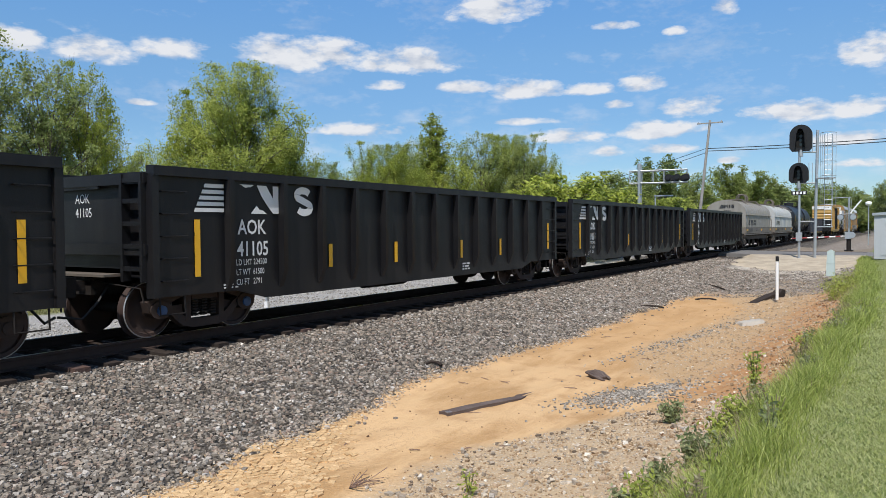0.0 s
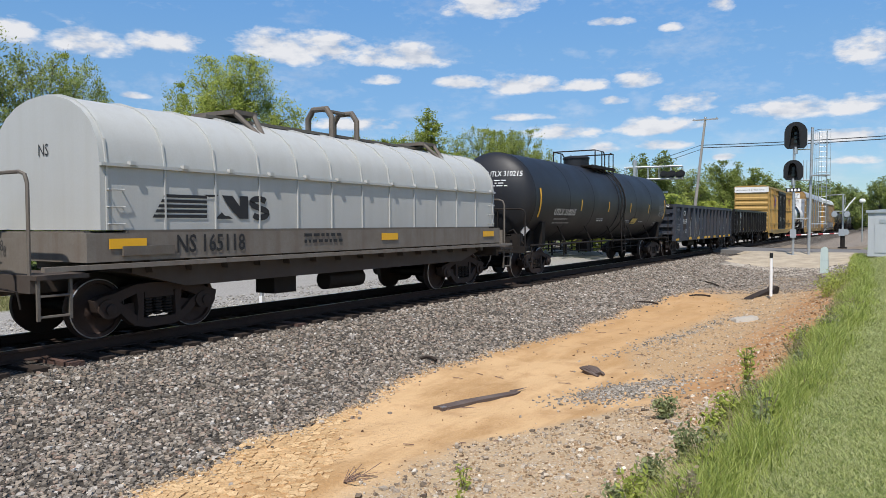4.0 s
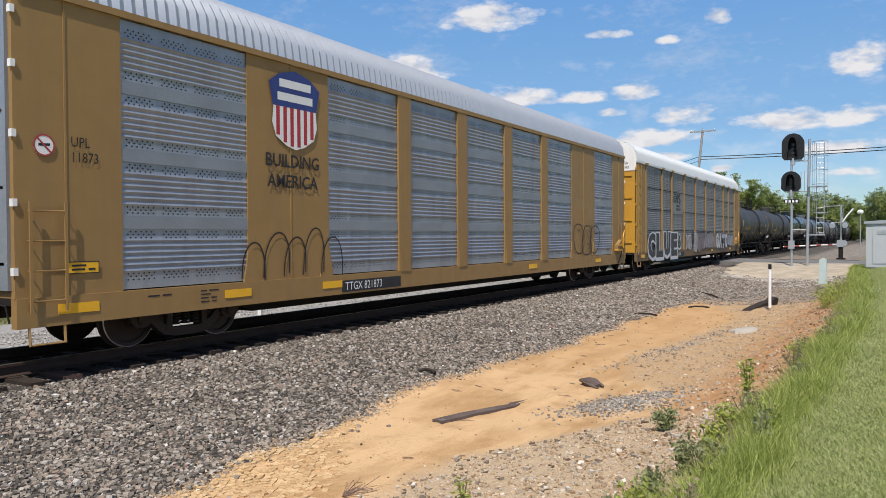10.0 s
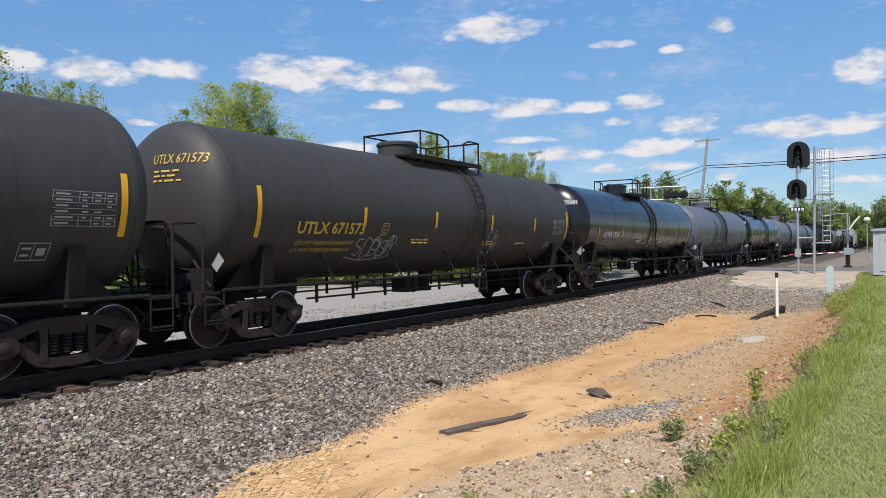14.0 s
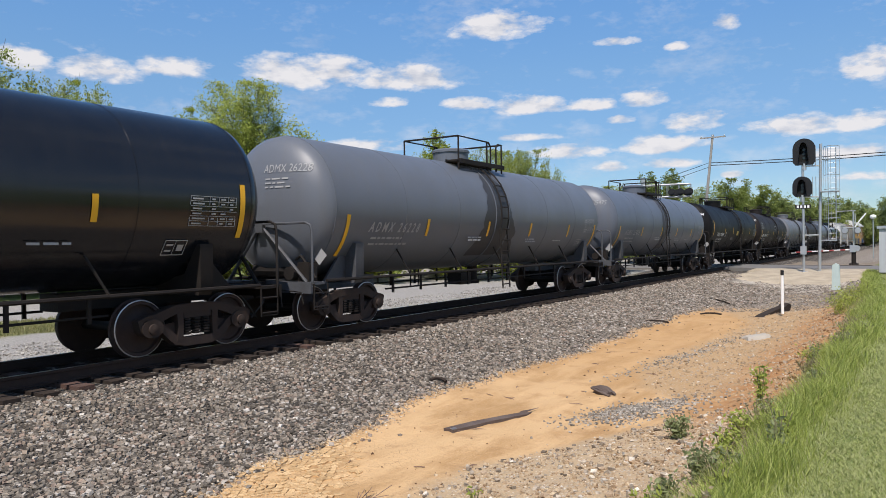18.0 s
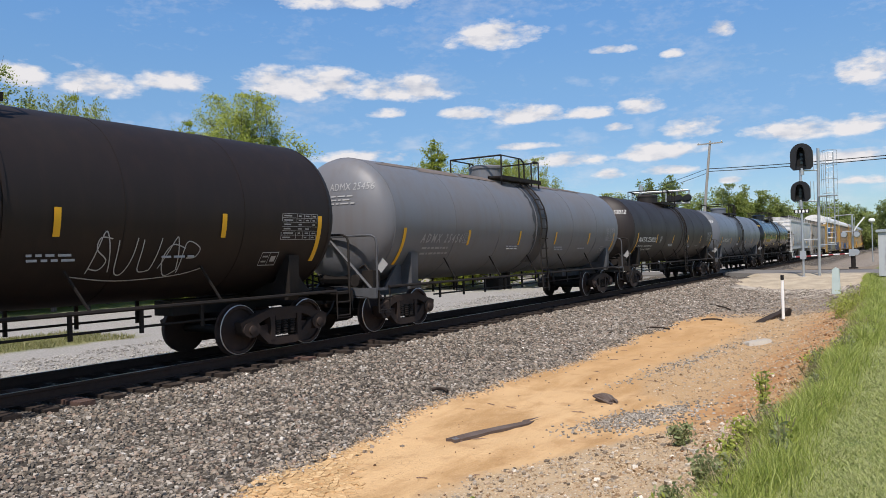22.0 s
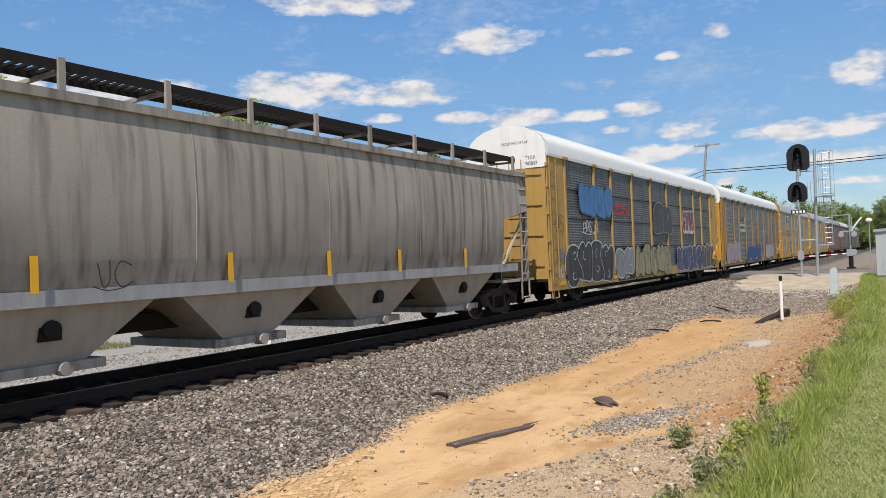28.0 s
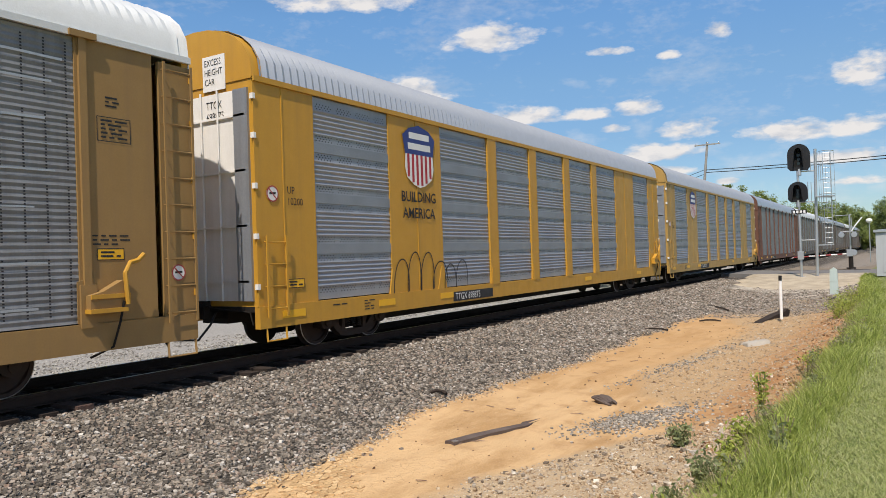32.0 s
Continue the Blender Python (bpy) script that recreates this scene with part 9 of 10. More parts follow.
# ---- level crossing, signals and posts ----
def make_crossing():
    asphalt = surface("worn asphalt", (0.14, 0.135, 0.13), 0.9, second=(0.21, 0.195, 0.175), amount=0.5, bump=0.3, scale=2, spec=0.2)
    g = Shape()
    for a, b in ((-80, -0.86), (-0.63, 0.63), (0.86, 90)):
        xs = np.unique(np.concatenate([np.linspace(a, b, 2), np.clip(np.arange(-40, 41, 4.0), a, b)]))
        top = [[(x, y, -0.02 if abs(x) < 2.5 else -0.10 - 0.002 * min(abs(x), 12)) for x in xs] for y in (51.2, 58.2)]
        bot = [[(p[0], p[1], p[2] - 0.25) for p in row] for row in top]
        g.sheet(top)
        g.sheet([top[0], bot[0]]).sheet([top[1], bot[1]])
    for name, xa, xb, ya, yb, near, mat, label in (("gravel_apron", 2.9, 9.4, 43.6, 51.25, False, (0.46, 0.39, 0.29), "pale dusty gravel in front of the crossing road"), ("gravel_shoulder", 2.5, 9.2, 58.15, 84.0, True, (0.25, 0.205, 0.155), "brown gravel bank behind the crossing road")):
        a = Shape()
        rows = []
        for k, v in enumerate(np.linspace(0, 1, 20)):
            y = ya + (yb - ya) * v
            u = v if not near else 1 - v
            row = []
            for q in np.linspace(0, 1, 24):
                xx = xa + (xb - xa) * q + 0.3 * math.sin(y * 1.7 + 3 * q) * (1 if 0 < q < 1 else 1.6)
                gz = float(ground_z(xx, y))
                rise = max(0.0, (u - 0.75) / 0.25) if near else u
                lift = 0.045 - (0.09 if q in (0, 1) or (u == 0) else 0)
                row.append((xx, y + (0.35 * math.sin(5 * q + 2) if u == 0 else 0), gz + lift + max(0.0, -0.135 - gz) * rise * (1 if 0 < q < 1 else 0.6)))
            rows.append(row)
        a.sheet(rows)
        tagged(part(name, a, surface("loose " + label[:12], mat, 0.95, second=tuple(0.62 * c for c in mat), amount=0.75, scale=1.6, fine=22, bump=0.6, spec=0.1), sharp=180), label, "gravel", kind="structure")
    tagged(part("road", g, asphalt), "grey asphalt road over the level crossing", "road", kind="structure")


make_crossing()


def signal_mast():
    s = thing("railway_signal", "two black-hooded railway signal heads on aluminium masts with a caged ladder", "signal", at=(6.02, 48.6, -0.3))
    g = Shape().cyl((0, 0, 0), (0, 0, 7.2), 0.075, 12).cyl((0, 0, 0), (0, 0, 0.12), 0.22, 12)
    part("mast", g, ALUM, s)
    g = Shape().cyl((0.82, 0.3, 0), (0.95, 0.3, 7.75), 0.085, 12).cyl((0.82, 0.3, 0), (0.82, 0.3, 0.12), 0.25, 12)
    part("ladder_post", g, ALUM, s)
    inside = surface("deep black hood lining", (0.004, 0.004, 0.004), 0.8, bump=0)
    for z0, w, h in ((7.3, 0.62, 1.6), (5.22, 0.54, 1.22)):
        x = 0.08 if z0 > 6 else -0.03
        ring = [(x + w * math.cos(a), z0 + h / 2 - w + w * math.sin(a)) for a in np.linspace(0, math.pi, 13)] + [(x - w, z0 - h / 2 + 0.18), (x - w + 0.16, z0 - h / 2), (x + w - 0.16, z0 - h / 2), (x + w, z0 - h / 2 + 0.18)]
        head = part("signal_head", Shape().extrude(ring, "y", -0.1, -0.05), SIGNAL_BLACK, s, "black arched target board")
        part("lamp_case", Shape().box(x - 0.22, x + 0.22, -0.05, 0.28, z0 - 0.5 * h + 0.1, z0 + 0.3 * h), SIGNAL_BLACK, head)
        part("neck", Shape().cyl((x, 0, z0 - h / 2 - 0.3), (x, 0, z0 - h / 2 + 0.1), 0.12, 10), ALUM, head)
        cowl = [(x - 0.26, z0 - 0.36 * h), (x - 0.2, z0 + 0.16 * h), (x - 0.12, z0 + 0.3 * h), (x, z0 + 0.33 * h), (x + 0.12, z0 + 0.3 * h), (x + 0.2, z0 + 0.16 * h), (x + 0.26, z0 - 0.36 * h)]
        part("lamp_hood", Shape().sheet([[(a, -0.1, b) for a, b in cowl], [(a, -0.5, b) for a, b in cowl]]), SIGNAL_BLACK, head)
        part("hood_lining", Shape().put([(a, -0.104, b) for a, b in cowl], [tuple(range(7))]), inside, head)
        for dz in (0.1, -0.12, -0.34):
            part("lens", Shape().cyl((x, -0.12, z0 + dz * h * 0.7), (x, -0.106, z0 + dz * h * 0.7), 0.09, 12), surface("dark lens", (0.02, 0.03, 0.03), 0.15, bump=0), head)
    nb = Shape().box(-0.42, 0.42, -0.1, -0.07, 3.9, 4.14)
    part("number_plate", nb, SIGNAL_BLACK, s, "black plate with pale figures")
    bars([(0.06 + 0.19 * k, 0.04, 0.12, 0.16) for k in range(4)], WHITE_TEXT, s, (-0.4, -0.105, 3.9), FRONT)
    g = Shape()
    for z in (2.3, 4.6, 6.45):
        part("bracket", Shape().tube([(0, 0, z), (0.88, 0.3, z)], 0.04, 6), ALUM, s)
    for z in (4.6, 6.45):
        for xx in (0.5, 0.68):
            part("guard_rail", Shape().tube([(xx, 0.2, z), (xx, 0.2, z + 1.2)], 0.02, 5), ALUM, s)
    part("junction_box", Shape().box(-0.16, 0.16, -0.16, 0.08, 1.15, 1.65), ALUM, s)
    g = Shape()
    for xx in (1.3, 1.7):
        g.tube([(xx, 0.55, 1.95), (xx, 0.55, 7.5)], 0.022, 5)
    for z in np.arange(2.1, 7.5, 0.3):
        g.tube([(1.3, 0.55, z), (1.7, 0.55, z)], 0.014, 5)
    part("ladder", g, ALUM, s)
    g = Shape()
    for z in np.arange(3.3, 7.6, 0.85):
        g.tube([(1.5 + 0.42 * math.cos(a), 0.55 - 0.75 * math.sin(a), z) for a in np.linspace(0, math.pi, 9)], 0.016, 5)
    for a in np.linspace(0.15, math.pi - 0.15, 5):
        g.tube([(1.5 + 0.42 * math.cos(a), 0.55 - 0.75 * math.sin(a), 3.2), (1.5 + 0.42 * math.cos(a), 0.55 - 0.75 * math.sin(a), 7.5)], 0.012, 5)
    part("ladder_cage", g, ALUM, s)
    part("platform", Shape().box(0.9, 1.9, -0.1, 0.6, 4.85, 4.9), ALUM, s)
    part("foot_bracket", Shape().box(0.9, 1.75, 0.5, 0.6, 1.95, 2.02), ALUM, s)


signal_mast()


def warning_light(parent, x, y, z, axis="y", r=0.26):
    g = Shape().lathe([(0, r), (0.02, r), (0.02, 0.0)], (x, y, z), axis, 18)
    b = part("backing_disc", g, SIGNAL_BLACK, parent)
    g = Shape().lathe([(-0.25, 0.17), (-0.25, 0.16), (0.0, 0.15), (0.0, 0.0)], (x, y, z), axis, 14)
    part("lamp_hood", g, SIGNAL_BLACK, b)


def crossing_gantry():
    s = thing("crossing_gantry", "aluminium cantilever gantry with warning lights beside the crossing", "signal gantry", at=(-7.03, 59.6, -0.4), turn=radians(8))
    g = Shape()
    for yy in (-0.35, 0.35):
        g.cyl((0, yy, 0), (0, yy, 7.35), 0.11, 10)
    for z in np.arange(0.5, 7.3, 0.8):
        g.tube([(0, -0.35, z), (0, 0.35, z + 0.5)], 0.03, 5)
    part("post", g, ALUM, s)
    g = Shape()
    for zz in (5.75, 6.75):
        for yy in (-0.35, 0.35):
            g.cyl((-0.8, yy, zz), (3.75, yy, zz), 0.05, 8)
    for k, x in enumerate(np.arange(-0.75, 3.8, 0.9)):
        for yy in (-0.35, 0.35):
            g.tube([(x, yy, 5.75), (x, yy, 6.75)], 0.03, 5)
        g.tube([(x, -0.35, 6.75), (x, 0.35, 6.75)], 0.028, 5)
    part("arm", g, ALUM, s)
    for x in (2.35, 3.0, 3.7):
        warning_light(s, x, -0.5, 6.1, r=0.3)
    for x in (2.6, 3.4):
        warning_light(s, x, 0.75, 6.1, r=0.3)
    g = Shape().cyl((1.2, 0.4, 0), (1.2, 0.4, 4.8), 0.06, 8).box(1.1, 2.6, 0.36, 0.44, 4.65, 4.75)
    part("lamp_arm", g, ALUM, s)


crossing_gantry()


def crossing_post():
    s = thing("crossing_signal", "crossing gate post with warning lights and a raised gate", "crossing signal", at=(7.75, 66.0, -0.3))
    part("post", Shape().cyl((0, 0, 0.9), (0, 0, 4.3), 0.065, 10), ALUM, s)
    part("pedestal", Shape().cyl((0, 0, 0), (0, 0, 1.0), 0.17, 12).cyl((0, 0, 0), (0, 0, 0.12), 0.34, 12), IRON, s, "dark cast pedestal")
    for x in (-0.58, 0.3):
        warning_light(s, x, -0.12, 2.7, "y", 0.25)
        part("lamp_case", Shape().lathe([(-0.3, 0.0), (-0.3, 0.2), (-0.12, 0.23), (-0.12, 0.19)], (x, -0.2, 2.7), "y", 14), ALUM, s, "pale round lamp case")
    part("light_bar", Shape().tube([(-0.7, -0.06, 2.95), (0.45, -0.06, 2.95)], 0.035, 6), ALUM, s)
    part("counterweight_arm", Shape().tube([(0.1, 0.3, 3.0), (0.42, 0.3, 3.5), (0.85, 0.3, 4.05)], 0.06, 6), STEEL_WHITE, s)
    for sg in (-1, 1):
        g = Shape().extrude([(-0.62, 3.6 - 0.42 * sg), (-0.5, 3.5 - 0.42 * sg), (0.62, 3.6 + 0.42 * sg), (0.5, 3.7 + 0.42 * sg)], "x", 0.13 + 0.02 * (sg > 0), 0.115 + 0.02 * (sg > 0))
        part("crossbuck_blade", g, ALUM, s)
    part("gate_motor", Shape().box(-0.27, 0.12, -0.25, 0.25, 1.0, 1.55), ALUM, s)
    part("gate_gearbox", Shape().lathe([(-0.12, 0.0), (-0.12, 0.24), (0.12, 0.24), (0.12, 0.0)], (0.22, -0.1, 1.3), "y", 14), ALUM, s)
    g = Shape().tube([(-0.2, 0.3, 1.2), (-4.2, 0.3, 1.0)], 0.05, 6)
    arm = part("gate_arm", g, STEEL_WHITE, s)
    for k in range(5):
        part("red_band", Shape().tube([(-0.6 - 0.8 * k, 0.3, 1.18 - 0.04 * k), (-0.95 - 0.8 * k, 0.3, 1.1625 - 0.04 * k)], 0.055, 6), surface("faded gate red", (0.35, 0.05, 0.05), 0.5, bump=0), arm)
    part("sign_arm", Shape().tube([(-1.25, 0, 4.24), (0.15, 0, 4.28)], 0.03, 6), ALUM, s)


crossing_post()


def cabinet():
    s = thing("relay_cabinet", "large grey metal relay cabinet with a pale roof beside the crossing", "cabinet", at=(11.1, 43.5, 0.0))
    m = surface("grey cabinet paint", (0.42, 0.44, 0.45), 0.5, second=(0.36, 0.38, 0.39), amount=0.3, streak=0.2, dirt=(0.3, 0.3, 0.29))
    part("body", Shape().box(-1.05, 1.25, 0, 2.2, 0.0, 2.25), m, s)
    part("roof", Shape().extrude([(-1.15, 2.25), (1.35, 2.25), (1.35, 2.37), (0.1, 2.45), (-1.15, 2.37)], "y", -0.1, 2.3), ALUM, s)
    part("door", Shape().box(-0.75, 0.25, -0.03, 0.0, 0.2, 2.1), m, s)
    part("door_handle", Shape().cyl((0.12, -0.06, 1.05), (0.12, -0.06, 1.25), 0.02, 6).box(0.1, 0.14, -0.06, -0.03, 1.14, 1.16), IRON, s)
    part("vent", Shape().box(-0.55, 0.05, -0.045, -0.03, 1.7, 1.9), ALUM, s)


cabinet()


def street_lamp():
    s = thing("yard_lamp", "white globe lamp on a slim post", "lamp", at=(8.4, 88.0, -0.3))
    part("post", Shape().cyl((0, 0, 0), (0, 0, 4.1), 0.05, 8), ALUM, s)
    part("globe", Shape().lathe([(-0.2, 0.0), (-0.19, 0.16), (-0.05, 0.3), (0.1, 0.3), (0.22, 0.2), (0.27, 0.0)], (0, 0, 4.3), "z", 14), STEEL_WHITE, s)


street_lamp()


def utility_pole(x, y, top, lean=0.0, arm=True, label="leaning grey wooden utility pole with a crossarm"):
    z = float(ground_z(x, y))
    s = thing("utility_pole", label, "utility pole", "utility poles", at=(x, y, z))
    h = top - z
    part("pole", Shape().cyl((0, 0, -0.3), (lean, 0, h), 0.2, 10, 0.13), POLE_WOOD, s)
    if arm:
        part("crossarm", Shape().box(lean - 1.45, lean + 1.45, -0.16, -0.04, h - 0.4, h - 0.26), POLE_WOOD, s)
        for k in (-1.3, 0, 1.3):
            part("insulator", Shape().lathe([(0, 0.05), (0.1, 0.07), (0.16, 0.05), (0.2, 0.0)], (lean + k, -0.1, h - 0.26), "z", 8), ALUM, s)
    return s


utility_pole(-9.5, 90.0, 14.3, lean=1.6)
utility_pole(-24, 72, 6.8, arm=False, label="short bare wooden pole among the trees")
utility_pole(-30, 52, 7.3, arm=False, label="short bare wooden pole among the trees")
utility_pole(-26, 88, 7.4, arm=False, label="short bare wooden pole among the trees")


def cables():
    def sag(a, b, drop, n=14):
        a, b = Vector(a), Vector(b)
        return [a.lerp(b, k / n) - Vector((0, 0, 4 * drop * (k / n) * (1 - k / n))) for k in range(n + 1)]
    for k, dz in enumerate((0.0, -0.3)):
        g = Shape().tube(sag((-8.3, 90.0, 11.0 + dz), (34.0, 78.0, 10.6 + dz), 0.5), 0.045, 5)
        tagged(part("overhead_cable", g, CABLE), "black overhead cable strung from a wooden pole", "cable", "overhead cables")
    for k, dz in enumerate((0.0, -0.5)):
        g = Shape().tube(sag((-8.4, 90.0, 11.0 + dz), (-30.0, 96.0, 6.6 + dz), 0.3), 0.03, 5)
        tagged(part("overhead_cable", g, CABLE), "thin service cable running down from a pole", "cable", "overhead cables")


cables()


def small_posts():
    s = thing("marker_post", "slim white marker post with a black cap", "marker post", at=(7.87, 25.2, -0.5))
    part("post", Shape().cyl((0, 0, -0.1), (0, 0, 1.12), 0.045, 10), STEEL_WHITE, s)
    part("cap", Shape().cyl((0, 0, 1.12), (0, 0, 1.28), 0.05, 10), SIGNAL_BLACK, s)
    s = thing("cable_pedestal", "pale green plastic cable pedestal", "pedestal", at=(8.75, 34.0, -0.35))
    m = surface("pale green plastic", (0.47, 0.55, 0.51), 0.6, second=(0.40, 0.47, 0.43), amount=0.3)
    part("body", Shape().extrude([(-0.16, 0), (0.16, 0), (0.13, 1.02), (0.0, 1.1), (-0.13, 1.02)], "y", -0.12, 0.12), m, s)
    part("cover_seam", Shape().box(-0.15, 0.15, -0.13, 0.13, 0.55, 0.57), m, s)
    s = thing("track_marker", "short white post beyond the track", "marker post", at=(-3.4, 14.2, -0.62))
    part("post", Shape().box(-0.035, 0.035, -0.03, 0.03, 0.0, 1.5), ALUM, s)
    part("sleeve", Shape().box(-0.06, 0.06, -0.05, 0.05, 0.0, 0.42), STEEL_WHITE, s)


small_posts()


def timber_bits():
    grey_wood = surface("weathered grey timber", (0.085, 0.058, 0.048), 0.9, second=(0.17, 0.135, 0.115), amount=0.7, bump=0.6, scale=3, fine=50)
    a, b = Vector((6.02, 8.16, -0.765)), Vector((6.52, 9.78, -0.765))
    d = (b - a).to_2d()
    s = thing("broken_plank", "dark weathered broken plank lying on the sand", "plank", at=a, turn=math.atan2(d.y, d.x))
    top, low = [], []
    edge = [(0.0, -0.09), (0.02, 0.0), (-0.01, 0.08), (0.5, 0.085), (1.1, 0.075), (1.45, 0.06), (1.52, 0.02), (1.6, -0.02), (1.5, -0.06), (1.42, -0.085), (0.8, -0.085)]
    n = len(edge)
    pts = [(u, w, 0.0) for u, w in edge] + [(u, w, 0.045 + 0.012 * math.sin(3 * u) + 0.01 * (u < 0.1)) for u, w in edge]
    part("plank", Shape().put(pts, [tuple(range(n)), tuple(range(n, 2 * n))] + [(k, (k + 1) % n, n + (k + 1) % n, n + k) for k in range(n)]), grey_wood, s)
    part("splinter", Shape().put([(1.4, -0.01, 0.03), (1.83, 0.03, 0.05), (1.4, 0.05, 0.03), (1.42, 0.02, 0.065)], [(0, 1, 2), (0, 1, 3), (1, 2, 3), (0, 2, 3)]), grey_wood, s)
    part("nail_plate", Shape().box(0.02, 0.1, -0.07, -0.01, 0.05, 0.062), surface("bright worn metal", (0.5, 0.48, 0.46), 0.4, metal=0.8), s, "bright metal scrap on the plank's end")
    s = thing("wood_chunk", "splintered chunk of grey wood on the sand", "wood", at=(6.98, 11.45, -0.755), turn=-0.75)
    rnd = random.Random(5)
    for k in range(9):
        y = -0.11 + 0.026 * k
        h = 0.10 * math.sin(math.pi * (k + 1) / 10.5)
        a, b = rnd.uniform(-0.36, -0.22), rnd.uniform(0.2, 0.34)
        g = Shape().tube([(a, y + rnd.uniform(-0.03, 0.03), h * 0.6 + rnd.uniform(0, 0.05)), (0, y, h + 0.03), (b, y * 0.6, h * 0.5 + 0.02)], rnd.uniform(0.014, 0.026), 6)
        part("splinter", g, grey_wood, s)
    g = Shape().extrude([(-0.22, 0.0), (0.25, 0.0), (0.18, 0.07), (-0.1, 0.09)], "y", -0.1, 0.1)
    part("core", g, grey_wood, s)
    s = thing("dark_tie_stub", "dark broken tie stub on the gravel beside the post", "timber", at=(7.42, 26.2, float(ground_z(7.42, 26.2)) - 0.03), turn=1.37)
    part("stub", Shape().extrude([(-1.2, 0.0), (1.3, 0.0), (1.45, 0.22), (1.2, 0.3), (0.9, 0.2), (0.2, 0.17), (-0.5, 0.1), (-1.0, 0.05)], "y", -0.13, 0.13), TIE_WOOD, s)
    s = thing("flat_rock", "flat pale stone slab on the gravel", "rock", at=(8.05, 19.0, float(ground_z(8.05, 19.0)) - 0.02), turn=0.9)
    part("slab", Shape().put([(-0.42, -0.24, 0), (0.3, -0.3, 0), (0.46, 0.15, 0), (-0.2, 0.28, 0), (-0.36, -0.18, 0.10), (0.25, -0.22, 0.15), (0.36, 0.12, 0.13), (-0.15, 0.2, 0.08)], [(0, 1, 2, 3), (4, 5, 6, 7), (0, 1, 5, 4), (1, 2, 6, 5), (2, 3, 7, 6), (3, 0, 4, 7)]), surface("pale slab", (0.44, 0.40, 0.34), 0.9, bump=0.4), s)
    for k, (x, y, ln, tn) in enumerate(((4.76, 22.1, 0.75, 0.15), (4.85, 30.4, 2.6, -1.03), (4.3, 10.6, 0.3, 0.2), (5.6, 25.6, 0.7, 0.5))):
        z = float(ground_z(x, y))
        s = thing("stick", "dark weathered stick lying on the ballast", "stick", at=(x, y, z + 0.02), turn=tn)
        part("wood", Shape().tube([(-ln / 2, 0, 0.02), (-ln / 5, 0.04, 0.05), (ln / 5, 0.03, 0.045), (ln / 2, -0.02, 0.01)], 0.03, 6), TIE_WOOD, s)


timber_bits()


def dead_twigs():
    dry = surface("dry twig", (0.2, 0.12, 0.085), 0.9, second=(0.3, 0.22, 0.17), amount=0.6, bump=0.2)
    rnd = random.Random(23)
    s = thing("dead_weed", "dry brown branching weed lying on the sand", "weed", at=(6.72, 5.35, float(ground_z(6.72, 5.35)) + 0.01))
    for k in range(16):
        a = rnd.uniform(-0.5, 1.9)
        ln = rnd.uniform(0.14, 0.42)
        mid = (0.5 * ln * math.cos(a), 0.5 * ln * math.sin(a), rnd.uniform(0.02, 0.1))
        part("twig", Shape().tube([(0, 0, 0), mid, (ln * math.cos(a + 0.25), ln * math.sin(a + 0.25), rnd.uniform(0.0, 0.14))], 0.0035, 4), dry, s)
    for k in range(22):
        y = 6.0 + 12 * rnd.random() ** 1.3
        x = rnd.uniform(float(on_line(BALLAST_EDGE, y)) + 0.25, float(on_line(GRAVEL_EDGE, y)) + 0.2)
        ln, a = rnd.uniform(0.06, 0.26), rnd.uniform(0, 6.28)
        z = float(ground_z(x, y)) + 0.006
        s = thing("twig", "small dry brown twig lying on the sand", "twig", "twigs on the sand", at=(x, y, z), turn=a)
        part("stem", Shape().tube([(-ln / 2, 0, 0), (0, rnd.uniform(-0.03, 0.03), 0.008), (ln / 2, rnd.uniform(-0.02, 0.02), 0)], 0.006, 4), dry, s)
        part("shoot", Shape().tube([(0, 0, 0.006), (ln * 0.3, ln * 0.22, 0.01)], 0.004, 4), dry, s)


dead_twigs()


# ---- trees, grass and weeds ----
def leaf_material(name, a, b, c):
    mt = stone_material(name, [(0.0, a), (0.5, b), (1.0, c)], rough=0.6)
    bs = mt.node_tree.nodes["Principled BSDF"]
    bs.inputs["Specular IOR Level"].default_value = 0.25
    out = mt.node_tree.nodes["Material Output"]
    tr = mt.node_tree.nodes.new("ShaderNodeBsdfTranslucent")
    mx = mt.node_tree.nodes.new("ShaderNodeMixShader")
    mx.inputs[0].default_value = 0.45
    src = bs.inputs["Base Color"].links[0].from_socket
    mt.node_tree.links.new(src, tr.inputs[0])
    mt.node_tree.links.new(bs.outputs[0], mx.inputs[1])
    mt.node_tree.links.new(tr.outputs[0], mx.inputs[2])
    mt.node_tree.links.new(mx.outputs[0], out.inputs[0])
    return mt


LEAF_MID = leaf_material("green leaves", (0.275, 0.335, 0.068), (0.36, 0.41, 0.085), (0.44, 0.475, 0.115))
LEAF_LIGHT = leaf_material("yellow-green leaves", (0.26, 0.32, 0.05), (0.38, 0.43, 0.07), (0.5, 0.53, 0.12))
LEAF_DARK = leaf_material("dark green leaves", (0.17, 0.225, 0.055), (0.275, 0.325, 0.085), (0.39, 0.43, 0.135))
LEAF_SAGE = leaf_material("dusty green leaves", (0.17, 0.23, 0.07), (0.26, 0.315, 0.10), (0.36, 0.405, 0.16))
BARK = surface("grey-brown bark", (0.13, 0.105, 0.085), 0.9, second=(0.08, 0.065, 0.055), amount=0.6, bump=0.6, streak=0.4)


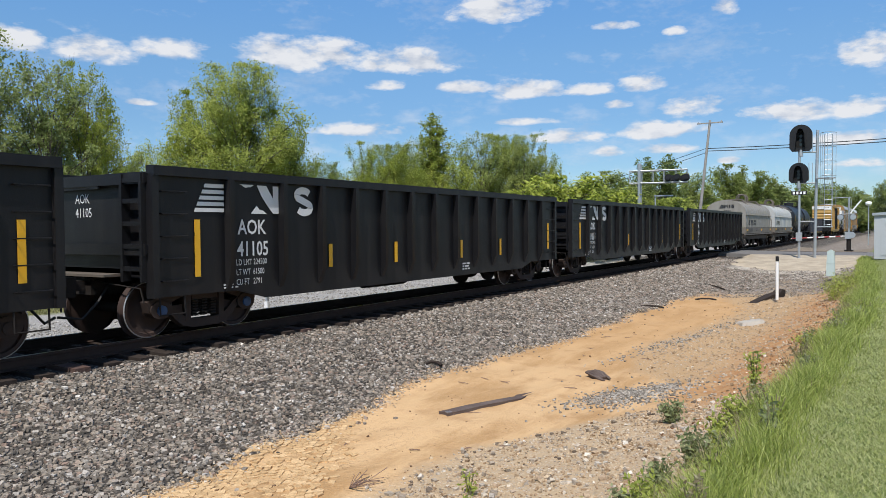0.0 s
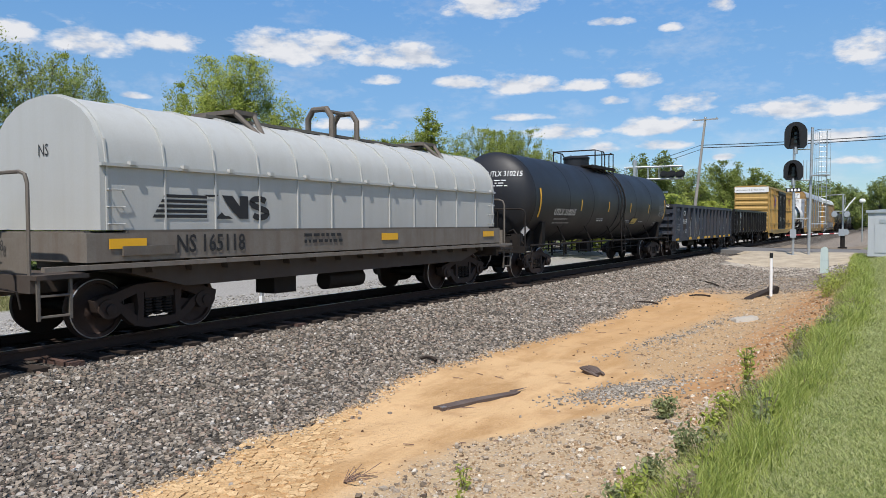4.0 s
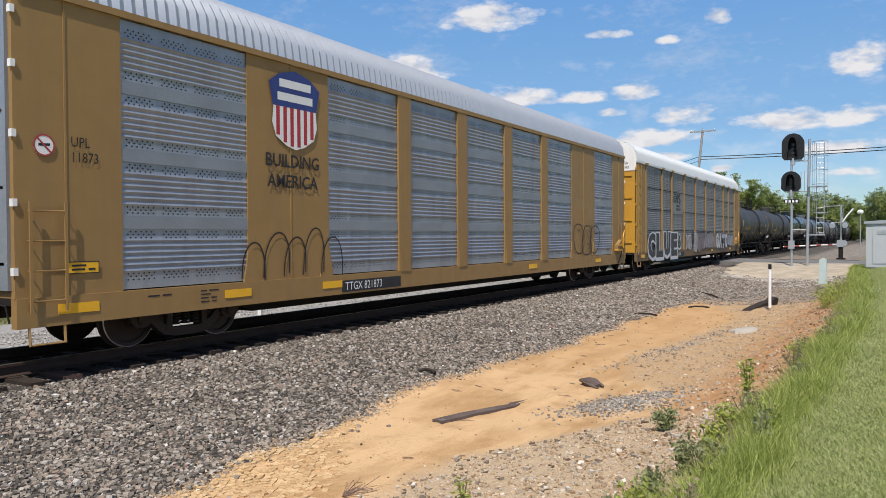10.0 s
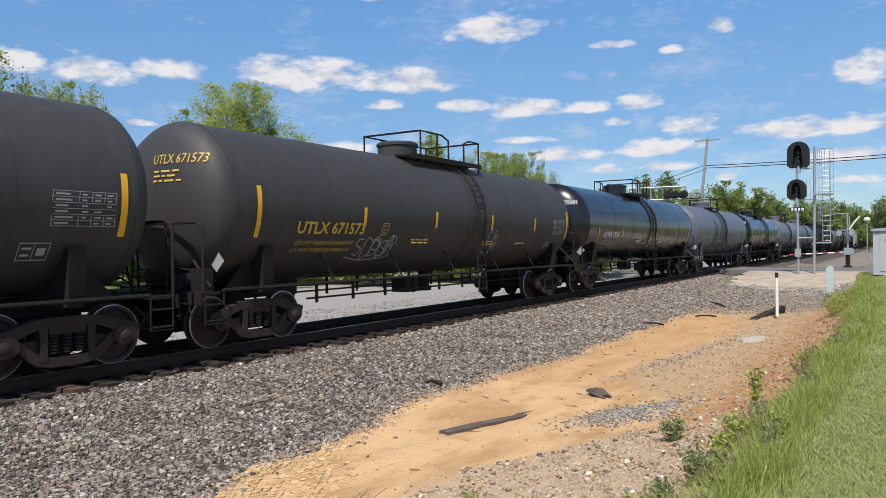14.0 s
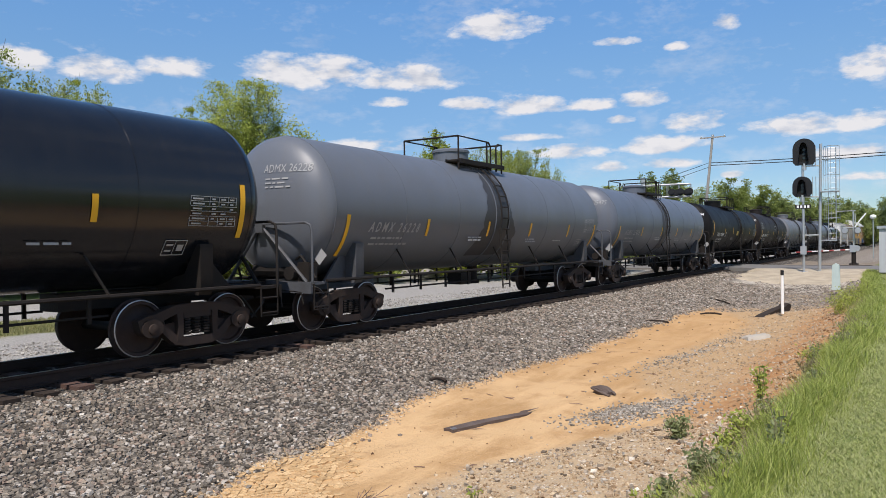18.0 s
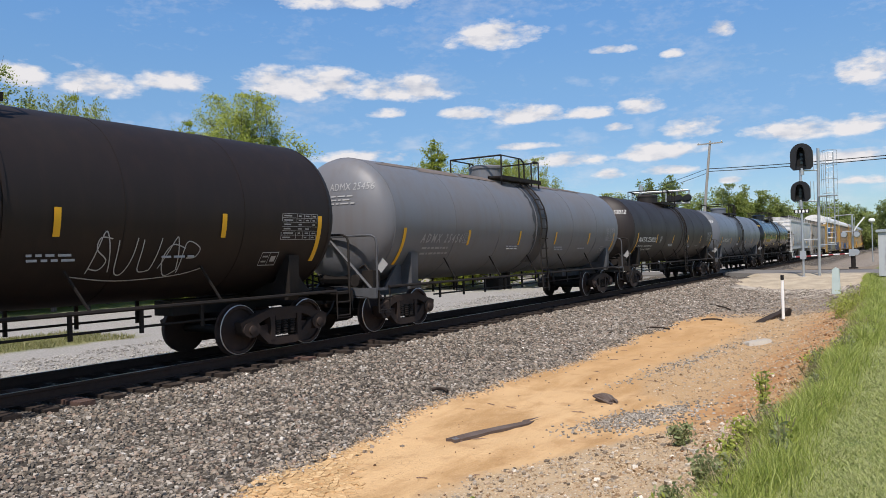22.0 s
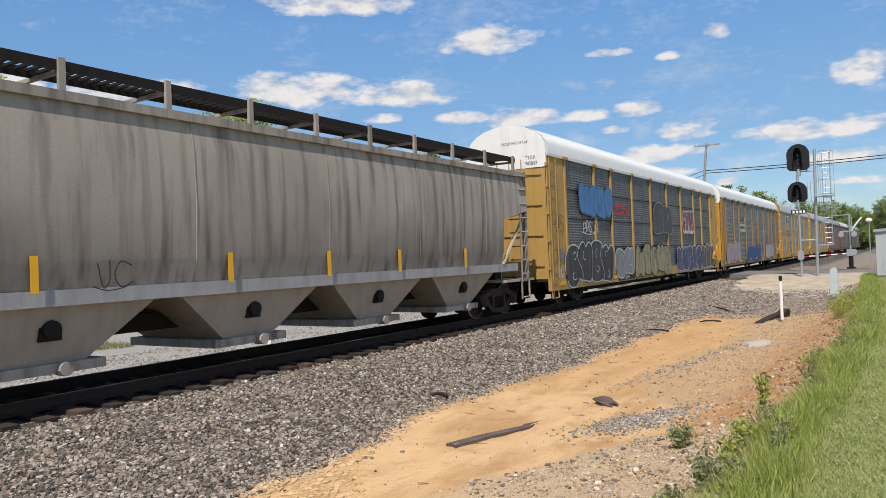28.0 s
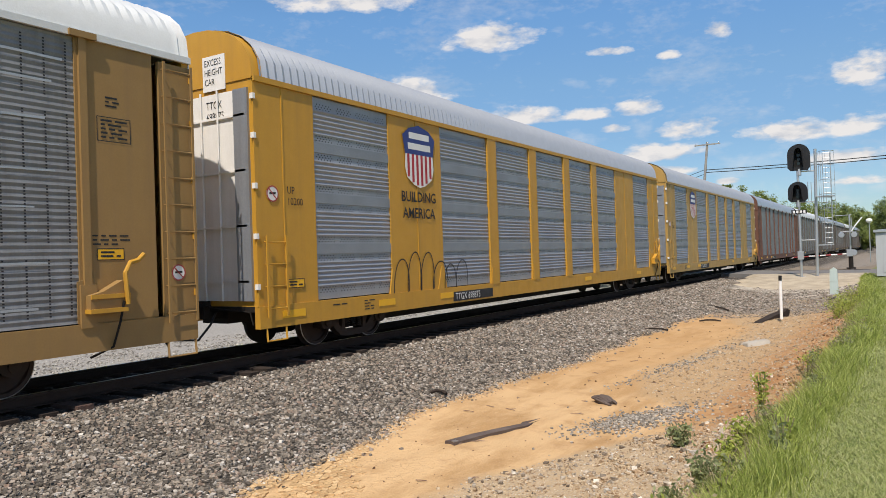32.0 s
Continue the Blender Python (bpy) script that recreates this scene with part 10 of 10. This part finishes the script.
def quad_mesh(name, centres, ax, ay, mat):
    """Small leaf quads: centres with two half axes each."""
    n = len(centres)
    v = np.stack([centres - ax, centres - 0.25 * ax + ay, centres + ax, centres - 0.1 * ax - ay], 1)
    me = bpy.data.meshes.new(name)
    me.vertices.add(4 * n)
    me.vertices.foreach_set("co", v.astype(np.float32).ravel())
    me.loops.add(4 * n)
    me.loops.foreach_set("vertex_index", np.arange(4 * n, dtype=np.int32))
    me.polygons.add(n)
    me.polygons.foreach_set("loop_start", np.arange(0, 4 * n, 4, dtype=np.int32))
    me.update(calc_edges=True)
    me.materials.append(mat)
    return me


def tree_meshes(seed, height, width, mat, leaves=9000, leaf=0.16, low=0.18, spiky=0.0, feather=0.5, limbs=30):
    """A trunk with limbs, branches and twigs; leaves sit along the twigs, so that the outline is ragged and gaps stay open."""
    rng = np.random.default_rng(seed)
    g = Shape()
    th = height * 0.7
    bend = rng.normal(0, 0.03 * width, 4)
    trunk = [Vector((0, 0, -0.3)), Vector((bend[0], bend[1], th * 0.35)), Vector((bend[2], bend[3], th * 0.7)), Vector((bend[2], bend[1], th))]
    for k in range(3):
        g.cyl(trunk[k], trunk[k + 1], height * 0.016 * (1 - 0.25 * k), 8, height * 0.016 * (0.75 - 0.25 * k))
    tw0, tw1 = [], []
    for k in range(limbs):
        t = low + (1 - low) * ((k + 0.5) / limbs) ** 0.85
        a = k * 2.4 + rng.normal(0, 0.5)
        prof = max(0.1, 1 - ((t - 0.52) / 0.52) ** 2) ** 0.6
        if spiky:
            prof = (1 - t) * 1.2 + 0.1
        reach = width / 2 * prof * rng.uniform(0.55, 1.08)
        end = Vector((reach * math.cos(a), reach * math.sin(a), height * t * rng.uniform(0.93, 1.02)))
        start = trunk[1].lerp(trunk[3], min(1.0, max(0.0, t * 1.05 - 0.35)))
        if t < 0.3:
            start = trunk[0].lerp(trunk[1], 0.35 + t * 1.5)
        midp = start.lerp(end, 0.55) + Vector((0, 0, 0.1 * reach))
        g.cyl(start, midp, 0.03 + 0.008 * reach, 5, 0.02 + 0.005 * reach)
        g.cyl(midp, end, 0.02 + 0.005 * reach, 5, 0.012)
        out = (end - start).normalized()
        for q in np.linspace(0.3, 1.0, 7):
            p = start.lerp(midp, q / 0.55) if q < 0.55 else midp.lerp(end, (q - 0.55) / 0.45)
            for _ in range(2):
                way = Vector(rng.normal(0, 0.75, 3)) + out * 0.7 + Vector((0, 0, 0.35))
                way.normalize()
                ln = width * rng.uniform(0.06, 0.17) * (1.1 if q < 0.9 else 0.8)
                b = p + way * ln
                g.cyl(p, b, 0.016, 3, 0.008)
                for _ in range(6):
                    u = rng.uniform(0.25, 1.0)
                    w2 = (Vector(rng.normal(0, 0.7, 3)) + way + Vector((0, 0, 0.25))).normalized()
                    c = p.lerp(b, u)
                    tw0.append(c)
                    tw1.append(c + w2 * width * 0.075 * rng.uniform(0.5, 1.2))
    tw0, tw1 = np.array(tw0), np.array(tw1)
    per = max(2, leaves // len(tw0))
    u = rng.uniform(0.05, 1.05, (len(tw0), per, 1))
    cs = tw0[:, None] * (1 - u) + tw1[:, None] * u + rng.normal(0, (0.2 - 0.12 * feather) * width / 9, (len(tw0), per, 3))
    cs = cs.reshape(-1, 3)
    cs = cs[(cs[:, 2] > 0.25)]
    cs[:, 2] = np.minimum(cs[:, 2], height * 1.0 + 0.3 * (cs[:, 2] - height))
    n = len(cs)
    nrm = rng.normal(0, 0.42, (n, 3)) + np.array([0.12, -0.28, 0.8])
    ax = np.cross(nrm, rng.normal(0, 1, (n, 3)))
    ax /= np.linalg.norm(ax, axis=1)[:, None] + 1e-6
    ay = np.cross(ax, nrm)
    ay /= np.linalg.norm(ay, axis=1)[:, None] + 1e-6
    sz = leaf * rng.uniform(0.6, 1.3, n)[:, None]
    return g.mesh("trunk", BARK), quad_mesh("crown", cs, ax * sz, ay * sz * 0.5, mat)


TREE_KINDS = {
    "broad": tree_meshes(1, 12.0, 9.5, LEAF_MID, 76000, 0.085, feather=0.0, limbs=40),
    "light": tree_meshes(2, 10.0, 8.0, LEAF_LIGHT, 26000, 0.09, low=0.1, feather=0.2),
    "dark": tree_meshes(3, 10.0, 8.5, LEAF_DARK, 32000, 0.09, low=0.1, feather=0.25),
    "tall": tree_meshes(4, 12.0, 6.5, LEAF_SAGE, 32000, 0.08, low=0.08, feather=0.8, limbs=36),
    "cone": tree_meshes(5, 11.0, 6.0, LEAF_MID, 22000, 0.1, low=0.1, spiky=1.0, feather=0.6),
    "bush": tree_meshes(6, 4.0, 5.5, LEAF_MID, 9000, 0.12, low=0.05, feather=0.3, limbs=20),
    "bush_light": tree_meshes(7, 4.0, 5.5, LEAF_LIGHT, 9000, 0.12, low=0.05, feather=0.3, limbs=20),
    "far": tree_meshes(8, 10.0, 8.5, LEAF_DARK, 17000, 0.165, low=0.06, feather=0.0, limbs=26),
    "far_light": tree_meshes(9, 10.0, 8.5, LEAF_SAGE, 17000, 0.165, low=0.06, feather=0.0, limbs=26),
}
TREE_LABELS = {"far": "distant dark green tree", "far_light": "distant green tree", "broad": "broad leafy green tree", "light": "yellow-green leafy tree", "dark": "dark green leafy tree", "tall": "tall slender green tree", "cone": "dark pointed tree", "bush": "dense green bush", "bush_light": "bright yellow-green bush"}


def tree(kind, x, y, height, wide=1.0, turn=0.0):
    tm, cm = TREE_KINDS[kind]
    base = {"broad": 12, "light": 10, "dark": 10, "tall": 12, "cone": 11, "bush": 4, "bush_light": 4, "far": 10, "far_light": 10}[kind]
    k = height / base
    s = thing("bush" if "bush" in kind else "tree", TREE_LABELS[kind] + " beyond the track", "bush" if "bush" in kind else "tree", "trees along the line", at=(x, y, float(ground_z(x, y))), turn=turn)
    s.scale = (k * wide, k * wide, k)
    piece("trunk", tm, s)
    piece("crown", cm, s)
    return s


def at_angle(px_az, dist):
    """A place so many degrees to the left of the track's line, seen from where the camera stands, at that distance."""
    a = radians(px_az)
    return EYE[0] - dist * math.sin(a), EYE[1] + dist * math.cos(a)


def plant_trees():
    rnd = random.Random(9)
    rows = [  # degrees left of the track's line, distance, kind, elevation of the top in degrees, width in metres
        (75, 40, "dark", 13.0, 8), (71, 44, "broad", 13.5, 8), (67, 42, "tall", 13.5, 6.5), (63.5, 46, "dark", 12.6, 8), (60.5, 44, "tall", 12.2, 5), (58.3, 46, "light", 11.8, 4.5), (57.0, 50, "dark", 8.5, 6),
        (47.4, 52, "broad", 12.2, 9.0), (50.5, 54, "light", 10.3, 5.0), (44.2, 53, "light", 9.0, 5.0), (53.0, 58, "light", 6.8, 6.0), (41.5, 75, "dark", 5.2, 8.0),
        (38.0, 58, "light", 6.7, 5.0), (35.8, 62, "broad", 6.6, 6.0), (32.7, 66, "cone", 8.9, 6.5), (33.8, 70, "dark", 7.2, 6.0), (30.8, 64, "light", 5.6, 6.0),
        (29.2, 72, "dark", 7.4, 6.5), (27.2, 76, "broad", 7.2, 6.5), (25.5, 72, "dark", 7.2, 6.0), (24.0, 74, "light", 6.0, 4.5),
        (19.8, 105, "dark", 4.4, 8.0), (15.6, 112, "light", 5.4, 9.0), (17.4, 118, "dark", 4.3, 9.0), (13.0, 125, "dark", 4.0, 8.0), (10.7, 130, "dark", 4.5, 9.0), (9.2, 140, "dark", 4.0, 10.0),
        (7.8, 150, "broad", 3.4, 10.0), (6.4, 170, "light", 2.9, 11), (5.2, 180, "dark", 3.0, 11), (4.2, 190, "broad", 3.0, 10), (3.3, 230, "light", 2.4, 11),
        (2.8, 250, "tall", 2.6, 9), (1.7, 240, "dark", 2.1, 10), (0.7, 200, "tall", 3.1, 9), (-0.6, 190, "dark", 3.4, 10), (2.3, 340, "dark", 1.9, 22), (5.0, 320, "dark", 2.3, 24), (-0.2, 340, "dark", 2.0, 22), (8.5, 300, "dark", 2.8, 26), (12.0, 280, "dark", 2.6, 26), (16.0, 240, "dark", 2.8, 24), (21.5, 180, "dark", 2.9, 20), (-2.5, 150, "broad", 3.2, 12),
    ]
    native = {"broad": 9.5, "light": 8.0, "dark": 8.5, "tall": 6.5, "cone": 6.0, "far": 8.5, "far_light": 8.5}
    base = {"broad": 12, "light": 10, "dark": 10, "tall": 12, "cone": 11, "far": 10, "far_light": 10}
    for az, d, kind, el, wide in rows:
        if d > 100:
            kind = "far" if kind == "dark" else "far_light"
        x, y = at_angle(az, d)
        h = (EYE[2] - float(ground_z(x, y)) + d * math.tan(radians(el))) / 1.02
        tree(kind, x, y, h, wide / (native[kind] * h / base[kind]), rnd.uniform(0, 6.28))
    for az in np.arange(12, 80, 2.1):
        d = rnd.uniform(48, 66) if az > 20 else rnd.uniform(95, 120)
        x, y = at_angle(az + rnd.uniform(-0.6, 0.6), d)
        tree(rnd.choice(("bush", "bush", "bush_light")), x, y, rnd.uniform(3.8, 5.6) * (1 if az > 20 else 1.3), 1.1, rnd.uniform(0, 6.28))
    for az in np.arange(18, 84, 4.3):
        x, y = at_angle(az, rnd.uniform(85, 110))
        tree(rnd.choice(("far", "far_light", "far_light")), x, y, rnd.uniform(7.0, 8.6), 1.3, rnd.uniform(0, 6.28))


plant_trees()


def blades(name, label, category, x, y, h, w, mat, lean=0.35, seed=2):
    """Grass: pairs of narrow triangles, in one mesh."""
    rng = np.random.default_rng(seed)
    n = len(x)
    z = ground_z(x, y) - 0.01
    a = rng.uniform(0, 6.28, n)
    dx, dy = np.cos(a), np.sin(a)
    lx, ly = rng.normal(0, lean, n) * h, rng.normal(0, lean, n) * h
    b0 = np.stack([x - dx * w, y - dy * w, z], -1)
    b1 = np.stack([x + dx * w, y + dy * w, z], -1)
    m0 = np.stack([x - dx * w * 0.8 + lx * 0.35, y - dy * w * 0.8 + ly * 0.35, z + h * 0.6], -1)
    m1 = np.stack([x + dx * w * 0.8 + lx * 0.35, y + dy * w * 0.8 + ly * 0.35, z + h * 0.6], -1)
    tp = np.stack([x + lx, y + ly, z + h], -1)
    v = np.stack([b0, b1, m1, m0, tp], 1).reshape(-1, 3)
    k = 5 * np.arange(n)[:, None]
    quads = (k + np.array([0, 1, 2, 3])).ravel()
    tris = (k + np.array([3, 2, 4])).ravel()
    me = bpy.data.meshes.new(name)
    me.vertices.add(5 * n)
    me.vertices.foreach_set("co", v.astype(np.float32).ravel())
    me.loops.add(7 * n)
    me.loops.foreach_set("vertex_index", np.concatenate([quads, tris]).astype(np.int32))
    me.polygons.add(2 * n)
    me.polygons.foreach_set("loop_start", np.concatenate([np.arange(0, 4 * n, 4), 4 * n + np.arange(0, 3 * n, 3)]).astype(np.int32))
    me.update(calc_edges=True)
    me.materials.append(mat)
    return tagged(new(name, me), label, category, kind="stuff")


LAWN = leaf_material("lawn blades", (0.31, 0.36, 0.115), (0.43, 0.465, 0.175), (0.56, 0.56, 0.29))
TALL_GRASS = leaf_material("tall grass blades", (0.24, 0.30, 0.06), (0.37, 0.43, 0.10), (0.54, 0.56, 0.20))
DRY_GRASS = leaf_material("dry grass blades", (0.18, 0.19, 0.065), (0.27, 0.26, 0.11), (0.36, 0.33, 0.17))
STRAW = leaf_material("dry straw", (0.24, 0.19, 0.11), (0.36, 0.30, 0.18), (0.48, 0.42, 0.27))


def lawn_edge(y):
    return on_line(GRASS_EDGE, y) + 0.07 * np.sin(y * 0.9) + 0.05 * np.sin(y * 2.3)


def make_grass():
    rng = np.random.default_rng(21)
    n = 230000
    y = 2.5 + 45 * rng.random(n) ** 1.7
    x = lawn_edge(y) + 0.1 + 1.25 * rng.random(n) ** 0.9 + 0.25 * rng.random(n) ** 4
    tuft = 0.5 + 0.5 * np.sin(x * 9 + 2.1 * np.sin(y * 2.3)) * np.sin(y * 5.1 + 1.7 * np.sin(x * 4))
    blades("lawn", "mown green lawn on the bank", "grass", x, y, 0.018 + 0.02 * tuft + 0.022 * rng.random(n), 0.0017 + 0.00042 * np.maximum(y, 0), LAWN, 0.75)
    n = 62000
    y = 2 + 46 * rng.random(n) ** 1.7
    clump = 0.5 + 0.5 * np.sin(y * 3.1) * np.sin(y * 1.3 + 2)
    x = lawn_edge(y) + np.abs(rng.normal(0.0, 0.26, n)) - 0.08
    d = x - lawn_edge(y)
    h = (0.10 + 0.24 * rng.random(n) ** 1.4) * np.clip(1.25 - np.abs(d - 0.2) * 1.9, 0.14, 1.2) * (0.62 + 0.4 * clump)
    blades("tall_grass", "tall unmown grass along the edge of the bank", "grass", x, y, h, 0.002 + 0.0003 * np.maximum(y, 0), TALL_GRASS, 0.45, seed=4)
    n = 2200
    y = 3 + 26 * rng.random(n) ** 1.3
    x = lawn_edge(y) + rng.normal(-0.02, 0.12, n)
    blades("straw", "dead straw and weed stalks along the bank", "grass", x, y, 0.08 + 0.22 * rng.random(n), 0.002 + 0.0003 * y, STRAW, 0.5, seed=6)
    n = 9000
    y = 3 + 12 * rng.random(n)
    x = rng.uniform(-14.5, -10.2, n)
    blades("dry_grass", "dry grass strip beyond the gravel", "grass", x, y, 0.05 + 0.12 * rng.random(n), 0.012 + 0 * y, DRY_GRASS, 0.4, seed=5)


make_grass()


def weed(x, y, h, r, mat, n=260, label="leafy green weed", kind="bushy", seed=1):
    rng = np.random.default_rng(seed)
    z = float(ground_z(x, y))
    s = thing("weed", label, "weed", "weeds along the bank", at=(x, y, z))
    g = Shape()
    cs = []
    stems = 3 if kind == "stalk" else 7
    for k in range(stems):
        a = rng.uniform(0, 6.28)
        top = Vector((math.cos(a) * r * rng.uniform(0.2, 0.9), math.sin(a) * r * rng.uniform(0.2, 0.9), h * rng.uniform(0.7, 1.0)))
        if kind == "stalk":
            top = Vector((math.cos(a) * r * 0.3, math.sin(a) * r * 0.3, h * rng.uniform(0.75, 1.0)))
        g.tube([(0, 0, -0.02), top * 0.5, top], 0.006, 4)
        for q in rng.uniform(0.15, 1.0, n // stems):
            cs.append(np.array(top) * q + rng.normal(0, 0.16 * r + 0.012, 3))
    cs = np.array(cs)
    cs[:, 2] = np.maximum(cs[:, 2], 0.01)
    m = len(cs)
    ax = rng.normal(0, 1, (m, 3))
    ax /= np.linalg.norm(ax, axis=1)[:, None]
    ay = np.cross(ax, rng.normal(0, 1, (m, 3)))
    ay /= np.linalg.norm(ay, axis=1)[:, None]
    part("stem_tuft", g, surface("weed stem", (0.2, 0.185, 0.09), 0.8, bump=0), s)
    piece("leaves", quad_mesh("leaves", cs, ax * 0.028, ay * 0.012, mat), s)


def plant_weeds():
    sage = leaf_material("grey-green leaves", (0.19, 0.23, 0.10), (0.27, 0.305, 0.14), (0.37, 0.39, 0.2))
    weed(8.96, 8.39, 0.26, 0.15, sage, 420, "small grey-green bush on the sand", seed=3)
    weed(9.78, 8.75, 0.55, 0.14, LEAF_MID, 240, "tall leafy weed stalk", "stalk", seed=4)
    weed(7.9, 5.6, 0.2, 0.12, LEAF_MID, 60, "small broad-leaved weed on the gravel", "stalk", seed=8)
    weed(8.1, 5.2, 0.12, 0.12, LEAF_MID, 60, "small broad-leaved weed on the gravel", "stalk", seed=9)
    rnd = random.Random(3)
    for k in range(26):
        y = 3.4 + k * 0.62 + rnd.uniform(-0.3, 0.3)
        brown = k % 5 == 2
        weed(float(lawn_edge(np.array(y))) - rnd.uniform(-0.25, 0.15), y, rnd.uniform(0.12, 0.36), rnd.uniform(0.08, 0.18), STRAW if brown else sage if k % 3 else LEAF_MID, 130, "dry brown weed at the edge of the bank" if brown else "ragged weed at the edge of the bank", seed=30 + k)
    for k, (x, y, h, r) in enumerate(((9.55, 4.35, 0.24, 0.2), (9.7, 4.9, 0.3, 0.2), (9.62, 5.4, 0.22, 0.16), (9.35, 4.6, 0.16, 0.14), (9.78, 5.9, 0.28, 0.18), (9.8, 6.6, 0.26, 0.16), (9.5, 5.1, 0.14, 0.14), (9.84, 7.3, 0.3, 0.16))):
        weed(x, y, h, r, LEAF_MID if k % 2 else sage, 320, "leafy green weed at the foot of the grass", "stalk" if k in (1, 4) else "bushy", seed=80 + k)
    weed(10.02, 11.96, 0.24, 0.30, LEAF_MID, 520, "low bright green bush on the bank", seed=5)
    for k in range(5):
        weed(9.75 + 0.1 * k, 21.5 + 1.3 * k, 0.45, 0.5, LEAF_MID, 700, "green bush at the edge of the bank", seed=60 + k)


plant_weeds()


# ---- what moves ----
def motions():
    turn = SPEED / R
    step = 1 / FPS
    for kind, s in (("front", -0.89), ("rear", 0.89)):
        first = AXLES[kind][0]
        walk(first, [(k * step, Matrix.Translation((0, s, R)) @ Matrix.Rotation(turn * k * step, 4, "X")) for k in range(32 * FPS + 1)])
        shared = first.animation_data
        for other in AXLES[kind][1:]:
            other.rotation_mode = "QUATERNION"
            keys = other.animation_data_create()
            keys.action = shared.action
            keys.action_slot = shared.action_slot
    for car, mid in CARS:
        walk(car, [(t, pose(0, mid - SPEED * t, 0)) for t in range(0, 33, 2)])


motions()
